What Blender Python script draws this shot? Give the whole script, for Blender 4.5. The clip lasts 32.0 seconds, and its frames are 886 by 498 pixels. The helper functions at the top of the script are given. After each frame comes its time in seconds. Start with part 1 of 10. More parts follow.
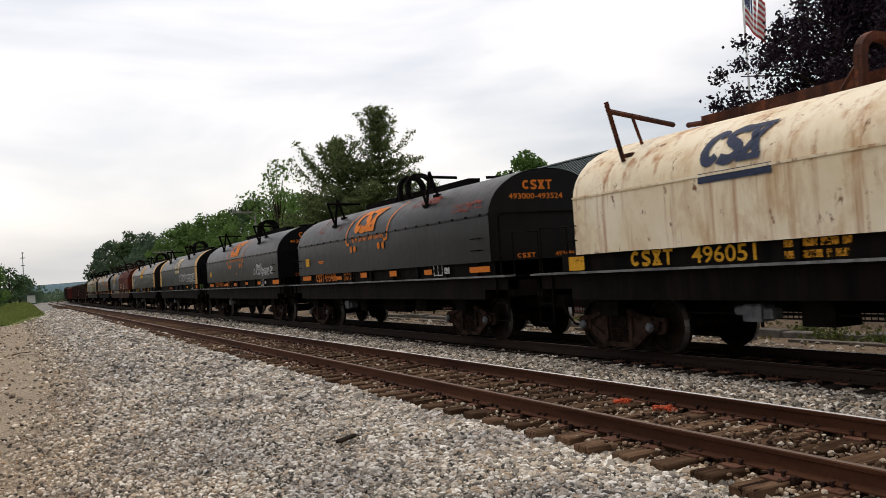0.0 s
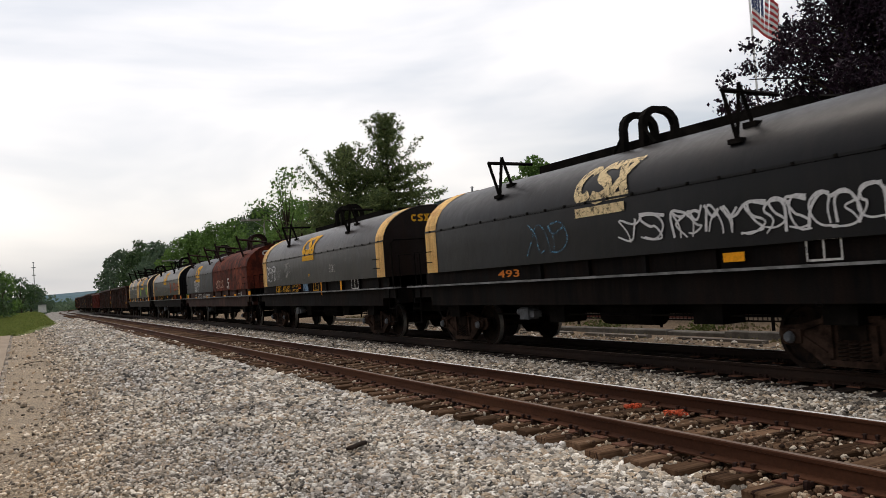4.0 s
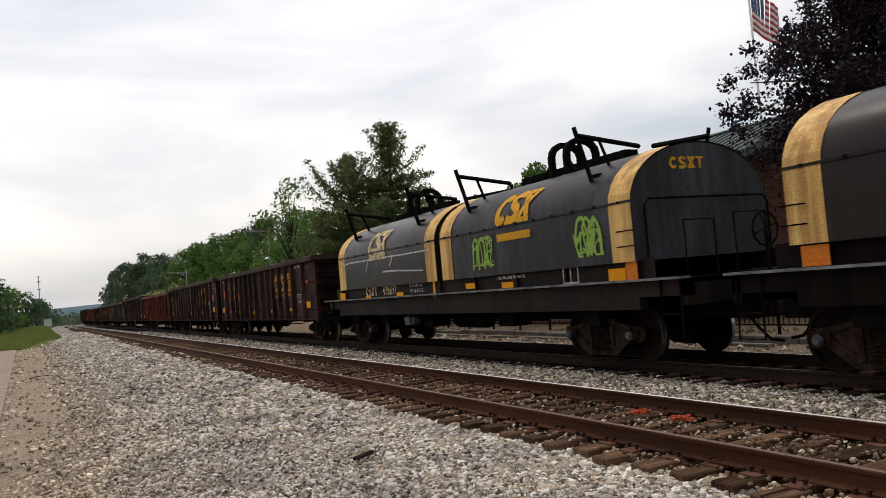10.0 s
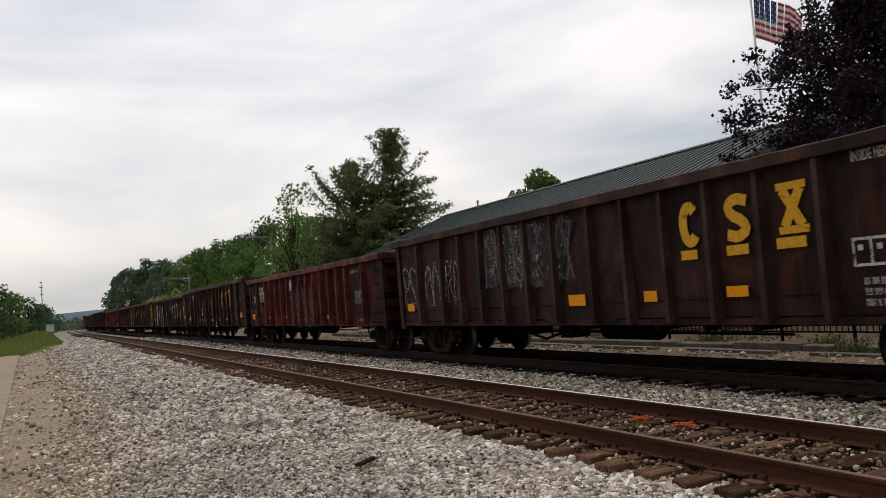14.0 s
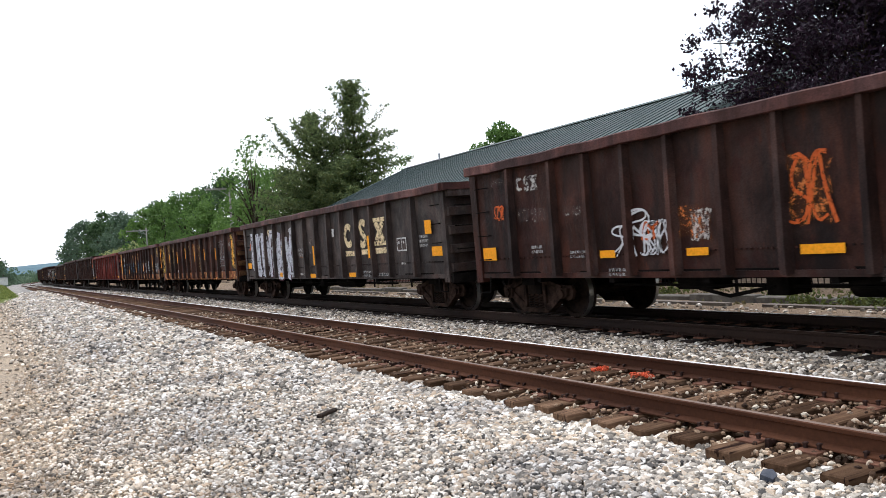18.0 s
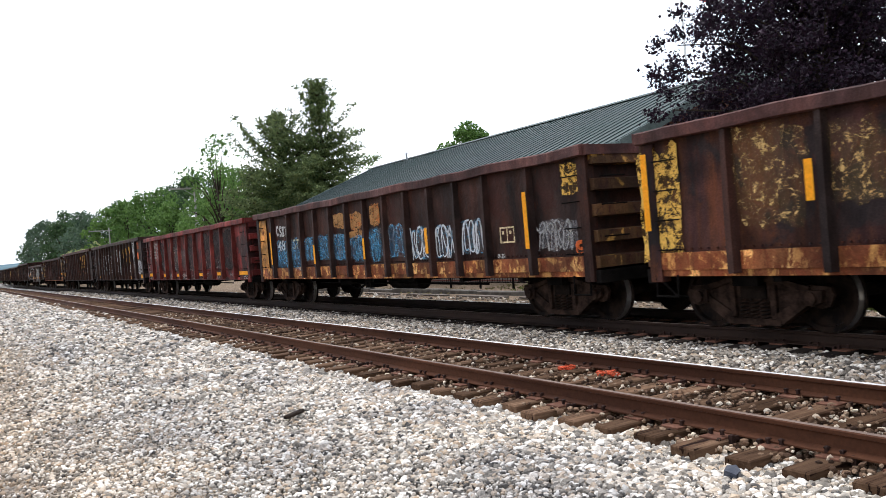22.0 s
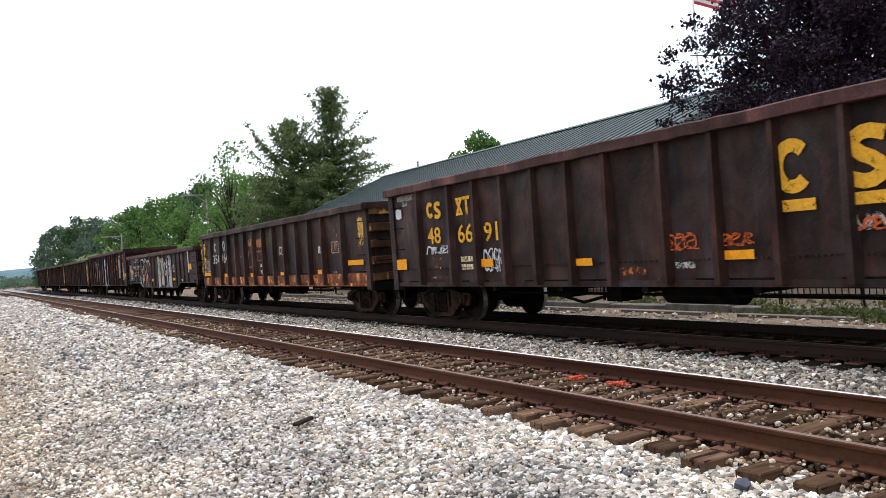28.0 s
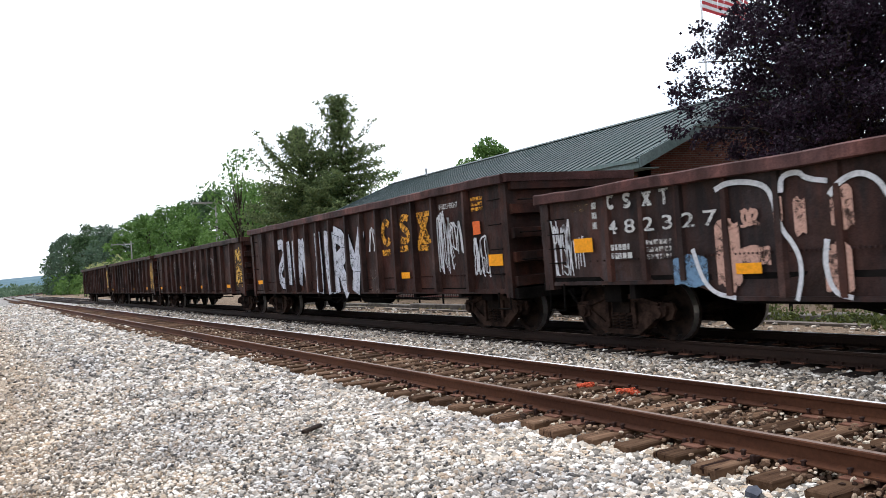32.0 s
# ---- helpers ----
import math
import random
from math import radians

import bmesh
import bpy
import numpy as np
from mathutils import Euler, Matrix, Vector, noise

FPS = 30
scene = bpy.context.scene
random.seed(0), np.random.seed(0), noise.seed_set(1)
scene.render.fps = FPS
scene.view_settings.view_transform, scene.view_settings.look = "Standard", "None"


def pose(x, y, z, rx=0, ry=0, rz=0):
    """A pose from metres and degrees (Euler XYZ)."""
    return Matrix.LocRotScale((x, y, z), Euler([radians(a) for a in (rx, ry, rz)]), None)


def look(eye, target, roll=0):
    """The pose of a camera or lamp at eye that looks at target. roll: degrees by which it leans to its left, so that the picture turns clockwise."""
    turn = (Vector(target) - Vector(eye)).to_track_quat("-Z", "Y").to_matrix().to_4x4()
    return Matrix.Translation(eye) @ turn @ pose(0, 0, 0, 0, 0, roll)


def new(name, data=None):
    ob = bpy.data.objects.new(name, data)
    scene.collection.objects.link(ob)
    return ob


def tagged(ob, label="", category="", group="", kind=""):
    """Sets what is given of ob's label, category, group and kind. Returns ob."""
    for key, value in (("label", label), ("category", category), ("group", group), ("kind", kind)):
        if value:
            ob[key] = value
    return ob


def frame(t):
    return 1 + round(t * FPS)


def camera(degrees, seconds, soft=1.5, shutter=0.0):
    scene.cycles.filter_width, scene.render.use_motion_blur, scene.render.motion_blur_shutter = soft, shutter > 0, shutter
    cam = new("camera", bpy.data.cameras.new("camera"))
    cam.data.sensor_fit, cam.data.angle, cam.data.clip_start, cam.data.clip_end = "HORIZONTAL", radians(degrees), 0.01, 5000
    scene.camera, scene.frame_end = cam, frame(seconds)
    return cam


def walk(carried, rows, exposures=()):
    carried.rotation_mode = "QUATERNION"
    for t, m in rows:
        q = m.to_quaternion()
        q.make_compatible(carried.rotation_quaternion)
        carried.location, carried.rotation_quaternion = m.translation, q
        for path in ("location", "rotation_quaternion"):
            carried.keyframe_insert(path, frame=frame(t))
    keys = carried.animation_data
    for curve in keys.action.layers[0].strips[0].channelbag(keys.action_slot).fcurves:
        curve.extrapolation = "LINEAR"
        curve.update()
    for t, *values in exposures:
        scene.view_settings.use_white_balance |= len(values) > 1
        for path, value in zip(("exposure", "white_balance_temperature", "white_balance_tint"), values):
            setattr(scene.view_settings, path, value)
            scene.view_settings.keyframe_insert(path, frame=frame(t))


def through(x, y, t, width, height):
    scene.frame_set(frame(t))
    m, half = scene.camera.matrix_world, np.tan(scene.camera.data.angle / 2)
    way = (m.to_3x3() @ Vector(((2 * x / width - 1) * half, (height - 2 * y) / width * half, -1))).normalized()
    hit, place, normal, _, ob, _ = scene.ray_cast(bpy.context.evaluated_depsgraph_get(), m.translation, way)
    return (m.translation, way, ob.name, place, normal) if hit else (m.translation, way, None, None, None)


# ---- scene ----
# World: x to the right of the line, y along the railway away from the camera, z up; rail tops at z = 0.
EYE = (0.0, 0.0, 1.57)
NEAR_RAIL = 5.303          # middle of the near rail of the near track
GAUGE = 1.507              # rail middle to rail middle
NEAR_X = NEAR_RAIL + GAUGE / 2
FAR_X = 10.125             # middle of the far track, on which the train runs
BEND_Y, BEND_R = 180.0, 500.0   # the line curves to the right from here on
GROUND = -0.21

cam = camera(55.5, 32.0, soft=0.6, shutter=0.08)
# seconds, yaw, pitch, lean of a camera held in the hand at one spot
TURNS = (
    (0.0, -26.78, 1.49, 3.60),
    (0.5, -26.93, 1.68, 3.64),
    (1.0, -26.72, 1.63, 3.42),
    (1.5, -26.66, 1.72, 3.80),
    (2.0, -26.51, 1.76, 4.00),
    (2.5, -26.46, 1.85, 3.87),
    (3.0, -26.45, 1.85, 3.88),
    (3.5, -26.28, 1.88, 3.97),
    (5.5, -26.12, 2.13, 4.26),
    (6.0, -26.08, 2.02, 4.14),
    (6.5, -26.04, 2.13, 4.29),
    (7.0, -26.05, 2.15, 4.33),
    (7.5, -25.98, 2.19, 4.44),
    (8.0, -25.87, 2.19, 4.46),
    (8.5, -25.87, 2.27, 4.70),
    (9.0, -25.87, 2.46, 4.81),
    (9.5, -25.94, 2.44, 4.91),
    (10.0, -25.87, 2.52, 4.95),
    (10.5, -25.83, 2.56, 4.63),
    (11.0, -25.89, 2.81, 4.72),
    (11.5, -25.86, 2.94, 4.93),
    (12.0, -25.88, 2.90, 5.00),
    (12.5, -26.00, 2.93, 5.03),
    (13.0, -25.81, 2.73, 4.62),
    (13.5, -25.66, 2.95, 4.85),
    (15.5, -26.08, 2.86, 4.76),
    (16.0, -27.27, 0.83, 5.12),
    (16.5, -28.29, -0.46, 4.44),
    (17.0, -28.39, -0.60, 4.63),
    (17.5, -28.42, -0.46, 4.69),
    (18.0, -28.35, -0.47, 4.80),
    (18.5, -28.13, -0.41, 4.96),
    (19.0, -28.12, -0.48, 5.00),
    (19.5, -28.27, -0.36, 4.89),
    (20.0, -28.54, -0.34, 5.05),
    (20.5, -29.55, -0.63, 4.85),
    (21.0, -30.58, -0.62, 4.72),
    (21.5, -30.56, -0.75, 4.68),
    (22.0, -30.57, -0.68, 4.90),
    (22.5, -30.21, -0.62, 4.92),
    (23.0, -29.92, -0.50, 5.03),
    (23.5, -30.05, -0.36, 4.67),
    (24.0, -30.18, -0.44, 4.51),
    (24.5, -29.96, -0.25, 4.50),
    (25.0, -29.93, -0.31, 4.67),
    (25.5, -29.79, -0.16, 4.97),
    (27.5, -29.74, -0.16, 4.75),
    (28.0, -29.85, -0.04, 4.40),
    (28.5, -29.78, -0.11, 4.26),
    (29.0, -29.92, -0.13, 4.31),
    (29.5, -29.94, -0.04, 4.33),
    (30.0, -29.54, 0.37, 4.40),
    (30.5, -29.49, 0.42, 4.48),
    (31.0, -29.43, 0.44, 4.23),
    (31.5, -29.61, 0.46, 4.43),
    (32.0, -29.27, 0.49, 4.50),
)
walk(cam, [(t, pose(*EYE, 90 + p, r, y)) for t, y, p, r in TURNS],
     exposures=[(0.0, -0.55, 6910, 13), (10.5, -0.57, 6910, 13), (13.0, -0.66, 6910, 13), (15.5, -0.80, 6910, 13), (16.05, -0.74, 6880, 13), (16.4, 0.0, 6470, 12), (16.7, 0.32, 6320, 12), (17.2, 0.42, 6220, 12), (22.0, 0.46, 6170, 12), (32.0, 0.48, 6120, 12)])


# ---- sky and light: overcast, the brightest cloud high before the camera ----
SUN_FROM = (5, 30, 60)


def make_sky():
    world = bpy.data.worlds.new("overcast_sky")
    scene.world = world
    world.use_nodes = True
    nt = world.node_tree
    nt.nodes.clear()
    out = nt.nodes.new("ShaderNodeOutputWorld")
    sky = nt.nodes.new("ShaderNodeTexSky")
    sky.sky_type = "NISHITA"
    sky.sun_disc = False
    sky.sun_elevation, sky.sun_rotation = radians(63), radians(9)
    sky.air_density, sky.dust_density = 1.0, 3.0
    blue = nt.nodes.new("ShaderNodeBackground")
    blue.inputs["Strength"].default_value = 0.05
    nt.links.new(sky.outputs["Color"], blue.inputs["Color"])
    co = nt.nodes.new("ShaderNodeTexCoord")
    mp = nt.nodes.new("ShaderNodeMapping")
    mp.inputs["Scale"].default_value = (1.0, 1.0, 3.6)
    nt.links.new(co.outputs["Generated"], mp.inputs["Vector"])
    n1 = nt.nodes.new("ShaderNodeTexNoise")
    n1.inputs["Scale"].default_value = 1.9
    n1.inputs["Detail"].default_value = 5
    n1.inputs["Roughness"].default_value = 0.5
    n1.inputs["Distortion"].default_value = 0.4
    nt.links.new(mp.outputs["Vector"], n1.inputs["Vector"])
    ramp = nt.nodes.new("ShaderNodeValToRGB")
    ramp.color_ramp.elements[0].position = 0.33
    ramp.color_ramp.elements[0].color = (0.49, 0.555, 0.63, 1)
    ramp.color_ramp.elements[1].position = 0.61
    ramp.color_ramp.elements[1].color = (0.985, 0.98, 0.975, 1)
    nt.links.new(n1.outputs["Fac"], ramp.inputs["Fac"])
    cloud = nt.nodes.new("ShaderNodeBackground")
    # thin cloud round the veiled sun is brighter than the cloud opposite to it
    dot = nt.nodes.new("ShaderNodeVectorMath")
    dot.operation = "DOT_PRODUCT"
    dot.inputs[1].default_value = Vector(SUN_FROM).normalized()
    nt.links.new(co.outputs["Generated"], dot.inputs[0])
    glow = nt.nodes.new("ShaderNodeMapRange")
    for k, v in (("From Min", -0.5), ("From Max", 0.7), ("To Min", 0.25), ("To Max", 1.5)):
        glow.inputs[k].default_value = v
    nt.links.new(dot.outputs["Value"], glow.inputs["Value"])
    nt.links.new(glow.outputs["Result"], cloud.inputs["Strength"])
    nt.links.new(ramp.outputs["Color"], cloud.inputs["Color"])
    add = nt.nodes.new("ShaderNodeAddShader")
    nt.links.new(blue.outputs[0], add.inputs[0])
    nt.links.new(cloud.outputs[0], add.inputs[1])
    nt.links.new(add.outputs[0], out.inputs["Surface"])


make_sky()
sun = new("sun", bpy.data.lights.new("sun", "SUN"))
sun.data.energy, sun.data.angle, sun.data.color = 1.15, radians(20), (1.0, 0.965, 0.91)
sun.matrix_world = look(SUN_FROM, (0, 0, 0))


# ---- materials ----
class Nodes:
    """A small builder round one node material."""

    def __init__(self, name, rough=0.7, metal=0.0, spec=0.4):
        self.mat = bpy.data.materials.new(name)
        self.mat.use_nodes = True
        self.nt = self.mat.node_tree
        self.bsdf = self.nt.nodes["Principled BSDF"]
        self.bsdf.inputs["Roughness"].default_value = rough
        self.bsdf.inputs["Metallic"].default_value = metal
        self.bsdf.inputs["Specular IOR Level"].default_value = spec
        self.co = self.nt.nodes.new("ShaderNodeTexCoord")

    def put(self, a, b):
        self.nt.links.new(a, b)

    def noise(self, scale, detail=5, rough=0.6, stretch=None, dist=0.0, fixed=False):
        n = self.nt.nodes.new("ShaderNodeTexNoise")
        n.inputs["Scale"].default_value = scale
        n.inputs["Detail"].default_value = detail
        n.inputs["Roughness"].default_value = rough
        n.inputs["Distortion"].default_value = dist
        src = self.co.outputs["Object"]
        m = self.nt.nodes.new("ShaderNodeMapping")
        m.inputs["Scale"].default_value = stretch or (1, 1, 1)
        self.put(src, m.inputs["Vector"])
        if not fixed:
            info = self.nt.nodes.new("ShaderNodeObjectInfo")
            k = self.nt.nodes.new("ShaderNodeMath")
            k.operation = "MULTIPLY"
            k.inputs[1].default_value = 37.0
            self.put(info.outputs["Random"], k.inputs[0])
            self.put(k.outputs[0], m.inputs["Location"])
        self.put(m.outputs["Vector"], n.inputs["Vector"])
        return n.outputs["Fac"]

    def ramp(self, fac, stops):
        r = self.nt.nodes.new("ShaderNodeValToRGB")
        e = r.color_ramp.elements
        while len(e) < len(stops):
            e.new(0.5)
        for i, (p, c) in enumerate(stops):
            e[i].position = p
            e[i].color = (*c, 1) if len(c) == 3 else c
        self.put(fac, r.inputs["Fac"])
        return r.outputs["Color"]

    def mix(self, fac, a, b, how="MIX"):
        m = self.nt.nodes.new("ShaderNodeMix")
        m.data_type, m.blend_type = "RGBA", how
        for sock, v in ((m.inputs["Factor"], fac), (m.inputs["A"], a), (m.inputs["B"], b)):
            if hasattr(v, "is_output"):
                self.put(v, sock)
            elif isinstance(v, tuple):
                sock.default_value = (*v, 1)
            else:
                sock.default_value = v
        return m.outputs["Result"]

    def color(self, c):
        if isinstance(c, tuple):
            self.bsdf.inputs["Base Color"].default_value = (*c, 1)
        else:
            self.put(c, self.bsdf.inputs["Base Color"])
        return self

    def rough(self, fac, lo, hi):
        m = self.nt.nodes.new("ShaderNodeMapRange")
        m.inputs["To Min"].default_value, m.inputs["To Max"].default_value = lo, hi
        self.put(fac, m.inputs["Value"])
        self.put(m.outputs["Result"], self.bsdf.inputs["Roughness"])
        return self

    def bump(self, fac, strength, dist=0.01):
        b = self.nt.nodes.new("ShaderNodeBump")
        b.inputs["Strength"].default_value, b.inputs["Distance"].default_value = strength, dist
        self.put(fac, b.inputs["Height"])
        self.put(b.outputs["Normal"], self.bsdf.inputs["Normal"])
        return self

    def island(self):
        g = self.nt.nodes.new("ShaderNodeNewGeometry")
        return g.outputs["Random Per Island"]

    def each(self):
        g = self.nt.nodes.new("ShaderNodeObjectInfo")
        return g.outputs["Random"]


def two_tone(name, a, b, scale=3.0, lo=0.4, hi=0.6, rough=0.7, metal=0.0, bump=0.15, stretch=None, spec=0.1):
    """Two colours blotched over one another, with a fine grain."""
    n = Nodes(name, rough, metal, spec)
    big = n.noise(scale, 6, 0.65, stretch)
    fine = n.noise(scale * 14, 4)
    c = n.ramp(big, [(lo, a), (hi, b)])
    g = n.ramp(fine, [(0.3, (0.78, 0.78, 0.78)), (0.7, (1.12, 1.12, 1.12))])
    n.color(n.mix(1.0, c, g, "MULTIPLY"))
    n.rough(big, max(rough - 0.12, 0.05), min(rough + 0.12, 1))
    n.bump(fine, bump, 0.01)
    return n.mat


def weathered(name, paint, rust=(0.11, 0.035, 0.015), amount=0.5, streak=True, rough=0.62, dark=0.55, spec=0.1, blot=None, much=0.5, fleck=1.25, edge=0.025, dent=0.8):
    """Old painted steel: blotches, vertical dirt streaks and rust spots."""
    n = Nodes(name, rough, 0.0, spec)
    big = n.noise(1.1, 6, 0.65)
    streaks = n.noise(2.6, 6, 0.7, (1.0, 1.0, 0.12) if streak else None)
    spots = n.noise(5.0, 9, 0.75, (1, 1, 0.5), 0.3)
    fine = n.noise(45, 3)
    each = n.noise(0.5, 3, 0.5)
    lift = tuple(min(1.0, 1.25 * c + 0.22 * c / (c + 0.1)) for c in paint)
    base = n.mix(n.ramp(big, [(0.35, (0, 0, 0)), (0.68, (1, 1, 1))]), paint, tuple(c * dark for c in paint))
    base = n.mix(n.ramp(each, [(0.47, (0, 0, 0)), (0.68, (0.55, 0.55, 0.55))]), base, lift)
    base = n.mix(n.ramp(streaks, [(0.42, (0, 0, 0)), (0.60, (0.9, 0.9, 0.9))]), base, tuple(0.25 * p + 0.75 * r for p, r in zip(paint, rust)))
    runs = n.noise(4.5, 7, 0.75, (1.0, 1.0, 0.07), 0.2)
    base = n.mix(n.ramp(runs, [(0.54, (0, 0, 0)), (0.74, (0.6, 0.6, 0.6))]), base, tuple(min(1.0, 1.7 * c + 0.0025) for c in paint))
    k = 0.72 - 0.3 * amount
    base = n.mix(n.ramp(spots, [(k, (0, 0, 0)), (k + 0.07, (1, 1, 1))]), base, rust)
    if blot is not None:
        patch = n.noise(fleck, 9, 0.62, (1.0, 1.0, 0.8), 0.5)
        base = n.mix(n.ramp(patch, [(1 - much - edge, (0, 0, 0)), (1 - much + edge, (0.9, 0.9, 0.9))]), base, blot)
    if dent > 0.5:
        mottle = n.noise(1.3, 8, 0.62, (1.0, 1.0, 0.7), 0.6)
        base = n.mix(1.0, base, n.ramp(mottle, [(0.34, (0.45, 0.45, 0.46)), (0.5, (0.95, 0.93, 0.92)), (0.66, (1.75, 1.55, 1.45))]), "MULTIPLY")
    g = n.ramp(fine, [(0.3, (0.72, 0.72, 0.72)), (0.7, (1.25, 1.25, 1.25))])
    n.color(n.mix(1.0, base, g, "MULTIPLY"))
    n.rough(spots, rough - 0.24, rough + 0.12)
    dents = n.noise(1.9, 5, 0.55, (1, 1, 0.8), 0.4)
    n.bump(n.mix(0.12, dents, spots), dent, 0.07)
    return n.mat


def rusting_cream():
    """Chalky cream paint with narrow rust runs, flaking spots and brown scabs."""
    n = Nodes("cream_hood_paint", 0.6, 0.0, 0.12)
    base = n.mix(n.ramp(n.noise(0.9, 5, 0.6), [(0.38, (0, 0, 0)), (0.66, (1, 1, 1))]), (0.90, 0.80, 0.62), (0.80, 0.66, 0.45))
    grime = n.noise(1.6, 6, 0.7, (1.0, 1.0, 0.5), 0.5)
    base = n.mix(n.ramp(grime, [(0.50, (0, 0, 0)), (0.68, (0.65, 0.65, 0.65))]), base, (0.56, 0.33, 0.15))
    runs = n.noise(3.2, 5, 0.7, (1.0, 1.0, 0.05), 0.15)
    base = n.mix(n.ramp(runs, [(0.53, (0, 0, 0)), (0.68, (0.85, 0.85, 0.85))]), base, (0.42, 0.17, 0.06))
    scabs = n.noise(3.4, 9, 0.75, (1, 1, 0.6), 0.3)
    base = n.mix(n.ramp(scabs, [(0.59, (0, 0, 0)), (0.65, (0.95, 0.95, 0.95))]), base, (0.20, 0.07, 0.03))
    n.color(base)
    n.rough(scabs, 0.5, 0.8)
    n.bump(n.noise(1.9, 5, 0.55, (1, 1, 0.8), 0.4), 0.25, 0.06)
    return n.mat


def worn_paint(name, paint, gone=0.45, scale=5.0, cover=0.95, soft=0.05):
    """Lettering paint that has flaked off in places, so that the steel below shows through."""
    n = Nodes(name, 0.75, 0.0, 0.15)
    sp = n.noise(scale * 1.5, 10, 0.82, None, 0.25)
    fl = n.noise(24, 4, 0.6)
    n.color(n.mix(n.ramp(fl, [(0.35, (0, 0, 0)), (0.75, (1, 1, 1))]), paint, tuple(v * 0.66 for v in paint)))
    k = 1 - gone
    hold = n.ramp(sp, [(k - soft, (cover, cover, cover)), (k + soft, (0.04, 0.04, 0.04))])
    clear = n.nt.nodes.new("ShaderNodeBsdfTransparent")
    mx = n.nt.nodes.new("ShaderNodeMixShader")
    n.put(hold, mx.inputs[0])
    n.put(clear.outputs[0], mx.inputs[1])
    n.put(n.bsdf.outputs[0], mx.inputs[2])
    n.put(mx.outputs[0], n.nt.nodes["Material Output"].inputs["Surface"])
    return n.mat


def leaf_mat(name, a, b, through=0.25):
    n = Nodes(name, 0.6, 0.0, 0.15)
    n.color(n.ramp(n.island(), [(0.05, a), (0.95, b)]))
    n.bsdf.inputs["Subsurface Weight"].default_value = 0.0
    tr = n.nt.nodes.new("ShaderNodeBsdfTranslucent")
    tr.inputs["Color"].default_value = (*[min(1, 1.5 * (x + y) / 2) for x, y in zip(a, b)], 1)
    mx = n.nt.nodes.new("ShaderNodeMixShader")
    mx.inputs[0].default_value = through
    out = n.nt.nodes["Material Output"]
    n.put(n.bsdf.outputs[0], mx.inputs[1])
    n.put(tr.outputs[0], mx.inputs[2])
    n.put(mx.outputs[0], out.inputs["Surface"])
    return n.mat


def stone_mat(name, stops, dusty=False):
    n = Nodes(name, 0.9, 0.0, 0.08)
    c = n.ramp(n.island(), stops)
    f = n.noise(60, 4, 0.6, fixed=True)
    c = n.mix(1.0, c, n.ramp(f, [(0.3, (0.75, 0.75, 0.75)), (0.7, (1.15, 1.15, 1.15))]), "MULTIPLY")
    area = n.noise(0.7, 5, 0.6, fixed=True)
    c = n.mix(1.0, c, n.ramp(area, [(0.36, (0.72, 0.72, 0.74)), (0.6, (1.1, 1.08, 1.05))]), "MULTIPLY")
    if dusty:
        # earth trodden in from the path
        sep = n.nt.nodes.new("ShaderNodeSeparateXYZ")
        n.put(n.co.outputs["Object"], sep.inputs[0])
        far = n.nt.nodes.new("ShaderNodeMapRange")
        for k, v in (("From Min", -0.4), ("From Max", 1.8), ("To Min", 0.6), ("To Max", 0.0)):
            far.inputs[k].default_value = v
        n.put(sep.outputs["X"], far.inputs["Value"])
        c = n.mix(far.outputs["Result"], c, n.mix(1.0, c, (1.12, 0.97, 0.80), "MULTIPLY"))
    n.color(c)
    n.bump(f, 0.3, 0.004)
    return n.mat


def ground_mat(name, cols, scale=0.35, fine=26.0):
    n = Nodes(name, 0.95, 0.0, 0.05)
    big = n.noise(scale, 6, 0.6, fixed=True)
    peb = n.nt.nodes.new("ShaderNodeTexVoronoi")
    peb.inputs["Scale"].default_value = fine
    n.put(n.co.outputs["Object"], peb.inputs["Vector"])
    c = n.ramp(big, cols)
    g = n.ramp(peb.outputs["Color"], [(0.15, (0.55, 0.55, 0.56)), (0.85, (1.3, 1.28, 1.22))])
    n.color(n.mix(1.0, c, g, "MULTIPLY"))
    n.bump(peb.outputs["Distance"], 0.8, 0.03)
    return n.mat


M = {}
# bed under the stones, darkened to paint in the shade of their gaps
M["shaded_ballast_bed"] = ground_mat("shaded_ballast_bed", [(0.3, (0.060, 0.050, 0.041)), (0.6, (0.095, 0.08, 0.065))])
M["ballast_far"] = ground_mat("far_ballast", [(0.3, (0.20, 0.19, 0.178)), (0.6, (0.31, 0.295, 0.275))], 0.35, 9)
M["dirt"] = ground_mat("dirt", [(0.3, (0.40, 0.32, 0.235)), (0.7, (0.32, 0.265, 0.205))], 0.6, 40)
M["yard_dirt"] = ground_mat("yard_dirt", [(0.3, (0.25, 0.185, 0.13)), (0.7, (0.17, 0.13, 0.095))], 0.9, 34)
M["grass_ground"] = ground_mat("grass_ground", [(0.3, (0.10, 0.13, 0.04)), (0.7, (0.17, 0.19, 0.06))], 0.8, 30)
M["stones"] = stone_mat("ballast_stone", [(0.0, (0.075, 0.072, 0.07)), (0.18, (0.245, 0.22, 0.185)), (0.42, (0.475, 0.435, 0.375)), (0.60, (0.44, 0.34, 0.24)), (0.80, (0.69, 0.64, 0.565)), (1.0, (0.88, 0.845, 0.78))], True)
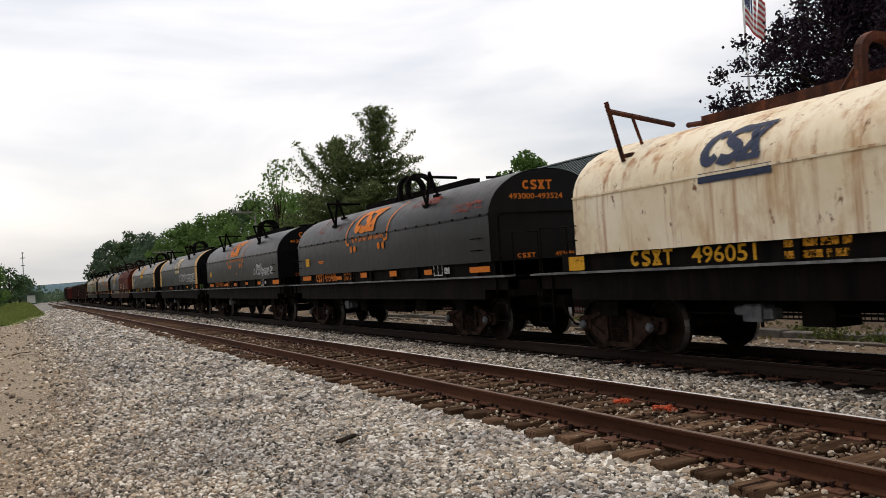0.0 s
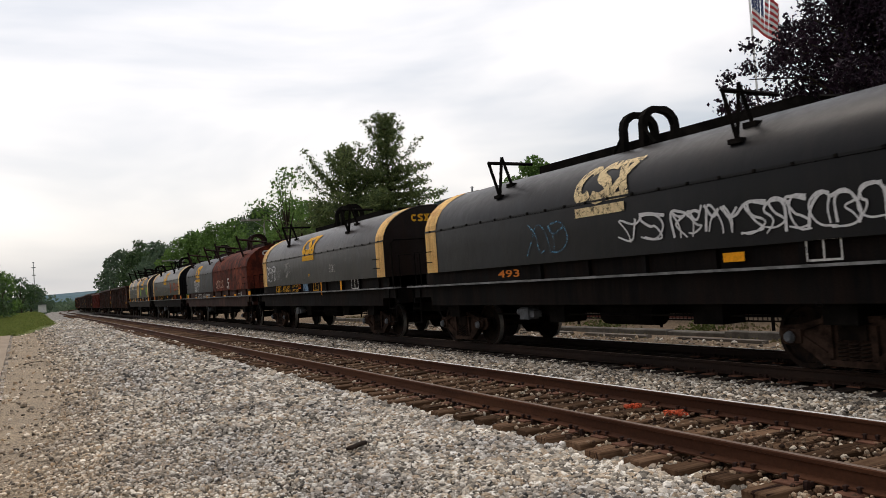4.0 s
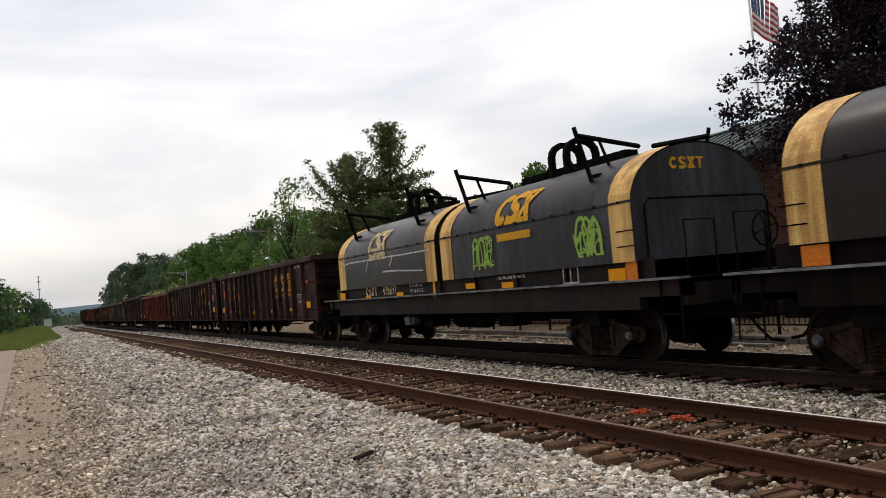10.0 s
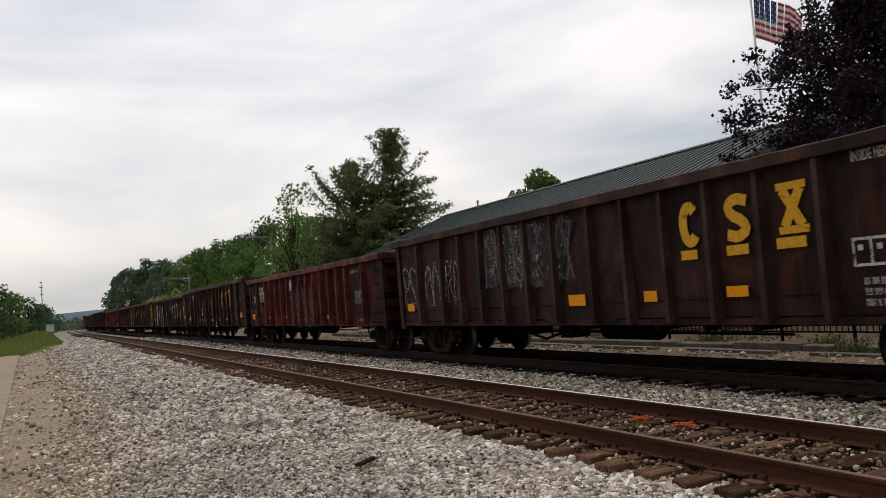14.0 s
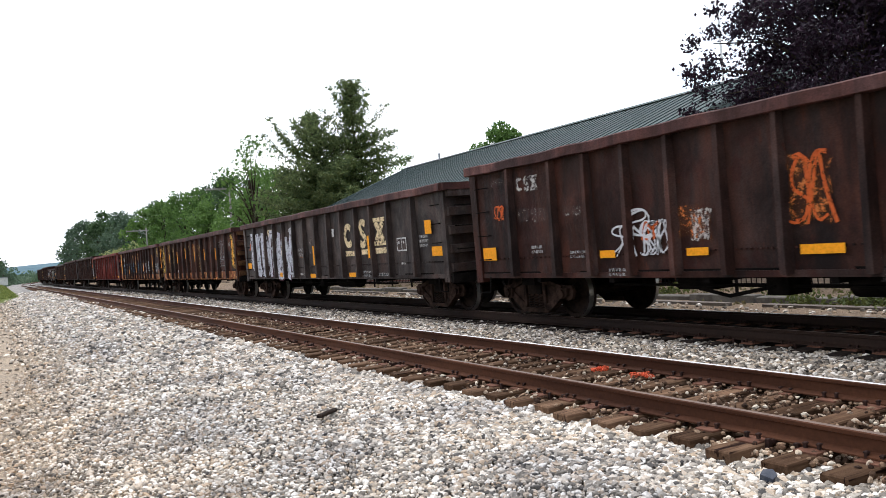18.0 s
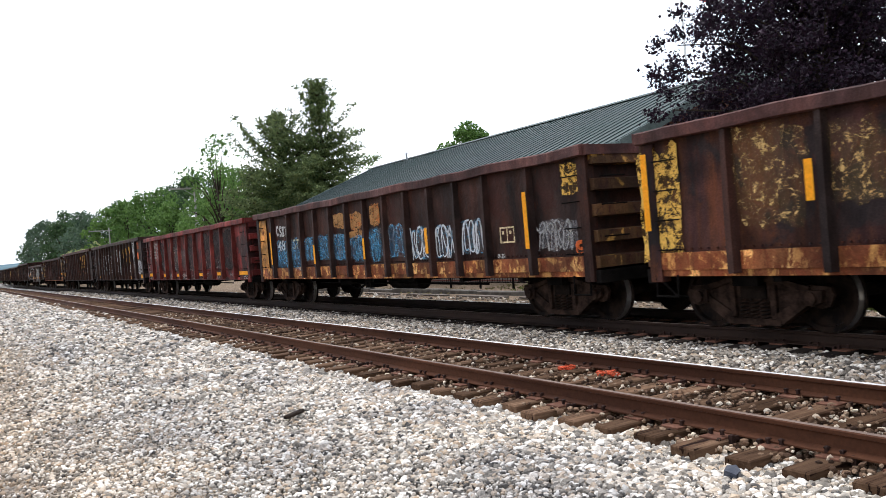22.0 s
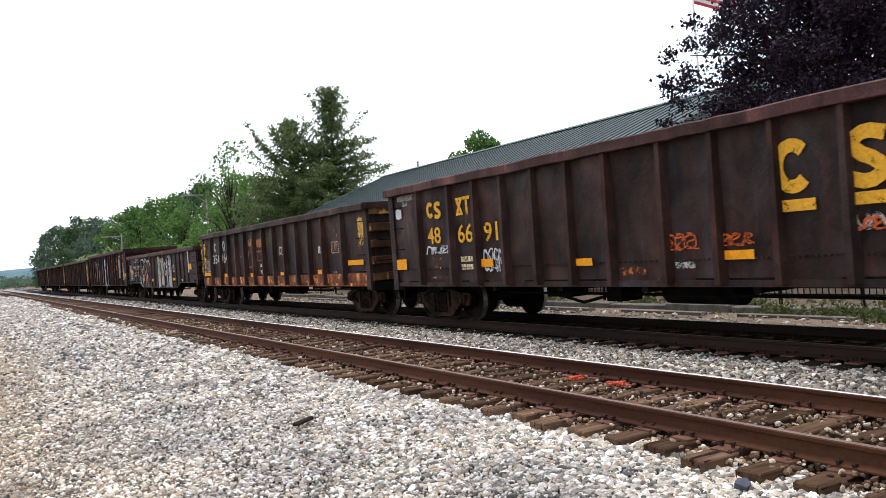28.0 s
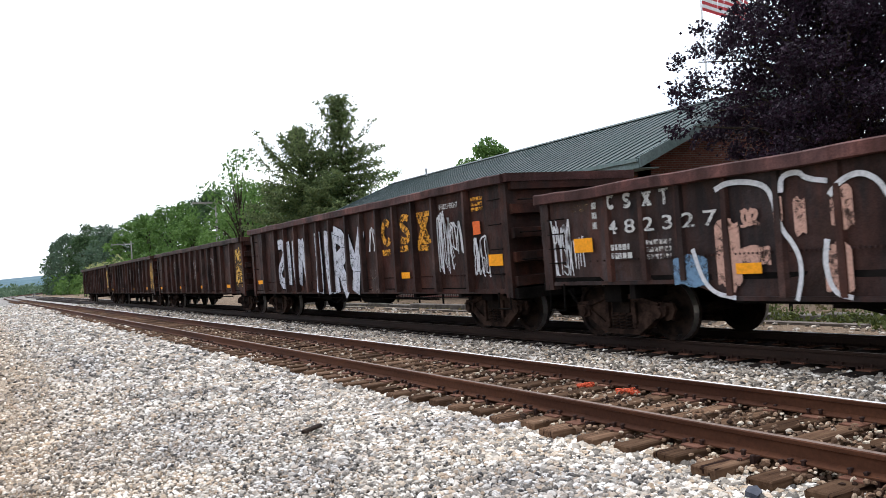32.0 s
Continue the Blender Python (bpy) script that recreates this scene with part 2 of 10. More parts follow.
# second stone mix, darker and browner than the first
M["stones_darker"] = stone_mat("darker_ballast_stone", [(0.0, (0.05, 0.046, 0.043)), (0.25, (0.19, 0.165, 0.135)), (0.5, (0.38, 0.34, 0.285)), (0.66, (0.36, 0.27, 0.18)), (0.85, (0.60, 0.55, 0.475)), (1.0, (0.84, 0.79, 0.71))])
M["stones_brown"] = stone_mat("rusty_ballast_stone", [(0.0, (0.03, 0.018, 0.013)), (0.4, (0.14, 0.085, 0.054)), (0.75, (0.30, 0.21, 0.14)), (1.0, (0.66, 0.58, 0.46))])
M["rail_rust"] = two_tone("rail_rust", (0.048, 0.018, 0.009), (0.085, 0.034, 0.017), 2.0, rough=0.8, bump=0.1, stretch=(1, 0.15, 1))
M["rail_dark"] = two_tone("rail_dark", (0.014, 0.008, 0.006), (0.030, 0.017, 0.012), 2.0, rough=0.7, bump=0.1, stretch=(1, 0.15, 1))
# pale colour carries the sky's sheen on each track's right-hand rail
M["rail_top_sheen"] = two_tone("rail_top_sheen", (0.72, 0.71, 0.70), (0.85, 0.84, 0.83), 1.0, rough=0.55, metal=0.35, bump=0.02, stretch=(1, 0.05, 1))
M["rail_worn"] = two_tone("rail_worn", (0.16, 0.115, 0.09), (0.24, 0.175, 0.14), 1.0, rough=0.5, metal=0.2, bump=0.02, stretch=(1, 0.05, 1))
def timber(name, a, b, crack):
    """Weathered baulk: long grain, and dark drying cracks along it."""
    n = Nodes(name, 0.95, 0.0, 0.04)
    grain = n.noise(7, 7, 0.7, (0.16, 3, 3), 0.3)
    split = n.noise(5, 4, 0.6, (0.12, 5, 2), 0.8)
    blot = n.noise(3, 5, 0.6)
    c = n.mix(1.0, n.ramp(grain, [(0.3, a), (0.7, b)]), n.ramp(blot, [(0.3, (0.6, 0.58, 0.55)), (0.7, (1.15, 1.13, 1.1))]), "MULTIPLY")
    n.color(n.mix(n.ramp(split, [(0.36, (1, 1, 1)), (0.42, (0, 0, 0))]), c, crack))
    n.bump(grain, 0.7, 0.012)
    return n.mat


M["tie"] = timber("tie_wood", (0.056, 0.030, 0.018), (0.16, 0.102, 0.065), (0.014, 0.007, 0.005))
for _m, _lo in ((M["tie"], 0.55),):
    _nt = _m.node_tree
    _info = _nt.nodes.new("ShaderNodeObjectInfo")
    _r = _nt.nodes.new("ShaderNodeValToRGB")
    _r.color_ramp.elements[0].color, _r.color_ramp.elements[1].color = (_lo, _lo * 0.95, _lo * 0.9, 1), (1.5, 1.5, 1.5, 1)
    _nt.links.new(_info.outputs["Random"], _r.inputs["Fac"])
    _x = _nt.nodes.new("ShaderNodeMix")
    _x.data_type, _x.blend_type = "RGBA", "MULTIPLY"
    _x.inputs["Factor"].default_value = 1.0
    _base = _nt.nodes["Principled BSDF"].inputs["Base Color"]
    _nt.links.new(_base.links[0].from_socket, _x.inputs["A"])
    _nt.links.new(_r.outputs["Color"], _x.inputs["B"])
    _nt.links.new(_x.outputs["Result"], _base)
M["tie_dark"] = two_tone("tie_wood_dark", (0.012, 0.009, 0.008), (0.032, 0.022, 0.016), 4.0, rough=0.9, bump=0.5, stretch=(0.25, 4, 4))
M["plate"] = two_tone("rusty_plate", (0.095, 0.042, 0.026), (0.15, 0.07, 0.045), 8.0, rough=0.8)
M["spike"] = two_tone("spike_steel", (0.02, 0.011, 0.009), (0.04, 0.02, 0.015), 8.0, rough=0.7)
M["orange_mark"] = worn_paint("orange_mark_paint", (0.66, 0.11, 0.045), 0.50, 14)
M["concrete"] = two_tone("concrete", (0.27, 0.21, 0.155), (0.35, 0.28, 0.21), 1.5, rough=0.9, bump=0.2)
M["white_edge"] = worn_paint("white_edge_paint", (0.56, 0.51, 0.45), 0.56, 1.2)
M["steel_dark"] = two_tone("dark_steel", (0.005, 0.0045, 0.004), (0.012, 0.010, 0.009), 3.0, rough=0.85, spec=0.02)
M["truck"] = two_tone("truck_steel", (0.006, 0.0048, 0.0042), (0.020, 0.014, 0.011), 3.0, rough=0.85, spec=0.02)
M["lip_steel"] = two_tone("worn_walkway_steel", (0.10, 0.10, 0.10), (0.24, 0.24, 0.24), 2.0, rough=0.6, bump=0.05)
M["bearing"] = two_tone("bearing_cap_steel", (0.06, 0.065, 0.072), (0.13, 0.135, 0.145), 6.0, rough=0.6, spec=0.2)
M["truck_dusty"] = two_tone("dusty_truck_steel", (0.013, 0.008, 0.006), (0.050, 0.030, 0.022), 4.0, rough=0.85, spec=0.03)
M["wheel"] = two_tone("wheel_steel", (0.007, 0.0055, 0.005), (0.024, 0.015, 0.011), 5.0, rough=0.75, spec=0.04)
M["tread"] = two_tone("wheel_tread", (0.35, 0.33, 0.31), (0.5, 0.48, 0.46), 5.0, rough=0.35, metal=0.8)
M["roof_green"] = two_tone("green_roof_metal", (0.013, 0.032, 0.031), (0.021, 0.046, 0.044), 0.5, rough=0.62, metal=0.0, bump=0.02, spec=0.28)
M["fascia"] = two_tone("fascia_paint", (0.16, 0.21, 0.20), (0.2, 0.25, 0.24), 1.0, rough=0.6, bump=0.02)
M["mortar"] = two_tone("mortar", (0.10, 0.075, 0.065), (0.14, 0.11, 0.095), 4.0, rough=0.95)
M["bark"] = two_tone("bark", (0.035, 0.027, 0.02), (0.08, 0.062, 0.048), 3.0, rough=0.95, bump=0.8, stretch=(3, 3, 0.4))
M["pole_wood"] = two_tone("pole_wood", (0.25, 0.235, 0.21), (0.36, 0.34, 0.31), 3.0, rough=0.9, stretch=(3, 3, 0.2))
M["white_metal"] = two_tone("white_metal", (0.62, 0.62, 0.6), (0.74, 0.74, 0.72), 2.0, rough=0.45, bump=0.02)
M["grey_metal"] = two_tone("grey_metal", (0.3, 0.31, 0.32), (0.42, 0.43, 0.44), 2.0, rough=0.45, metal=0.5, bump=0.02)
M["leaf_pine"] = leaf_mat("pine_needles", (0.034, 0.064, 0.030), (0.20, 0.24, 0.09), 0.25)
M["leaf_green"] = leaf_mat("green_leaves", (0.040, 0.088, 0.020), (0.145, 0.24, 0.062))
M["leaf_light"] = leaf_mat("light_leaves", (0.06, 0.12, 0.026), (0.15, 0.24, 0.065), 0.35)
M["leaf_deep"] = leaf_mat("deep_leaves", (0.030, 0.062, 0.026), (0.085, 0.135, 0.055))
# for far trees: paler, bluer greens with the distance haze painted in
M["leaf_blue"] = leaf_mat("hazed_far_leaves", (0.055, 0.092, 0.062), (0.115, 0.165, 0.098))
M["leaf_purple"] = leaf_mat("purple_leaves", (0.006, 0.004, 0.008), (0.032, 0.015, 0.028), 0.14)
M["blossom"] = leaf_mat("pale_blossom", (0.16, 0.21, 0.06), (0.42, 0.42, 0.2), 0.3)
M["grass"] = leaf_mat("grass_blades", (0.09, 0.13, 0.03), (0.22, 0.24, 0.07), 0.3)
M["dry_grass"] = leaf_mat("dry_grass_blades", (0.10, 0.085, 0.04), (0.20, 0.17, 0.085), 0.2)
M["weed"] = leaf_mat("weed_leaves", (0.04, 0.06, 0.016), (0.12, 0.13, 0.035), 0.2)
# distance haze is mixed into the hill's blue-green
M["hill"] = two_tone("hazed_wooded_hill", (0.070, 0.125, 0.150), (0.10, 0.160, 0.185), 0.02, rough=1.0, bump=0.0)


# ---- mesh building ----
class Shape:
    """Collects vertices and faces; several boxes and tubes make one part."""

    def __init__(self):
        self.v, self.f = [], []

    def add(self, vs, fs):
        k = len(self.v)
        self.v += [tuple(p) for p in vs]
        self.f += [tuple(i + k for i in q) for q in fs]
        return self

    def box(self, x0, x1, y0, y1, z0, z1, bev=0.0):
        """A box with its edges along x and y chamfered at the top by bev."""
        if bev <= 0:
            vs = [(x, y, z) for z in (z0, z1) for y in (y0, y1) for x in (x0, x1)]
            return self.add(vs, [(0, 2, 3, 1), (4, 5, 7, 6), (0, 1, 5, 4), (2, 6, 7, 3), (0, 4, 6, 2), (1, 3, 7, 5)])
        b = bev
        vs = [(x, y, z0) for x, y in ((x0, y0), (x1, y0), (x1, y1), (x0, y1))]
        vs += [(x, y, z1 - b) for x, y in ((x0, y0), (x1, y0), (x1, y1), (x0, y1))]
        vs += [(x, y, z1) for x, y in ((x0 + b, y0 + b), (x1 - b, y0 + b), (x1 - b, y1 - b), (x0 + b, y1 - b))]
        fs = [(0, 3, 2, 1), (8, 9, 10, 11)]
        for k in (0, 4):
            fs += [(k + i, k + (i + 1) % 4, k + 4 + (i + 1) % 4, k + 4 + i) for i in range(4)]
        return self.add(vs, fs)

    def sweep(self, profile, path, closed=True, caps=True):
        """Carries a profile of (side, up) along a path of (x, y, z, heading in radians)."""
        n = len(profile)
        vs, fs = [], []
        for x, y, z, a in path:
            for s, u in profile:
                vs.append((x + s * math.cos(a), y + s * math.sin(a), z + u))
        for i in range(len(path) - 1):
            for j in range(n if closed else n - 1):
                k = (j + 1) % n
                fs.append((i * n + j, i * n + k, (i + 1) * n + k, (i + 1) * n + j))
        if caps and closed:
            fs += [tuple(range(n - 1, -1, -1)), tuple((len(path) - 1) * n + j for j in range(n))]
        return self.add(vs, fs)

    def slab(self, pts, axis, a, b):
        """A flat outline pulled along an axis (0, 1 or 2) from a to b; pts are the two other coordinates in order."""
        n = len(pts)

        def at(p, w):
            return (w, p[0], p[1]) if axis == 0 else (p[0], w, p[1]) if axis == 1 else (p[0], p[1], w)
        vs = [at(p, a) for p in pts] + [at(p, b) for p in pts]
        fs = [tuple(range(n - 1, -1, -1)), tuple(range(n, 2 * n))]
        fs += [(i, (i + 1) % n, n + (i + 1) % n, n + i) for i in range(n)]
        return self.add(vs, fs)

    def tube(self, pts, r, n=6, r2=None):
        """A round bar along points, tapering from r to r2."""
        pts = [Vector(p) for p in pts]
        r2 = r if r2 is None else r2
        vs, fs = [], []
        for i, p in enumerate(pts):
            d = (pts[min(i + 1, len(pts) - 1)] - pts[max(i - 1, 0)]).normalized()
            s = d.cross(Vector((0, 0, 1)) if abs(d.z) < 0.9 else Vector((1, 0, 0))).normalized()
            u = s.cross(d)
            k = r + (r2 - r) * i / max(len(pts) - 1, 1)
            for j in range(n):
                w = 2 * math.pi * j / n
                vs.append(p + (s * math.cos(w) + u * math.sin(w)) * k)
        for i in range(len(pts) - 1):
            for j in range(n):
                m = (j + 1) % n
                fs.append((i * n + j, i * n + m, (i + 1) * n + m, (i + 1) * n + j))
        fs += [tuple(range(n - 1, -1, -1)), tuple((len(pts) - 1) * n + j for j in range(n))]
        return self.add(vs, fs)

    def wheel_disc(self, profile, n=28):
        """Turns a profile of (along x, radius) round the x axis."""
        m = len(profile)
        vs, fs = [], []
        for j in range(n):
            w = 2 * math.pi * j / n
            vs += [(x, r * math.cos(w), r * math.sin(w)) for x, r in profile]
        for j in range(n):
            k = (j + 1) % n
            fs += [(j * m + i, j * m + i + 1, k * m + i + 1, k * m + i) for i in range(m - 1)]
        return self.add(vs, fs)

    def mesh(self, name, mats, smooth=False):
        me = bpy.data.meshes.new(name)
        me.from_pydata(self.v, [], self.f)
        for m in mats if isinstance(mats, (list, tuple)) else [mats]:
            me.materials.append(m)
        if smooth:
            me.polygons.foreach_set("use_smooth", [True] * len(me.polygons))
        me.update()
        return me


def part(name, data, mat, parent, label="", m=None, smooth=False):
    """One mesh object under a thing or a part. data: a Shape or a ready mesh."""
    me = data.mesh(name, mat, smooth) if isinstance(data, Shape) else data
    ob = new(name, me)
    ob.parent = parent
    if m is not None:
        ob.matrix_basis = m
    if label:
        ob["label"] = label
    return ob


def thing(name, label, category, group="", kind="", m=None, data=None, mat=None):
    if data is not None:
        data = data.mesh(name, mat) if isinstance(data, Shape) else data
    ob = new(name, data)
    if m is not None:
        ob.matrix_basis = m
    return tagged(ob, label, category, group, kind)


def fast_mesh(name, verts, quads, mat, smooth=False):
    """A mesh from arrays: verts (n, 3) and faces (m, k) of one size."""
    verts, quads = np.asarray(verts, np.float32), np.asarray(quads, np.int32)
    me = bpy.data.meshes.new(name)
    m, k = quads.shape
    me.vertices.add(len(verts))
    me.vertices.foreach_set("co", verts.ravel())
    me.loops.add(m * k)
    me.loops.foreach_set("vertex_index", quads.ravel())
    me.polygons.add(m)
    me.polygons.foreach_set("loop_start", np.arange(0, m * k, k, dtype=np.int32))
    for mt in mat if isinstance(mat, (list, tuple)) else [mat]:
        me.materials.append(mt)
    me.polygons.foreach_set("use_smooth", np.full(m, smooth))
    me.update(calc_edges=True)
    return me


def along(d, side=0.0, x0=FAR_X):
    """Place and heading on a line whose middle lies at x0 before the bend, d metres along, side metres to its right."""
    r = BEND_R - (x0 - FAR_X)
    if d <= BEND_Y:
        return (x0 + side, d, 0.0)
    a = (d - BEND_Y) / r
    return (x0 + r * (1 - math.cos(a)) + side * math.cos(a), BEND_Y + r * math.sin(a) - side * math.sin(a), -a)


# ---- loose stones ----
ICO_V = np.array([(0, 0, 1), (0.89, 0, 0.45), (0.28, 0.85, 0.45), (-0.72, 0.53, 0.45), (-0.72, -0.53, 0.45), (0.28, -0.85, 0.45),
                  (0.72, 0.53, -0.45), (-0.28, 0.85, -0.45), (-0.89, 0, -0.45), (-0.28, -0.85, -0.45), (0.72, -0.53, -0.45)])
ICO_F = np.array([(0, 1, 2), (0, 2, 3), (0, 3, 4), (0, 4, 5), (0, 5, 1), (1, 6, 2), (2, 7, 3), (3, 8, 4), (4, 9, 5), (5, 10, 1),
                  (6, 7, 2), (7, 8, 3), (8, 9, 4), (9, 10, 5), (10, 6, 1)])


def stones(name, pts, sizes, mat, seed):
    """Angular crushed stones, open at the hidden underside, as one mesh."""
    g = np.random.RandomState(seed)
    n = len(pts)
    v = ICO_V[None] * (1 + g.uniform(-0.28, 0.28, (n, 11, 1)))
    v = v * g.uniform(0.6, 1.25, (n, 1, 3)) * np.asarray(sizes)[:, None, None]
    v[:, :, 2] *= 0.8
    a, b = g.uniform(0, 6.283, n), g.uniform(-0.5, 0.5, n)
    ca, sa, cb, sb = np.cos(a)[:, None], np.sin(a)[:, None], np.cos(b)[:, None], np.sin(b)[:, None]
    x, y, z = v[:, :, 0], v[:, :, 1], v[:, :, 2]
    x, z = x * cb - z * sb, x * sb + z * cb
    x, y = x * ca - y * sa, x * sa + y * ca
    v = np.stack((x, y, z), 2) + np.asarray(pts)[:, None, :]
    f = (ICO_F[None] + 11 * np.arange(n)[:, None, None]).reshape(-1, 3)
    return fast_mesh(name, v.reshape(-1, 3), f, mat)


# ---- leaves and trees ----
def leaf_cloud(name, centres, size, mat, seed, flat=0.0, long=1.5):
    """Small folded leaves or needle tufts, one rhombus each, turned every way."""
    g = np.random.RandomState(seed)
    c = np.asarray(centres, float)
    n = len(c)
    d = g.normal(size=(n, 3))
    d[:, 2] *= 1 - flat
    d /= np.linalg.norm(d, axis=1)[:, None]
    e = g.normal(size=(n, 3))
    e -= (e * d).sum(1)[:, None] * d
    e /= np.linalg.norm(e, axis=1)[:, None]
    s = size * g.uniform(0.6, 1.4, n)[:, None]
    k = np.cross(d, e) * s * 0.25
    v = np.stack((c - d * s * long / 2, c + e * s / 2 + k, c + d * s * long / 2, c - e * s / 2 + k), 1)
    q = np.arange(n * 4).reshape(n, 4)
    return fast_mesh(name, v.reshape(-1, 3), q, mat)


def clump_points(g, centres, radii, per, squash=0.75):
    """Leaf places on and inside clumps, denser towards the outside."""
    out = []
    for c, r in zip(centres, radii):
        n = max(int(per * r * r), 6)
        d = g.normal(size=(n, 3))
        d /= np.linalg.norm(d, axis=1)[:, None]
        w = r * g.uniform(0.25, 1.0, n) ** 0.5
        p = d * w[:, None]
        p[:, 2] *= squash
        out.append(p + np.asarray(c))
    return np.concatenate(out)


def broad_tree(name, x, y, z, height, radius, mat, label, seed, leaf=0.22, per=60, clumps=46, bare=0.25, category="tree", group="", lean=0.0, gap=0.0):
    """A broad-leaved tree: tapered trunk, limbs, and a crown of uneven leaf clumps."""
    g = np.random.RandomState(seed)
    root = thing(name, label, category, group, m=pose(x, y, z))
    wood = Shape()
    top = height * 0.8
    trunk = [(lean * k + g.uniform(-0.1, 0.1) * k, g.uniform(-0.1, 0.1) * k, top * k) for k in (0, 0.25, 0.5, 0.75, 1.0)]
    wood.tube(trunk, height * 0.022 + 0.04, 8, 0.03)
    cs, rs = [], []
    for i in range(clumps):
        a, k = g.uniform(0, 6.283), g.uniform(0, 1)
        zz = height * (bare + (1 - bare) * k)
        prof = (math.sin(math.pi * min(0.12 + 0.86 * k, 1.0) ** 0.8)) ** 0.6
        rr = radius * prof * g.uniform(0.45, 1.0) * (1 - gap * g.uniform(0, 1))
        cs.append((lean * k + rr * math.cos(a), rr * math.sin(a), zz - 0.1 * radius))
        rs.append(radius * g.uniform(0.2, 0.38))
        if i % 3 == 0:
            b = max(zz * 0.55, height * bare * 0.7)
            mid = (0.5 * cs[-1][0], 0.5 * cs[-1][1], 0.6 * zz + 0.4 * b)
            wood.tube([(lean * b / height, 0, b), mid, cs[-1]], height * 0.007 + 0.02, 5, 0.012)
    part("trunk", wood, M["bark"], root, smooth=True)
    part("crown", leaf_cloud("crown", clump_points(g, cs, rs, per), leaf, mat, seed + 1), mat, root)
    return root


# ---- ground ----
def make_ground():
    """One sheet to the horizon, with a shallow fall beside the near track and a low bank beyond the far one."""
    xs = [-2500, -600, -150, -60, -30, -14, -8, -5, -3, -1.5, -0.7, 0, 1, 2, 3, 3.9, 4.4, 5, 6, 7, 7.7, 8.5, 9, 10, 11, 11.8, 12.6, 13.4, 15, 18, 24, 32, 45, 80, 200, 700, 2500]
    ys = [-2500, -400, -80, -30, -12, -6] + [float(k) for k in range(-3, 42)] + [float(k) for k in range(45, 120, 5)] + [130, 150, 180, 220, 280, 360, 500, 800, 1400, 2800]
    vs, fs = [], []
    for y in ys:
        for x in xs:
            z = GROUND - 0.035
            if x > 12.6:
                z -= 0.10 * min((x - 12.6) / 2, 1)
            if x < 9.3:
                z -= 0.05
            z += 0.03 * noise.noise((x * 0.4, y * 0.4, 0)) if abs(x) < 40 and abs(y) < 120 else 0
            vs.append((x, y, z))
    n = len(xs)
    for j in range(len(ys) - 1):
        for i in range(n - 1):
            fs.append((j * n + i, j * n + i + 1, (j + 1) * n + i + 1, (j + 1) * n + i))
    me = Shape().add(vs, fs).mesh("ground", [M["shaded_ballast_bed"], M["grass_ground"], M["dirt"], M["yard_dirt"], M["ballast_far"]])
    for p in me.polygons:
        x, y = p.center.x, p.center.y
        if x < -5 or x > 30 or y > 260 or y < -40:
            p.material_index = 1
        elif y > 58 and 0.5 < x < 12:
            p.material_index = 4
        elif x < 1.6 and y > 6 or x < -0.6:
            p.material_index = 2
        elif x > 12.3:
            p.material_index = 3
    tagged(new("ground", me), "grey crushed-stone ground beside a railway line", "ground", kind="structure")


def near_points(g, x0, x1, y0, y1, step):
    """A jittered grid of places."""
    nx, ny = max(int((x1 - x0) / step), 1), max(int((y1 - y0) / step), 1)
    gx, gy = np.meshgrid(np.linspace(x0, x1, nx), np.linspace(y0, y1, ny))
    p = np.stack((gx.ravel(), gy.ravel()), 1) + g.uniform(-0.55, 0.55, (nx * ny, 2)) * step
    return p


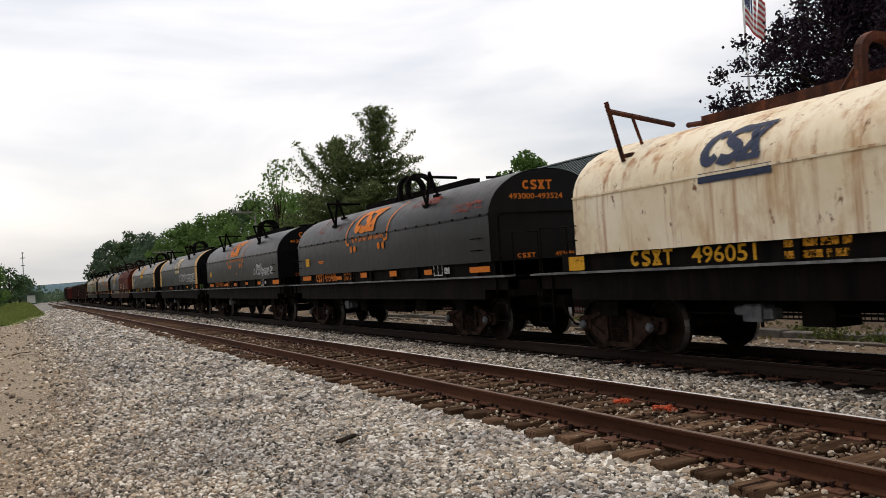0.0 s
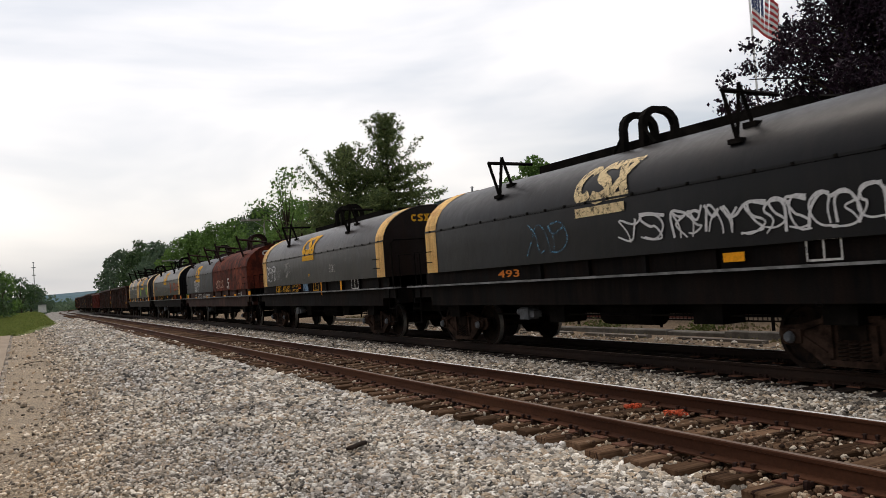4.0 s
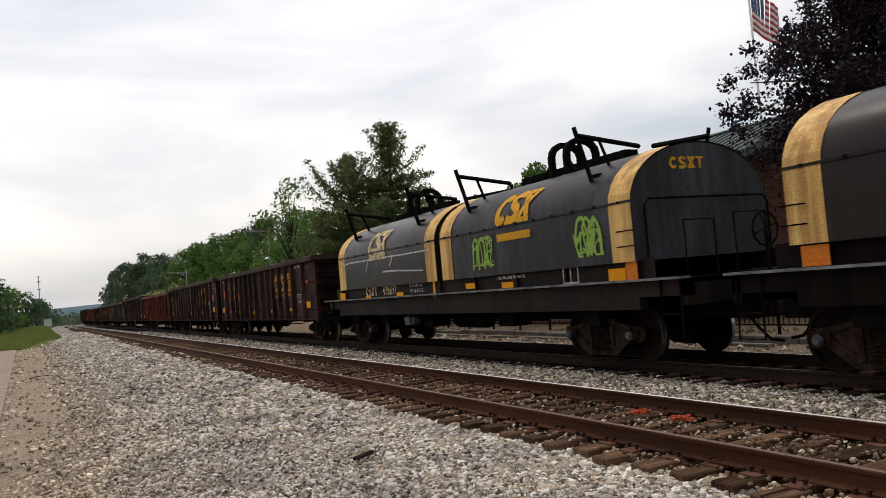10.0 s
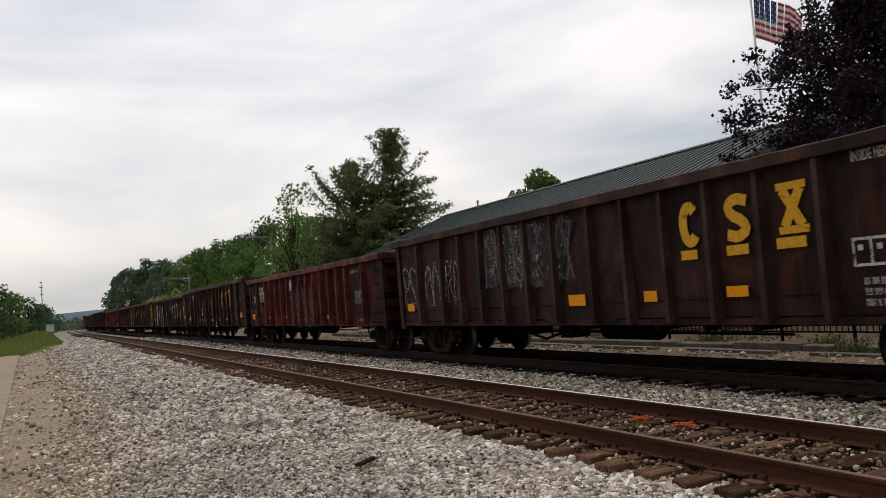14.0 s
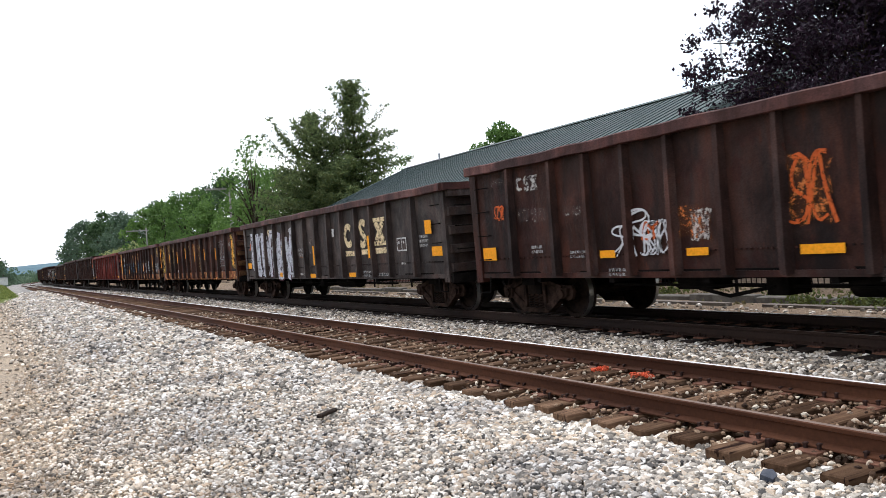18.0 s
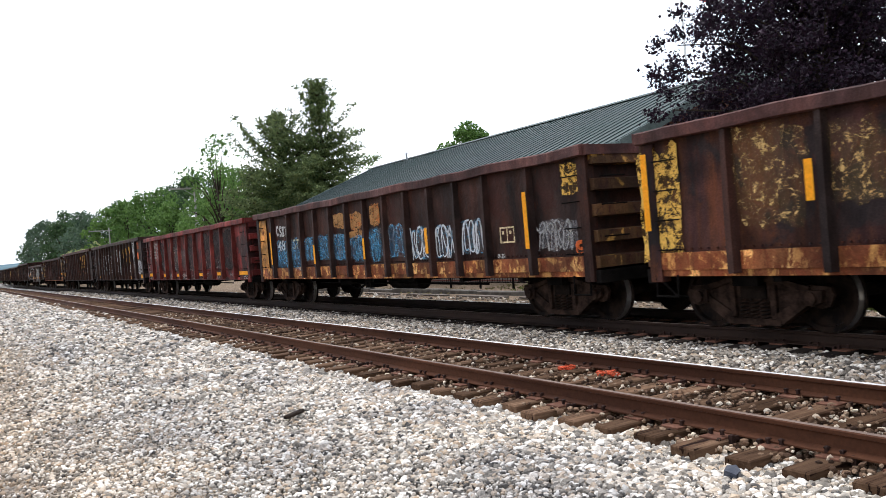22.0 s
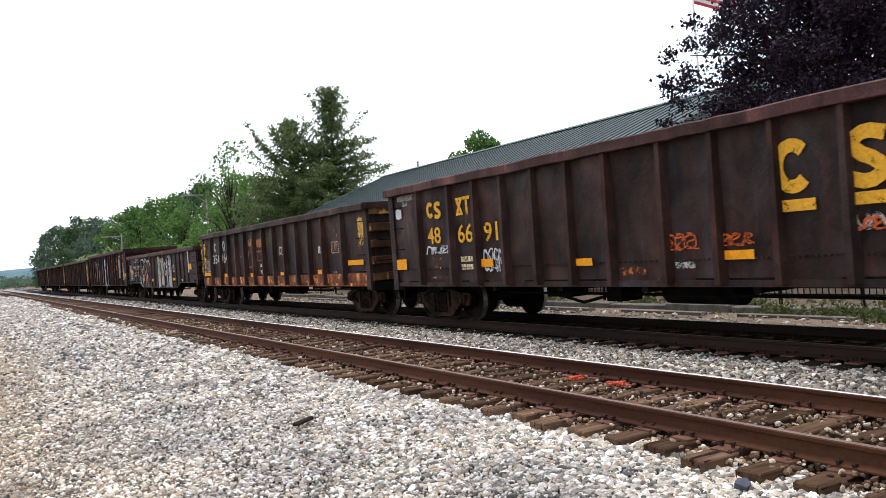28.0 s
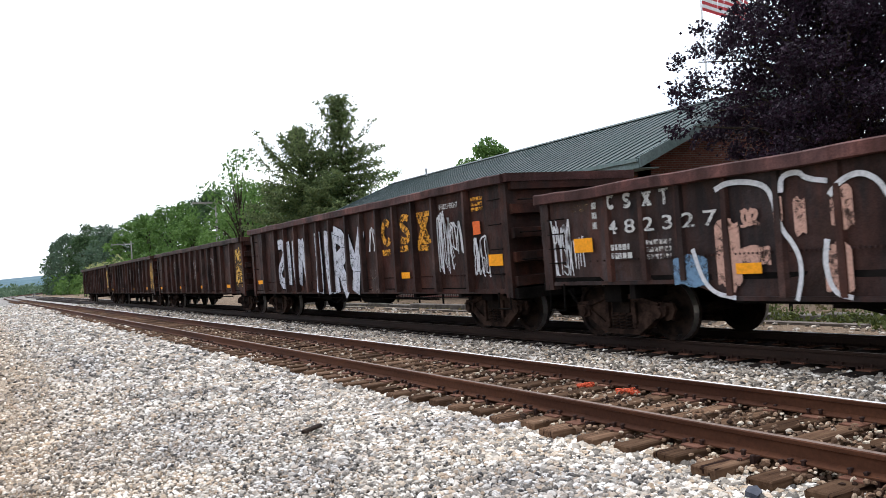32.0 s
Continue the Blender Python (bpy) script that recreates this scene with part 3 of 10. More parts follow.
def make_ballast():
    """Crushed stone beside, between and in the tracks, coarser with distance."""
    g = np.random.RandomState(4)
    pts, sz = [], []
    for y0, y1, step, size in ((2.0, 7.0, 0.031, 0.021), (7.0, 11.0, 0.036, 0.024), (11.0, 17.0, 0.052, 0.031), (17.0, 28.0, 0.085, 0.044), (28, 62, 0.13, 0.055), (62, 110, 0.24, 0.09)):
        left = -0.9
        p = near_points(g, left, 5.15, y0, y1, step)
        p = p[(p[:, 0] > -0.4 - 0.0117 * p[:, 1]) & (p[:, 0] < p[:, 1] * 1.4 + 1.0)]
        # thinner where the stones give way to dirt beside the path
        keep = g.uniform(size=len(p)) < np.clip(0.08 + (p[:, 0] + 0.6 - 0.8 * np.clip((p[:, 1] - 9) / 10, 0, 1)) * 0.7 + np.maximum(0, 9 - p[:, 1]) * 0.1, 0.06, 1)
        p = p[keep]
        z = np.interp(p[:, 0], [3.2, 3.9, 4.4, 5.2], [GROUND - 0.05, GROUND - 0.03, GROUND - 0.055, GROUND - 0.065])
        z = z + np.array([0.03 * noise.noise((a * 0.9, b * 0.9, 3)) for a, b in p])
        pts.append(np.column_stack((p, z)))
        sz.append(size * g.choice((0.5, 0.7, 0.9, 1.1, 1.5), len(p)) * g.uniform(0.8, 1.1, len(p)) * np.interp(p[:, 0], [1.5, 3.4, 5], [0.85, 1.1, 1.4]))
    # coarser cover behind the camera
    p = near_points(g, -0.4, 5.1, -16.0, 2.0, 0.075)
    pts.append(np.column_stack((p, np.full(len(p), GROUND - 0.065))))
    sz.append(0.042 * g.uniform(0.6, 1.3, len(p)))
    p = near_points(g, 2.5, 5.1, 2.0, 4.0, 0.05)
    p = p[p[:, 0] >= p[:, 1] * 1.4 + 1.0]
    pts.append(np.column_stack((p, np.full(len(p), GROUND - 0.06))))
    sz.append(0.03 * g.uniform(0.6, 1.3, len(p)))
    tagged(new("ballast", stones("ballast", np.concatenate(pts), np.concatenate(sz), M["stones"], 11)), "loose grey and white crushed stones on the ground", "gravel", kind="stuff")
    pts, sz = [], []
    for y0, y1, step, size in ((-16.0, 2.0, 0.08, 0.045), (2.0, 12.0, 0.056, 0.036), (12.0, 22.0, 0.066, 0.041), (22, 40, 0.10, 0.052), (40, 80, 0.2, 0.075)):
        p = near_points(g, 7.05, 9.2, y0, y1, step)
        hump = 0.045 * np.sin(np.clip((p[:, 0] - 7.1) / 1.9, 0, 1) * math.pi)
        pts.append(np.column_stack((p, GROUND - 0.02 + hump)))
        sz.append(size * g.uniform(0.6, 1.3, len(p)))
    tagged(new("ballast", stones("ballast", np.concatenate(pts), np.concatenate(sz), M["stones_darker"], 12)), "pale crushed stone heaped between the two tracks", "gravel", kind="stuff")
    pts, sz = [], []
    for y0, y1, step, size in ((-16.0, 2.0, 0.085, 0.042), (2.0, 14.0, 0.046, 0.028), (14.0, 30.0, 0.075, 0.036)):
        p = near_points(g, 5.0, 7.1, y0, y1, step)
        p = p[g.uniform(size=len(p)) < 0.8]
        pts.append(np.column_stack((p, np.where(g.uniform(size=len(p)) < 0.2, GROUND + 0.03, GROUND - 0.022) - 0.012 * g.uniform(size=len(p)))))
        sz.append(size * g.uniform(0.6, 1.2, len(p)))
    tagged(new("ballast", stones("ballast", np.concatenate(pts), np.concatenate(sz), M["stones_brown"], 13)), "rust-brown crushed stone between the sleepers of the near track", "gravel", kind="stuff")
    p = near_points(g, 11.2, 13.6, 4, 40, 0.14)
    p = p[g.uniform(size=len(p)) < np.clip(1.1 - (p[:, 0] - 11.2) / 2.6, 0.1, 1)]
    tagged(new("ballast", stones("ballast", np.column_stack((p, np.full(len(p), GROUND - 0.05))), 0.05 * g.uniform(0.5, 1.3, len(p)), M["stones_darker"], 14)), "scattered crushed stone beyond the far track", "gravel", kind="stuff")


# ---- the two tracks ----
RAIL = [(-0.07, -0.172), (0.07, -0.172), (0.07, -0.16), (0.012, -0.135), (0.009, -0.045), (0.034, -0.036), (0.036, -0.008), (0.026, 0.0),
        (-0.026, 0.0), (-0.036, -0.008), (-0.034, -0.036), (-0.009, -0.045), (-0.012, -0.135), (-0.07, -0.16)]


def make_track(name, x0, label, body, top, tie_mat, detail_to, seed):
    g = random.Random(seed)
    root = thing(name, label, "railway track", kind="structure")
    ds = [-40, 0, 30, 60, 90, 120, 150] + [BEND_Y + 6 * k for k in range(0, 40)]
    for side in (-GAUGE / 2, GAUGE / 2):
        path = []
        for d in ds:
            px, py, a = along(d, side, x0)
            path.append((px, py, 0, a))
        me = Shape().sweep(RAIL, path).mesh("rail", [body, top if side < 0 else M["rail_top_sheen"]])
        for p in me.polygons:
            if abs(p.normal.z) > 0.9 and p.center.z > -0.005:
                p.material_index = 1
        part("rail", me, None, root)
    plate = Shape().box(-0.19, 0.19, -0.10, 0.10, 0, 0.016, 0.004).mesh("tie_plate", M["plate"])
    spk = Shape().box(-0.012, 0.012, -0.012, 0.012, 0, 0.03).box(-0.022, 0.016, -0.016, 0.016, 0.03, 0.046, 0.006).mesh("spike", M["spike"])
    anchor = Shape().box(-0.085, 0.085, -0.014, 0.014, 0.0, 0.035, 0.004).box(-0.11, -0.075, -0.018, 0.018, -0.02, 0.05, 0.006).mesh("rail_anchor", M["spike"])
    ties = []
    for k in range(4):
        w = 0.11 + 0.006 * k
        s = Shape()
        s.box(-1.29 + 0.02 * k, 1.29, -w, w, -0.17, 0.0, 0.012)
        ties.append(s.mesh("sleeper", tie_mat))
    y = -30.0
    n = 0
    while y < 150:
        px, py, a = along(y, 0, x0)
        t = part("sleeper", ties[n % 4], None, root, m=pose(px + g.uniform(-0.07, 0.07), py, -0.188 + g.uniform(-0.012, 0.004), 0, 0, g.uniform(-1.2, 1.2)))
        if 0.5 < y < detail_to:
            for sx in (-GAUGE / 2, GAUGE / 2):
                part("tie_plate", plate, None, t, m=pose(sx, 0, 0.0))
                for dx, dy, rz in ((-0.1, -0.06, 180), (-0.1, 0.06, 180), (0.1, -0.05, 0), (0.1, 0.055, 0)):
                    part("spike", spk, None, t, m=pose(sx + dx + g.uniform(-0.008, 0.008), dy, 0.012 + g.uniform(0, 0.02), 0, 0, rz))
                part("rail_anchor", anchor, None, t, m=pose(sx, (0.14 if n % 2 else -0.14), -0.01, 0, 0, 0 if sx < 0 else 180))
        y += 0.498 + g.uniform(-0.02, 0.02)
        n += 1
    return root


make_ground()
make_ballast()
make_track("near_track", NEAR_X, "rust-brown rails on weathered wooden sleepers with spikes", M["rail_rust"], M["rail_worn"], M["tie"], 24, 1)
make_track("far_track", FAR_X, "dark rails on dark wooden sleepers under the train", M["rail_dark"], M["rail_worn"], M["tie_dark"], 12, 2)


# ---- paint and lettering on the cars ----
def side_pose(x, y, z):
    """Turns flat artwork (right, up) on to the side that faces the camera."""
    return Matrix(((0, 0, -1, x), (-1, 0, 0, y), (0, 1, 0, z), (0, 0, 0, 1)))




def ribbon(s, pts, w, w2=None):
    """A flat painted stroke."""
    w2 = w if w2 is None else w2
    n = len(pts)
    vs = []
    up = 0.000015 * min(len(s.v), 120)      # a later stroke lies on the earlier ones
    for i in range(n):
        a, b = pts[max(i - 1, 0)], pts[min(i + 1, n - 1)]
        dx, dy = b[0] - a[0], b[1] - a[1]
        k = math.hypot(dx, dy) or 1
        h = 0.5 * (w + (w2 - w) * i / max(n - 1, 1))
        vs += [(pts[i][0] - dy / k * h, pts[i][1] + dx / k * h, up), (pts[i][0] + dy / k * h, pts[i][1] - dx / k * h, up)]
    s.add(vs, [(2 * i, 2 * i + 1, 2 * i + 3, 2 * i + 2) for i in range(n - 1)])
    return s


def rect(s, x0, x1, y0, y1, slant=0.0, rows=1):
    """A flat painted bar, leaning by slant, cut in rows so that it can follow a curve."""
    for i in range(rows):
        a, b = y0 + (y1 - y0) * i / rows, y0 + (y1 - y0) * (i + 1) / rows
        s.add([(x0 + slant * a, a, 0), (x1 + slant * a, a, 0), (x1 + slant * b, b, 0), (x0 + slant * b, b, 0)], [(0, 1, 2, 3)])
    return s


def ring(s, cx, cy, rx, ry, w, n=18, a0=0.0, a1=6.2832, slant=0.0):
    pts = [(cx + rx * math.cos(a0 + (a1 - a0) * i / n) + slant * ry * math.sin(a0 + (a1 - a0) * i / n), cy + ry * math.sin(a0 + (a1 - a0) * i / n)) for i in range(n + 1)]
    return ribbon(s, pts, w)


def scrawl(seed, width, height, letters, w=0.05, loops=1.0):
    """Unreadable spray-can strokes."""
    g = random.Random(seed)
    s = Shape()
    step = width / letters
    for k in range(letters):
        cx = step * (k + 0.5)
        for _ in range(2 if g.random() < 0.65 else 3):
            p = [(cx + g.uniform(-0.5, 0.5) * step, g.uniform(0.05, 0.95) * height) for _ in range(3)]
            q = []
            for i in range(11):
                t = i / 10
                b = [(1 - t) ** 2, 2 * t * (1 - t) * loops + (1 - loops) * t * (1 - t), t * t]
                q.append((sum(b[j] * p[j][0] for j in range(3)), sum(b[j] * p[j][1] for j in range(3))))
            ribbon(s, q, w * g.uniform(0.7, 1.3), w * g.uniform(0.4, 1.1))
        if g.random() < 0.5:
            ring(s, cx, height * g.uniform(0.3, 0.7), step * 0.32, height * g.uniform(0.15, 0.35), w * 0.8, 12)
    return s


PAINT = {}


def paint(name, rgb, gone=0.35, scale=5.0, cover=0.95, soft=0.05):
    if name not in PAINT:
        PAINT[name] = worn_paint(name, rgb, gone, scale, cover, soft)
    return PAINT[name]


YELLOW = paint("yellow_lettering", (0.80, 0.40, 0.03), 0.4)
YELLOW_WORN = paint("worn_yellow_lettering", (0.74, 0.33, 0.03), 0.49, 6.0)
SILVER = paint("silver_spray", (0.60, 0.60, 0.65), 0.43, 3.0, 0.95, 0.07)
MAROON_LINE = paint("maroon_outline_spray", (0.06, 0.012, 0.02), 0.3, 5.0, 0.9, 0.1)
WHITE_WORN = paint("worn_white_lettering", (0.58, 0.54, 0.50), 0.5, 7.0, 0.8, 0.06)
PINK_FILL = paint("pink_fill_spray", (0.58, 0.34, 0.26), 0.45, 2.5, 0.9, 0.06)
TAN_PEEL = paint("peeling_tan_paint", (0.60, 0.38, 0.15), 0.575, 4.0, 0.9, 0.03)
YELLOW_PEEL = paint("peeling_yellow_paint", (0.76, 0.44, 0.09), 0.51, 2.6, 0.97, 0.02)
CREAM = paint("cream_lettering", (0.80, 0.62, 0.36), 0.455)
WHITE = paint("white_lettering", (0.62, 0.60, 0.57), 0.43, 6.0, 0.9, 0.06)
WHITE_FULL = paint("white_spray", (0.66, 0.65, 0.66), 0.36, 3.0, 0.92, 0.1)
THIN_WHITE = paint("thin_white_marking", (0.5, 0.48, 0.46), 0.46, 6.0, 0.6, 0.12)
REFLECT = paint("yellow_reflector", (0.95, 0.37, 0.012), 0.2)
ORANGE = paint("orange_lettering", (0.78, 0.22, 0.03), 0.3)
ORANGE_SPRAY = paint("orange_spray", (0.62, 0.12, 0.025), 0.42, 6.0, 0.85, 0.1)
BLUE_SPRAY = paint("blue_spray", (0.12, 0.34, 0.52), 0.52, 7.0, 0.8, 0.08)
BLUE_HAZE = paint("thin_blue_spray", (0.07, 0.27, 0.46), 0.54, 4.0, 0.42, 0.16)
WHITE_HAZE = paint("thin_white_spray", (0.42, 0.41, 0.42), 0.56, 4.0, 0.4, 0.16)
BLACK_LINE = paint("black_outline_spray", (0.012, 0.012, 0.014), 0.3, 5.0, 0.85, 0.1)
RUST_LINE = paint("rust_orange_line", (0.36, 0.13, 0.05), 0.4, 5.0, 0.8, 0.1)
YELLOW_HAZE = paint("thin_yellow_print", (0.34, 0.27, 0.06), 0.5, 6.0, 0.6, 0.12)
GREEN_SPRAY = paint("green_spray", (0.32, 0.50, 0.10), 0.4)
PINK_SPRAY = paint("pink_spray", (0.52, 0.36, 0.33), 0.53, 6.0, 0.42, 0.12)
SAGE_SPRAY = paint("sage_spray", (0.36, 0.42, 0.32), 0.42, 2.0, 0.85, 0.1)
RED_SPOT = paint("orange_square", (0.80, 0.16, 0.04), 0.22)
YELLOW_FLAKE = paint("flaking_yellow_lettering", (0.95, 0.43, 0.03), 0.5, 4.0, 0.97, 0.02)
ORANGE_FLAKE = paint("flaking_orange_paint", (0.52, 0.16, 0.04), 0.545, 4.0, 0.9, 0.03)
RED_FLAKE = paint("worn_red_paint", (0.40, 0.06, 0.03), 0.5, 3.0, 0.7, 0.12)
GREY_HAZE = paint("thin_grey_spray", (0.20, 0.20, 0.20), 0.42, 2.0, 0.6, 0.16)
GREY_FILL = paint("pale_grey_spray", (0.42, 0.44, 0.44), 0.33, 2.0, 0.9, 0.1)
BLUE_FILL = paint("pale_blue_spray", (0.20, 0.33, 0.48), 0.42, 2.0, 0.75, 0.14)
BLACK_FILL = paint("black_spray", (0.010, 0.010, 0.012), 0.25, 2.0, 0.9, 0.1)
TAN_FULL = paint("tan_old_paint", (0.40, 0.20, 0.07), 0.44, 3.0, 0.9, 0.06)
DARK_PATCH = paint("dark_scuffed_steel", (0.022, 0.014, 0.013), 0.44, 0.9, 0.92, 0.10)
NAVY = paint("navy_lettering", (0.045, 0.06, 0.11), 0.3)

# ---- wheels and trucks ----
WHEEL_R = 0.457
disc = Shape()
for sx in (-1, 1):
    disc.wheel_disc([(sx * x, r) for x, r in ((0.66, 0.05), (0.68, 0.14), (0.705, 0.17), (0.72, 0.36), (0.685, 0.385), (0.685, 0.485), (0.715, 0.485), (0.725, 0.46), (0.82, 0.452), (0.825, 0.385), (0.775, 0.37), (0.755, 0.17), (0.82, 0.14), (0.82, 0.085), (1.08, 0.08), (1.09, 0.0))])
    for k in range(3):
        a = 2.094 * k
        disc.box(sx * 0.80 - 0.02, sx * 0.80 + 0.02, 0.1 * math.cos(a) - 0.02, 0.1 * math.cos(a) + 0.02, 0.1 * math.sin(a) - 0.02, 0.1 * math.sin(a) + 0.02)
disc.tube([(-0.67, 0, 0), (0.67, 0, 0)], 0.085, 10)
WHEELSET = disc.mesh("wheelset", [M["wheel"], M["tread"]])
for p in WHEELSET.polygons:
    if 0.44 < math.hypot(p.center.y, p.center.z) < 0.47 and 0.725 < abs(p.center.x) < 0.82:
        p.material_index = 1
FRAME = Shape()
FRAME.slab([(-1.16, 0.50), (-1.12, 0.60), (-0.72, 0.62), (-0.42, 0.72), (0.42, 0.72), (0.72, 0.62), (1.12, 0.60), (1.16, 0.50), (1.10, 0.36), (0.98, 0.33), (0.72, 0.40),
            (0.60, 0.34), (0.40, 0.16), (-0.40, 0.16), (-0.60, 0.34), (-0.72, 0.40), (-0.98, 0.33), (-1.10, 0.36)], 0, 0.0, 0.05)
for sy in (-1, 1):
    FRAME.slab([(sy * 0.36, 0.66), (sy * 0.44, 0.70), (sy * 0.86, 0.60), (sy * 0.82, 0.52)], 0, -0.06, 0.09)
    FRAME.slab([(sy * 0.33, 0.14), (sy * 0.33, 0.24), (sy * 0.78, 0.50), (sy * 0.86, 0.40), (sy * 0.44, 0.12)], 0, -0.06, 0.09)
    FRAME.slab([(sy * 0.28, 0.2), (sy * 0.28, 0.62), (sy * 0.36, 0.62), (sy * 0.36, 0.2)], 0, -0.07, 0.10)
    FRAME.slab([(sy * 1.03, 0.42), (sy * 1.05, 0.56), (sy * 0.74, 0.56), (sy * 0.74, 0.38), (sy * 0.9, 0.36)], 0, -0.05, 0.12)
    FRAME.tube([(-0.02, sy * 0.89, 0.457), (0.16, sy * 0.89, 0.457)], 0.085, 10)
FRAME.box(-0.06, 0.10, -0.42, 0.42, 0.10, 0.18)
FRAME.box(-0.06, 0.09, -0.42, 0.42, 0.66, 0.74)
SIDE_FRAME = FRAME.mesh("side_frame", M["truck_dusty"])
SPRING = Shape().tube([(0.03 + 0.05 * math.cos(a), 0.065 * math.sin(a), 0.19 + 0.24 * a / 31.4) for a in [i * 0.7854 for i in range(41)]], 0.014, 4).mesh("spring", M["wheel"])
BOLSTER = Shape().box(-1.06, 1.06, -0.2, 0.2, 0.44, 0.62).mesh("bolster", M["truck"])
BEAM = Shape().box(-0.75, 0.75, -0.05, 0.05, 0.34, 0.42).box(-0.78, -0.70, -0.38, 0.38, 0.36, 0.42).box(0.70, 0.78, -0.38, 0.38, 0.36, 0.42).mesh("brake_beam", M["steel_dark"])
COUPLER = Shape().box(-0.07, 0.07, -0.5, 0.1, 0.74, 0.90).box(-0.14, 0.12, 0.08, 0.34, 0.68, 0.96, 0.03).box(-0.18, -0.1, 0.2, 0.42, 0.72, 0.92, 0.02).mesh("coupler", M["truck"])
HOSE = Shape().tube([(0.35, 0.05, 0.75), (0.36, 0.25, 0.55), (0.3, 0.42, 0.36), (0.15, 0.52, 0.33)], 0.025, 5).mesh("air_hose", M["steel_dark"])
ROLLERS = []       # wheelsets to be turned by the motion
CARS = []          # (thing, distance along the train)


CAP = Shape().tube([(-0.02, 0, 0), (0.02, 0, 0), (0.035, 0, 0)], 0.085, 12, 0.05).mesh("bearing_cap", M["bearing"])


def add_trucks(root, centres, caps=False):
    for y in centres:
        tr = part("truck", BOLSTER, None, root, "cast steel freight truck, dusty brown", m=pose(0, y, 0))
        for sx in (-1, 1):
            part("side_frame", SIDE_FRAME, None, tr, m=pose(sx * 0.98, 0, 0, 0, 0, 0 if sx > 0 else 180))
            for dy in (-0.16, 0.0, 0.16):
                part("spring", SPRING, None, tr, m=pose(sx * 1.0, dy, 0, 0, 0, 0 if sx > 0 else 180))
        part("brake_beam", BEAM, None, tr)
        for dy in (-0.89, 0.89):
            w = part("wheelset", WHEELSET, None, tr, m=pose(0, dy, WHEEL_R))
            ROLLERS.append((w, dy))
            if caps:
                part("bearing_cap", CAP, None, tr, m=pose(-1.155, dy, WHEEL_R, 0, 0, 180))


def add_couplers(root, half):
    part("coupler", COUPLER, None, root, m=pose(0, half, 0))
    part("coupler", COUPLER, None, root, m=pose(0, -half, 0, 0, 0, 180))
    part("air_hose", HOSE, None, root, m=pose(0, half, 0))
    part("air_hose", HOSE, None, root, m=pose(0, -half, 0, 0, 0, 180))


def ladder(root, x, y, z0, z1, mat, n=4, w=0.4):
    """Bent grab irons up a side."""
    for k in range(n):
        z = z0 + (z1 - z0) * k / max(n - 1, 1)
        part("grab_iron", Shape().tube([(x, y - w / 2, z), (x - 0.06, y - w / 2, z), (x - 0.06, y + w / 2, z), (x, y + w / 2, z)], 0.011, 5), mat, root)


def lump_sheet(x, y0, y1, z0, z1, seed, amp, ny=44, nz=7, low=None):
    """One side sheet with dents; low(y) lowers its foot."""
    s = Shape()
    vs, fs = [], []
    for sgn in (0, 1):
        for i in range(ny + 1):
            y = y0 + (y1 - y0) * i / ny
            zb = low(y) if low else z0
            for j in range(nz + 1):
                z = zb + (z1 - zb) * j / nz
                edge = math.sin(math.pi * j / nz)
                d = amp * edge * (noise.noise((y * 0.9, z * 1.2, seed * 7.1)) + 0.5 * noise.noise((y * 2.6, z * 2.6, seed * 3.3)))
                vs.append((x + d + (0.012 if sgn else 0), y, z))
    m = nz + 1
    k = (ny + 1) * m
    for i in range(ny):
        for j in range(nz):
            a = i * m + j
            fs.append((a, a + m, a + m + 1, a + 1))
            fs.append((k + a, k + a + 1, k + a + m + 1, k + a + m))
    for i in range(ny):
        a, b = i * m, i * m + nz
        fs.append((a, k + a, k + a + m, a + m))
        fs.append((b, b + m, k + b + m, k + b))
    return s.add(vs, fs)


STAKES = {}
STAKE_MAT = {}


def stake_mesh(z0, z1, mat, deep):
    key = (round(z0, 2), round(z1, 2), mat.name, deep)
    if key not in STAKES:
        s = Shape()
        # hat section, deeper and wider towards the floor
        vs, fs = [], []
        for z, k in ((z1, 0.55), (z0 + 0.55 * (z1 - z0), 0.85), (z0 + 0.12, 1.0), (z0, 0.9)):
            w, d = 0.042 + 0.036 * k, deep * (0.45 + 0.55 * k)
            vs += [(0, -w, z), (-d, -w * 0.62, z), (-d, w * 0.62, z), (0, w, z)]
        for i in range(3):
            for j in range(3):
                fs.append((i * 4 + j, i * 4 + j + 1, i * 4 + 5 + j, i * 4 + 4 + j))
        fs += [(3, 2, 1, 0), (12, 13, 14, 15)]
        s.add(vs, fs)
        STAKES[key] = s.mesh("stake", mat)
    return STAKES[key]


# kinds of gondola: half length of the body, stakes out from the middle, foot and top of the sides
KINDS = {"tall": (8.07, (0.58, 1.53, 2.48, 3.43, 4.38, 5.34, 6.67), 0.80, 3.00),
         "banded": (8.02, (0.0, 1.045, 2.085, 3.13, 4.16, 5.2, 6.56), 0.80, 2.84),
         "wide": (8.10, (0.0, 1.29, 2.58, 3.87, 5.17, 6.65), 0.79, 2.83),
         "close": (8.08, (0.0, 0.85, 1.7, 2.55, 3.4, 4.25, 5.1, 6.58), 0.80, 2.81),
         "fish": (8.15, (0.0, 0.83, 1.66, 2.5, 3.33, 4.16, 4.97, 5.73, 6.5), 0.95, 2.48)}
SIDE_X = 1.45
GON = {"L": 8.0, "mids": ()}      # of the gondola built last


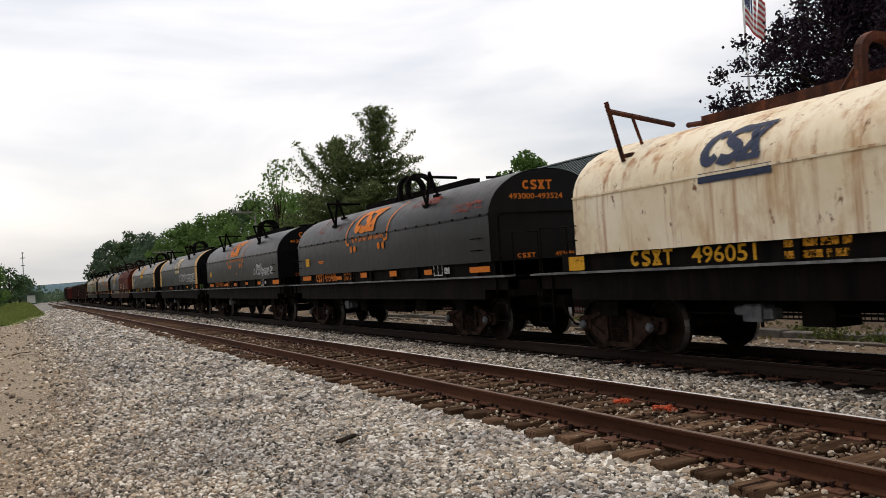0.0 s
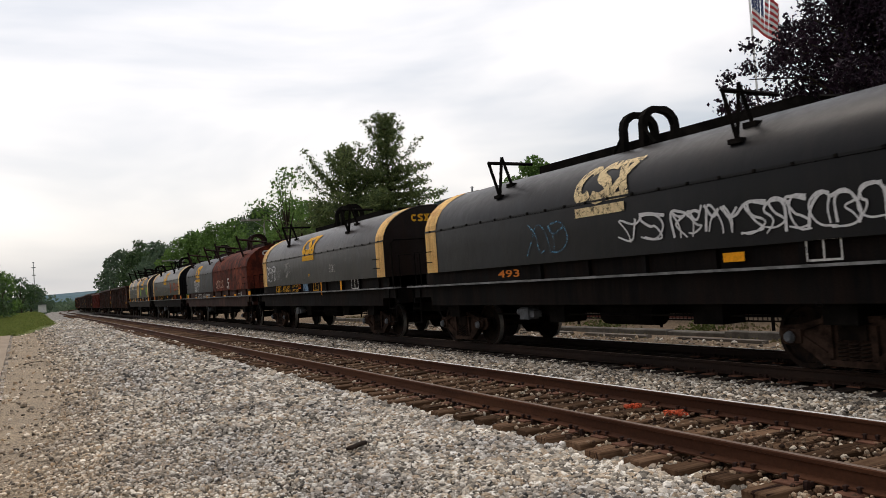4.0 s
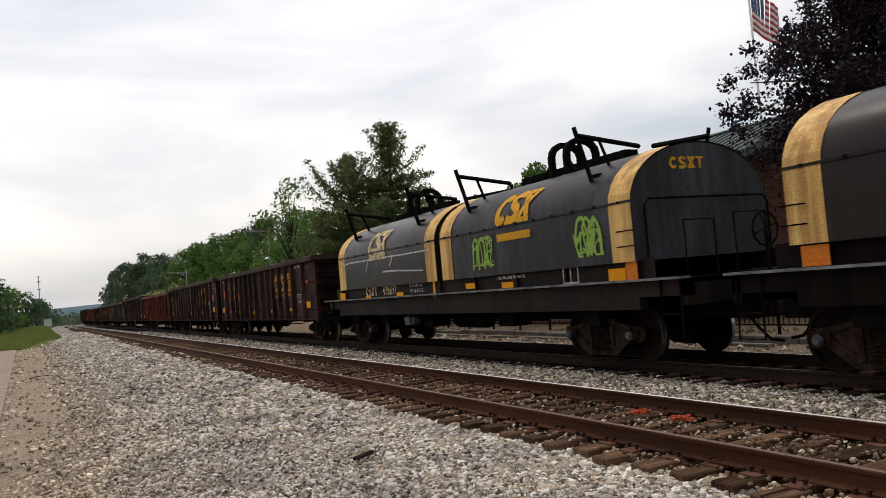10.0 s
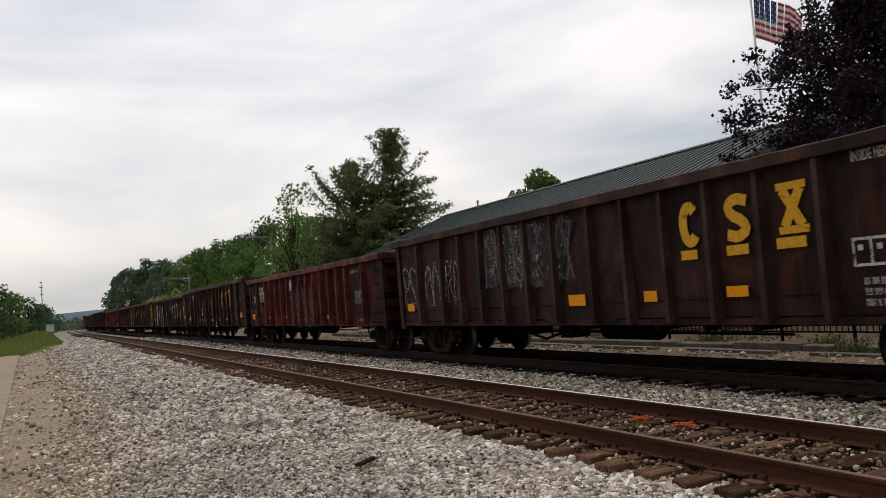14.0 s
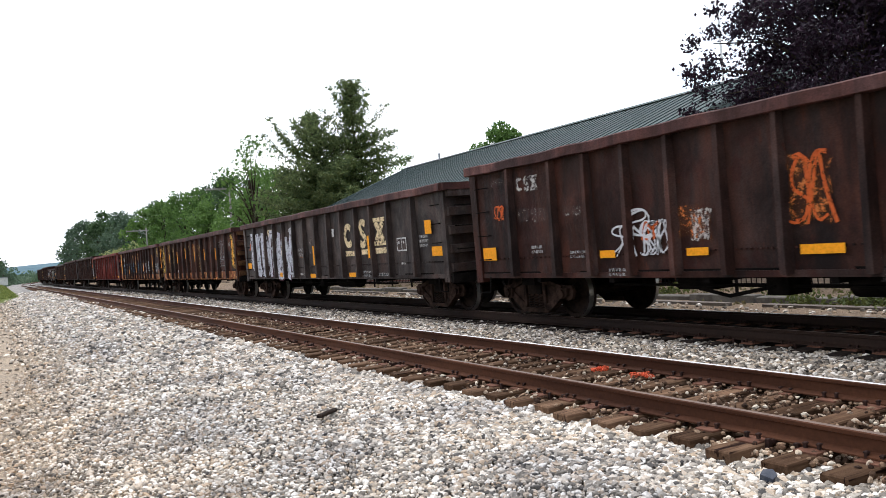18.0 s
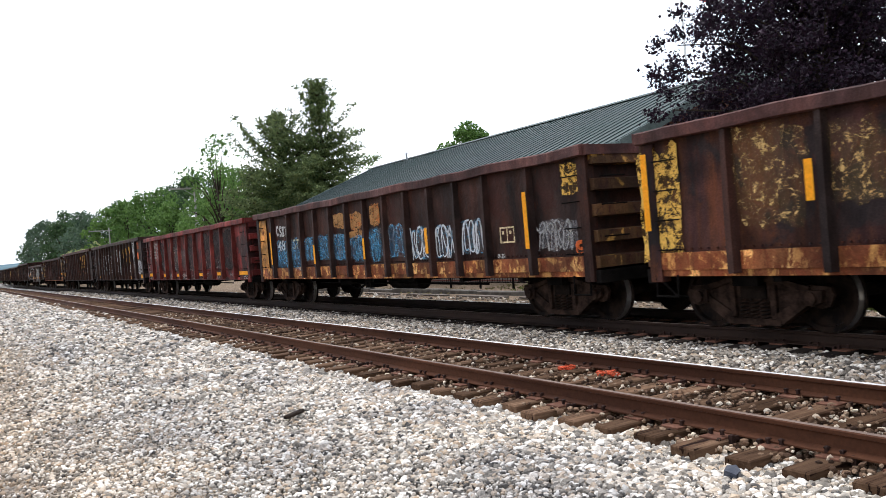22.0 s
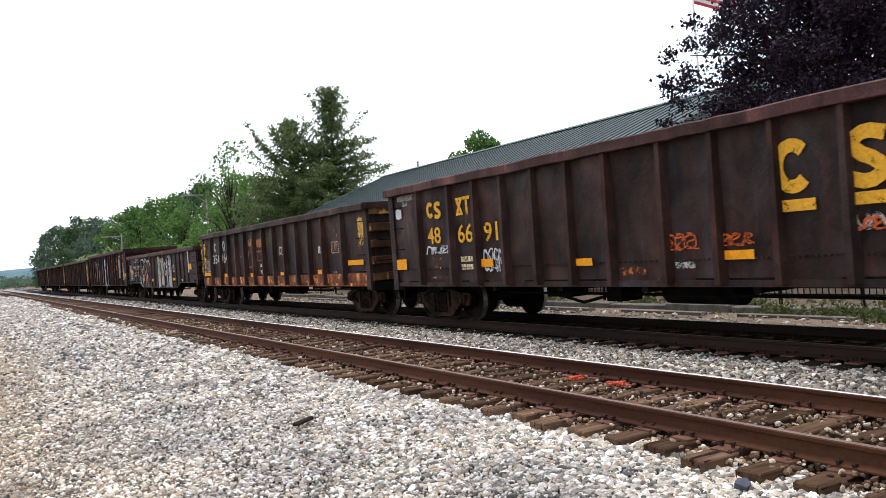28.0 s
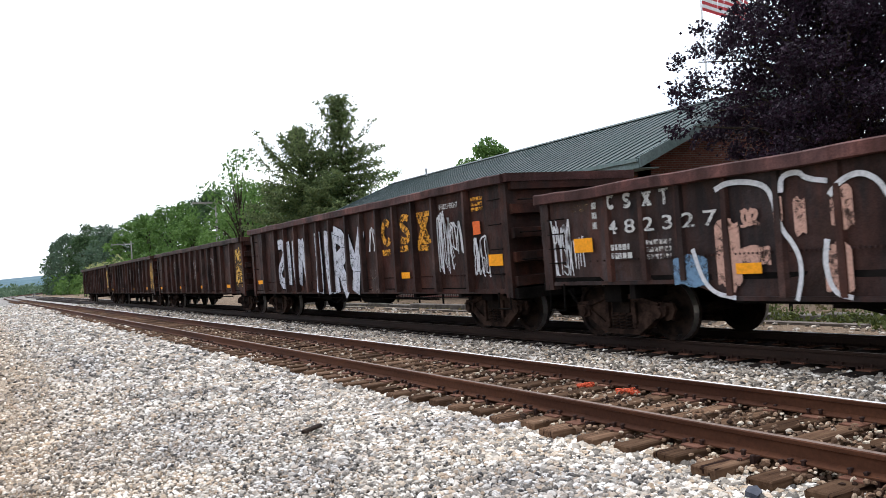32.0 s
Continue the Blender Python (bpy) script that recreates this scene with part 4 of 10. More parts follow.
def gondola(label, mid, kind, body, chord, seed=1, deep=0.145, belly=None, band=None, end_mat=None, wavy=0.0, ribs=None, plain_end=None):
    """An open-topped steel gondola. mid: its middle along the train."""
    L, outs, z0, z1 = KINDS[kind]
    half = L + 0.62
    stakes = sorted({s * o for o in outs for s in (-1, 1)})
    edges = [-L] + stakes + [L]
    root = thing("gondola_car", label, "gondola car", "cars of the freight train")
    x = SIDE_X
    low = None
    if belly:
        def low(y):
            a = abs(y)
            return belly if a < L - 4.05 else z0 if a > L - 3.3 else belly + (z0 - belly) * (a - (L - 4.05)) / 0.75
    for sx in (-1, 1):
        part("side_sheet", lump_sheet(sx * x, -L, L, z0, z1 - 0.05, seed + sx, 0.02 + wavy, low=low), body, root)
        ch = Shape()
        pts = []
        for i in range(57):
            y = -L - 0.06 + (2 * L + 0.12) * i / 56
            pts.append((sx * x + 0.018 * noise.noise((y * 1.1, seed * 2.0, 8)), y, z1 + (0.02 + wavy) * noise.noise((y * 0.8, seed * 5.0, 0)) + 0.012 * noise.noise((y * 3.1, seed * 3.0, 4)), 0.0))
        top = [(-0.155, -0.165), (-0.14, -0.175), (0.06, -0.175), (0.06, 0.0), (-0.135, 0.0), (-0.155, -0.02)]
        ch.sweep(top if sx < 0 else [(-a, b) for a, b in top[::-1]], pts)
        part("top_chord", ch, chord, root)
        if not belly:
            part("side_sill", Shape().box(*sorted((sx * (x - 0.03), sx * (x + 0.02))), -L, L, z0 - 0.02, z0 + 0.07), band or body, root)
        else:
            sl = Shape()
            ys = [-L, -L + 3.3, -L + 4.05, L - 4.05, L - 3.3, L]
            sl.sweep([(-0.02, 0.0), (0.03, 0.0), (0.03, 0.06), (-0.02, 0.06)], [(sx * (x + 0.005), y, low(y) - 0.03, 0.0) for y in ys])
            part("side_sill", sl, body, root)
        for y in stakes:
            zf = (low(y) if low else z0) + 0.02
            part("stake", stake_mesh(zf, z1 - 0.15, ribs or STAKE_MAT.get(body.name, body), deep), None, root, m=pose(sx * x, y, 0, 0, 0, 0 if sx < 0 else 180))
        for sy in (-1, 1):
            part("corner_post", Shape().box(*sorted((sx * (x - 0.12), sx * (x + 0.045))), *sorted((sy * (L - 0.17), sy * (L + 0.05))), z0 - 0.1, z1 - 0.15), plain_end or body, root)
        if band:
            for a, b in zip(edges, edges[1:]):
                part("lower_panel", Shape().box(*sorted((sx * (x + 0.012), sx * (x + 0.038))), a + 0.085, b - 0.085, z0 + 0.07, z0 + 0.31), band, root, "rust-stained yellow lower panel")
    rivets = Shape()
    for a, b in zip(edges, edges[1:]):
        for j in range(9):
            y = a + 0.14 + (b - a - 0.28) * j / 8
            rivets.box(-x - 0.040, -x - 0.015, y - 0.013, y + 0.013, z0 + 0.34, z0 + 0.366)
    part("rivet_row", rivets, body, root)["kind"] = "stuff"
    for sy in (-1, 1):
        y = sy * L
        part("end_sheet", Shape().box(-x, x, *sorted((y, y - sy * 0.02)), z0, z1 - 0.1), plain_end or body, root)
        part("end_chord", Shape().box(-x - 0.09, x + 0.09, *sorted((y - sy * 0.08, y + sy * 0.17)), z1 - 0.16, z1 - 0.004), chord, root)
        for k in range(5):
            z = z0 + 0.10 + (z1 - z0 - 0.42) * k / 4
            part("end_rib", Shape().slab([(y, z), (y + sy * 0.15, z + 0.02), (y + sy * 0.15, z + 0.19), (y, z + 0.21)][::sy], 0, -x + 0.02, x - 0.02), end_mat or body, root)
        part("end_sill", Shape().box(-x, x, *sorted((y, y + sy * 0.16)), z0 - 0.12, z0 + 0.08), M["steel_dark"], root)
        part("step", Shape().tube([(-1.48, y - sy * 0.45, z0), (-1.5, y - sy * 0.45, 0.5), (-1.5, y - sy * 0.05, 0.5), (-1.48, y - sy * 0.05, z0)], 0.018, 5), M["steel_dark"], root)
        ladder(root, -x - 0.01, y - sy * 0.36, z0 + 0.35, z1 - 0.45, M["steel_dark"], 4)
        for z in (z0 + 0.6, z0 + 1.1, z1 - 0.5):
            part("grab_iron", Shape().tube([(-1.3, y + sy * 0.15, z), (-1.3, y + sy * 0.22, z), (-0.85, y + sy * 0.22, z), (-0.85, y + sy * 0.15, z)], 0.012, 5), M["steel_dark"], root)
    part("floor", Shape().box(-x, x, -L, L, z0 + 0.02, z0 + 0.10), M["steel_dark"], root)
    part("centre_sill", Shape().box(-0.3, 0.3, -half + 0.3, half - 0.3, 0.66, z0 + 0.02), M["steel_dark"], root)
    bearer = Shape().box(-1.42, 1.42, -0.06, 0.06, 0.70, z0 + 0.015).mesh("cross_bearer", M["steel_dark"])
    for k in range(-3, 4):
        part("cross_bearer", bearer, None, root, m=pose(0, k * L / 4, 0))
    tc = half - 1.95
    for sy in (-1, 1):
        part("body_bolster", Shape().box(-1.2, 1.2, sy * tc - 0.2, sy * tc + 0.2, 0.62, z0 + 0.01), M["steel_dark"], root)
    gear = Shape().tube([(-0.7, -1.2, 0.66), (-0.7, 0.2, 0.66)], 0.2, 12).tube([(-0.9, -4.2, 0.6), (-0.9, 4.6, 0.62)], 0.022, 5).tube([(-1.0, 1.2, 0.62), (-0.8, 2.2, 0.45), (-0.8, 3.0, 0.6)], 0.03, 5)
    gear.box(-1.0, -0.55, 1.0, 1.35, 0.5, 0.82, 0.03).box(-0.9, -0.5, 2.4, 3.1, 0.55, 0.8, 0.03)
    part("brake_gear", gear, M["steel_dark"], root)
    add_trucks(root, (-tc, tc))
    add_couplers(root, half - 0.45)
    root["half"] = half
    CARS.append((root, mid))
    GON["L"], GON["mids"] = L, [(a + b) / 2 for a, b in zip(edges, edges[1:])][::-1]
    return root


LAYER = [0]


def lay(root, name, shape, mat, s, z, label="", out=0.034):
    """Flat paint on the camera's side of a gondola; s, z: its rear lower corner along and above the rails."""
    LAYER[0] = (LAYER[0] + 1) % 8
    return part(name, shape, mat, root, label, m=side_pose(-SIDE_X - out - 0.0005 * LAYER[0], s, z))


def plate(root, s, z, w, h, mat=None, out=0.042):
    """A painted or glued rectangle: a reflector unless another paint is given."""
    mat = mat or REFLECT
    yellow = mat is REFLECT
    lay(root, "reflector" if yellow else "placard", rect(Shape(), 0, w, 0, h), mat, s, z, "yellow reflective strip" if yellow else "", out)


def words(root, body, s, z, w, h, mat):
    lay(root, "lettering", fitted(body, w, h, mat), None, s, z)


def mark_shape(which, w, h):
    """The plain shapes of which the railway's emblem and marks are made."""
    s = Shape()
    k = 0.25 * h
    if which == "arc":
        ring(s, w * 0.5, h * 0.5, w * 0.5 - k * 0.36, h * 0.5 - k * 0.5, min(k, w * 0.42), 16, 0.75, 5.55)
    elif which == "ring":
        ring(s, w * 0.5, h * 0.5, w * 0.38, h * 0.42, min(k, w * 0.3), 16)
    elif which == "rings":
        ring(ring(s, w * 0.5, h * 0.5, w * 0.44, h * 0.44, w * 0.12, 16), w * 0.5, h * 0.5, w * 0.18, h * 0.2, w * 0.12, 12)
    elif which == "zig":
        ribbon(s, rounded([(w * 0.95, h * 0.84), (w * 0.5, h * 0.93), (w * 0.12, h * 0.8), (w * 0.25, h * 0.58), (w * 0.75, h * 0.42), (w * 0.9, h * 0.22), (w * 0.5, h * 0.07), (w * 0.05, h * 0.16)], 1), min(k, w * 0.42))
    elif which == "hour":
        rect(s, 0, w, h * 0.85, h)
        rect(s, 0, w, 0, h * 0.15)
        ribbon(s, [(w * (0.2 + 0.6 * a), h * (0.86 - 0.72 * a)) for a in (0, 0.17, 0.33, 0.5, 0.67, 0.83, 1)], w * 0.3)
        ribbon(s, [(w * (0.8 - 0.6 * a), h * (0.86 - 0.72 * a)) for a in (0, 0.17, 0.33, 0.5, 0.67, 0.83, 1)], w * 0.3)
    elif which == "tee":
        rect(s, 0, w, h * 0.82, h)
        rect(s, w * 0.36, w * 0.64, 0, h * 0.82)
    elif which == "zag":
        ribbon(s, [(w * 0.12, 0), (w * 0.12, h), (w * 0.88, 0), (w * 0.88, h)], w * 0.22)
    elif which == "wye":
        ribbon(s, [(w * 0.06, h), (w * 0.5, h * 0.45), (w * 0.5, 0)], w * 0.22)
        ribbon(s, [(w * 0.94, h), (w * 0.5, h * 0.45)], w * 0.2)
    elif which == "up":
        s.add([(0, 0, 0), (w, 0, 0), (w / 2, h, 0)], [(0, 1, 2)])
    else:
        s.add([(0, h, 0), (w, h, 0), (w / 2, 0, 0)], [(0, 2, 1)])
    return s


def glyph(root, which, s, z, w, h, mat):
    lay(root, "emblem", mark_shape(which, w, h), mat, s, z)


def ragged(w, h, seed):
    """A field with an uneven outline."""
    edge = []
    n = 7
    for k in range(4 * n):
        side, q = divmod(k, n)
        a, b = ((q / n, 0), (1, q / n), (1 - q / n, 1), (0, 1 - q / n))[side]
        pull = 1 - 0.3 * max(0, noise.noise((seed, k * 0.9, 2.0)) + 0.3)
        edge.append((w * (0.5 + (a - 0.5) * pull), h * (0.5 + (b - 0.5) * pull), 0))
    return Shape().add([(w / 2, h / 2, 0)] + edge, [(0, 1 + k, 1 + (k + 1) % (4 * n)) for k in range(4 * n)])


def flaked(root, s, z, w, h, mat):
    """The field of an older coat of paint; what is left of it shows by its flaking."""
    lay(root, "old_paint", ragged(w, h, s * 7.3 + z), mat, s, z, "flaked remains of older paint")


def scribble(root, seed, s, z, w, h, mat, n=3, thick=0.035):
    """Quick spray-can loops that spell nothing, n of them side by side."""
    g = random.Random(seed)
    sh = Shape()
    for k in range(n):
        for j in range(2):
            flip = g.random() < 0.5
            pts = [((k - 0.1 + 1.2 * (1 - a if flip else a) + g.uniform(-0.22, 0.22)) * w / n, min(max((b + g.uniform(-0.15, 0.15)) * h, 0), h)) for a, b in LETTERS[g.randrange(6)]]
            ribbon(sh, rounded(pts), thick * g.uniform(0.7, 1.15), thick * 0.5)
    lay(root, "spray_scrawl", sh, mat, s, z, "spray-painted scrawl", 0.036)


def sprayed(root, seed, s, z, w, h, mat):
    lay(root, "overspray", haze(seed, w, h), mat, s, z, "field of spray paint")


def print_lines(root, seed, s, z, w, h, mat, rows):
    """Lines of small writing as plain bars."""
    sh = small_bars(rows, w, h / (1.5 * rows - 0.5), seed)
    lay(root, "small_print", sh, mat, s, z + h - h / (1.5 * rows - 0.5))


def outline(root, s, z, w, h, mat, t=0.038):
    """A sprayed frame round an empty field."""
    sh = Shape()
    for x0, x1, y0, y1 in ((0, w, 0, t), (0, w, h - t, h), (0, t, t, h - t), (w - t, w, t, h - t)):
        rect(sh, x0, x1, y0, y1)
    lay(root, "painted_frame", sh, mat, s, z, "rust-orange painted frame")


def box_mark(root, s, z, w, h, mat):
    """A stencilled box divided in two."""
    sh = Shape()
    t = 0.1 * min(w, h)
    rect(sh, 0, w, 0, t)
    rect(sh, 0, w, h - t, h)
    for a in (0, w / 2 - t / 2, w - t):
        rect(sh, a, a + t, t, h - t)
    for a in (0.22, 0.72):
        rect(sh, w * a - t, w * a + t, h * 0.55, h * 0.75)
    lay(root, "stencil_box", sh, mat, s, z)


STROKES = {"ess": (((0.15, 0.95), (0.65, 0.97), (0.85, 0.75), (0.55, 0.52), (0.15, 0.33), (0.3, 0.05), (0.85, 0.04)),),
           "two": (((0.16, 1.0), (0.2, 0.5), (0.14, 0.0)), ((0.78, 1.0), (0.74, 0.5), (0.86, 0.0))),
           "peak": (((0.12, 0.0), (0.3, 0.6), (0.42, 1.0)), ((0.5, 1.0), (0.7, 0.45), (0.9, 0.0))),
           "hoop": (((0.18, 0.0), (0.16, 0.6), (0.3, 0.98), (0.72, 0.96), (0.82, 0.5), (0.86, 0.0)),),
           "knee": (((0.2, 1.0), (0.16, 0.5), (0.24, 0.0)), ((0.25, 0.97), (0.8, 0.85), (0.8, 0.62), (0.35, 0.5)), ((0.42, 0.5), (0.7, 0.2), (0.92, 0.0))),
           "foot": (((0.5, 1.0), (0.35, 0.55), (0.2, 0.12)), ((0.15, 0.06), (0.6, 0.05), (0.98, 0.2))),
           "fork": (((0.05, 0.92), (0.3, 0.6), (0.52, 0.4)), ((0.95, 1.0), (0.62, 0.5), (0.4, 0.0)))}


def big_stroke(root, which, s, z, w, h, fill, line, thick):
    """One broad spray-painted shape of a few slabs: dark outline, pale fill, thin cracks of colour."""
    g = random.Random(int(97 * abs(s)) + len(which))
    out, body, thin = Shape(), Shape(), Shape()
    for st in STROKES[which]:
        pts = rounded([(a * w, b * h) for a, b in st], 1)
        k = thick * w
        ribbon(out, [(a + 0.02, b - 0.02) for a, b in pts], k + 0.07, k * 1.2 + 0.07)
        ribbon(body, pts, k, k * 1.2)
        ribbon(thin, [(a + k * g.uniform(-0.3, 0.3), b) for a, b in pts], 0.016, 0.01)
        a, b = pts[len(pts) // 2]
        ribbon(thin, [(a - k * 0.5, b + g.uniform(-0.1, 0.1)), (a + k * 0.5, b + g.uniform(-0.1, 0.1))], 0.014)
    lay(root, "outline", out, line, s, z, "", 0.0345)
    lay(root, "spray_letter", body, fill, s, z, "broad pale spray-painted shape", 0.0405)
    lay(root, "spray_line", thin, line, s, z, "", 0.046)


def swoop(root, pts, mat, wide):
    """A long curved spray line; pts: places along the car and heights."""
    sh = ribbon(Shape(), rounded([(-a, b) for a, b in pts]), wide, wide * 0.8)
    lay(root, "spray_line", sh, mat, 0, 0, "long white spray-painted outline", 0.046)


def haze(seed, width, height):
    """A patch of paint with an uneven edge."""
    g = random.Random(seed)
    s = Shape()
    n = 16
    a, b = g.uniform(0, 6), g.uniform(0, 6)
    low = [height * (0.07 + 0.05 * math.sin(a + 0.5 * k) + g.uniform(-0.025, 0.025) + (0.05 if k in (0, n) else 0)) for k in range(n + 1)]
    top = [height * (0.93 + 0.05 * math.sin(b + 0.45 * k) + g.uniform(-0.025, 0.025) - (0.05 if k in (0, n) else 0)) for k in range(n + 1)]
    for k in range(n):
        a, b = width * k / n, width * (k + 1) / n
        s.add([(a, low[k], 0), (b, low[k + 1], 0), (b, top[k + 1], 0), (a, top[k], 0)], [(0, 1, 2, 3)])
    return s


LETTERS = (((0.9, 0.85), (0.5, 1.0), (0.12, 0.82), (0.3, 0.55), (0.72, 0.44), (0.88, 0.2), (0.5, 0.0), (0.06, 0.14)),
           ((0.08, 0.0), (0.16, 0.6), (0.4, 1.0), (0.66, 0.95), (0.84, 0.5), (0.92, 0.0)),
           ((0.2, 0.0), (0.22, 1.0), (0.7, 0.96), (0.86, 0.7), (0.5, 0.5), (0.6, 0.3), (0.95, 0.0)),
           ((0.15, 1.0), (0.3, 0.6), (0.42, 0.06), (0.9, 0.14)),
           ((0.05, 0.92), (0.5, 0.5), (0.95, 1.0), (0.5, 0.5), (0.52, 0.0)),
           ((0.85, 0.9), (0.3, 0.98), (0.1, 0.5), (0.3, 0.02), (0.9, 0.1)))


def rounded(pts, times=2):
    for _ in range(times):
        out = [pts[0]]
        for a, b in zip(pts, pts[1:]):
            out += [(0.75 * a[0] + 0.25 * b[0], 0.75 * a[1] + 0.25 * b[1]), (0.25 * a[0] + 0.75 * b[0], 0.25 * a[1] + 0.75 * b[1])]
        pts = out + [pts[-1]]
    return pts


def small_bars(rows, width, h, seed, gap=0.5):
    """Lines of writing too small to read, as plain bars."""
    g = random.Random(seed)
    s = Shape()
    for r in range(rows):
        a = 0.0
        while a < width * 0.95:
            b = min(a + g.uniform(0.08, 0.3) * width, width)
            rect(s, a, b, -r * h * (1 + gap), -r * h * (1 + gap) + h)
            a = b + 0.05 * width
    return s


# ---- coil cars ----
HOOD = [(1.50, 1.70), (1.50, 2.20), (1.50, 2.62), (1.475, 2.80), (1.40, 2.98), (1.28, 3.15), (1.10, 3.31), (0.88, 3.44), (0.60, 3.55), (0.30, 3.61), (0.0, 3.625)]
HOOD_LEN = [0.0]
for (ax, az), (bx, bz) in zip(HOOD, HOOD[1:]):
    HOOD_LEN.append(HOOD_LEN[-1] + math.hypot(bx - ax, bz - az))


def hood_at(v, out=0.02):
    """Place on the hood's outline (camera's side) v metres up along its skin."""
    for i in range(len(HOOD) - 1):
        if v <= HOOD_LEN[i + 1] or i == len(HOOD) - 2:
            k = (v - HOOD_LEN[i]) / (HOOD_LEN[i + 1] - HOOD_LEN[i])
            (ax, az), (bx, bz) = HOOD[i], HOOD[i + 1]
            dx, dz = bx - ax, bz - az
            n = math.hypot(dx, dz)
            return -(ax + dx * k + out * dz / n), az + dz * k - out * dx / n


def on_hood(root, name, shape, mat, y, v, label=""):
    """Lays flat artwork round the hood; y: its left edge, v: its foot along the skin."""
    out = Shape()
    out.add([(hood_at(v + p[1])[0], y - p[0], hood_at(v + p[1])[1]) for p in shape.v], shape.f)
    return part(name, out, mat, root, label)


def hood_mesh(y0, y1, seed, n=24, amp=0.009):
    full = [(-x, z) for x, z in HOOD] + [(x, z) for x, z in HOOD[::-1][1:]]
    vs, fs = [], []
    m = len(full)
    for i in range(n + 1):
        y = y0 + (y1 - y0) * i / n
        k = 0.0 if i in (0, n) else amp
        for x, z in full:
            d = k * noise.noise((x * 1.3 + seed, y * 0.9, z * 1.3))
            vs.append((x * (1 + d), y, z + d * 0.8))
    for i in range(n):
        fs += [(i * m + j, i * m + j + 1, (i + 1) * m + j + 1, (i + 1) * m + j) for j in range(m - 1)]
    return Shape().add(vs, fs)


def hood_end(y, inset):
    full = [(-x * inset, 1.70 + (z - 1.70) * inset) for x, z in HOOD] + [(x * inset, 1.70 + (z - 1.70) * inset) for x, z in HOOD[::-1][1:]]
    return Shape().slab(full, 1, y - 0.02, y + 0.02)


def band_mesh(y0, y1, grow=0.008):
    full = [(-x - grow, z + (grow if z > 2.7 else 0)) for x, z in HOOD] + [(x + grow, z + (grow if z > 2.7 else 0)) for x, z in HOOD[::-1][1:]]
    m = len(full)
    vs = [(x, y, z) for y in (y0, y1) for x, z in full]
    return Shape().add(vs, [(j, j + 1, m + j + 1, m + j) for j in range(m - 1)])


def emblem_on_hood(root, y, v, w, h, mat):
    """The railway's slanting emblem: three plain leaning shapes."""
    s = Shape()
    for k, which in enumerate(("arc", "zig", "hour")):
        m = mark_shape(which, w * 0.30, h)
        s.add([(p[0] + k * w * 0.265 + 0.05 * w + 0.2 * (p[1] - h / 2), p[1], p[2]) for p in m.v], m.f)
    return on_hood(root, "emblem", s, mat, y, v)


def hood_bar(root, y, v, w, h, mat):
    on_hood(root, "placard", rect(Shape(), 0, w, 0, h, 0.0, 3), mat, y, v)


def hood_scrawl(root, seed, y, v, w, h, mat, n=3, thick=0.04):
    """Quick spray-can loops on the hood that spell nothing."""
    g = random.Random(seed)
    s = Shape()
    for k in range(n):
        for j in range(2):
            flip = g.random() < 0.5
            pts = [((k - 0.1 + 1.2 * (1 - a if flip else a) + g.uniform(-0.22, 0.22)) * w / n, min(max((b + g.uniform(-0.15, 0.15)) * h, 0), h)) for a, b in LETTERS[g.randrange(6)]]
            ribbon(s, rounded(pts), thick * g.uniform(0.7, 1.15), thick * 0.5)
    on_hood(root, "spray_scrawl", s, mat, y, v, "spray-painted scrawl")


def hood_line(root, pts, mat, wide):
    on_hood(root, "scuff", ribbon(Shape(), rounded([(-a, b) for a, b in pts]), wide, wide * 0.6), mat, 0, 0, "white scrape along the hood")


def brackets(root, a, b, mat):
    """The two curved lines that hold the emblem."""
    for y, d in ((a, 1), (b, -1)):
        on_hood(root, "emblem_bracket", ribbon(Shape(), rounded([(d * 0.25, 0.8), (0, 0.8), (0, 1.0), (0.03, 1.25), (0.12, 1.5), (0.26, 1.75), (0.4, 1.95)]), 0.075), mat, y, 0)


def fitted(body, w, h, mat):
    """A mesh of lettering fitted to its width and height."""
    cu = bpy.data.curves.new("lettering", "FONT")
    cu.body, cu.size, cu.resolution_u, cu.offset = body, 1.0, 3, 0.012
    ob = bpy.data.objects.new("lettering", cu)
    me = bpy.data.meshes.new_from_object(ob)
    bpy.data.objects.remove(ob)
    me.materials.clear()
    me.materials.append(mat)
    co = np.empty(len(me.vertices) * 3, np.float32)
    me.vertices.foreach_get("co", co)
    co = co.reshape(-1, 3)
    lo, hi = co.min(0), co.max(0)
    co[:, 0] = (co[:, 0] - lo[0]) / (hi[0] - lo[0]) * w
    co[:, 1] = (co[:, 1] - lo[1]) / (hi[1] - lo[1]) * h
    me.vertices.foreach_set("co", co.ravel())
    me.update()
    return me


def hood_words(root, body, y, v, w, h, mat):
    me = fitted(body, w, h, mat)
    for p in me.vertices:
        x, z = hood_at(v + p.co.y)
        p.co = (x, y - p.co.x, z)
    part("lettering", me, None, root)


def sill_words(root, body, s, z, w, h, mat):
    part("lettering", fitted(body, w, h, mat), None, root, m=side_pose(-1.397, s, z))


def sill_marks(root, shapes, s, z, w, h, mat):
    step = w / len(shapes)
    for k, which in enumerate(shapes):
        part("stencil", mark_shape(which, step * 0.82, h), mat, root, m=side_pose(-1.397, s - k * step, z))


def sill_print(root, seed, s, z, w, h, mat, rows):
    k = h / (1.5 * rows - 0.5)
    part("small_print", small_bars(rows, w, k, seed), mat, root, m=side_pose(-1.396, s, z + h - k))


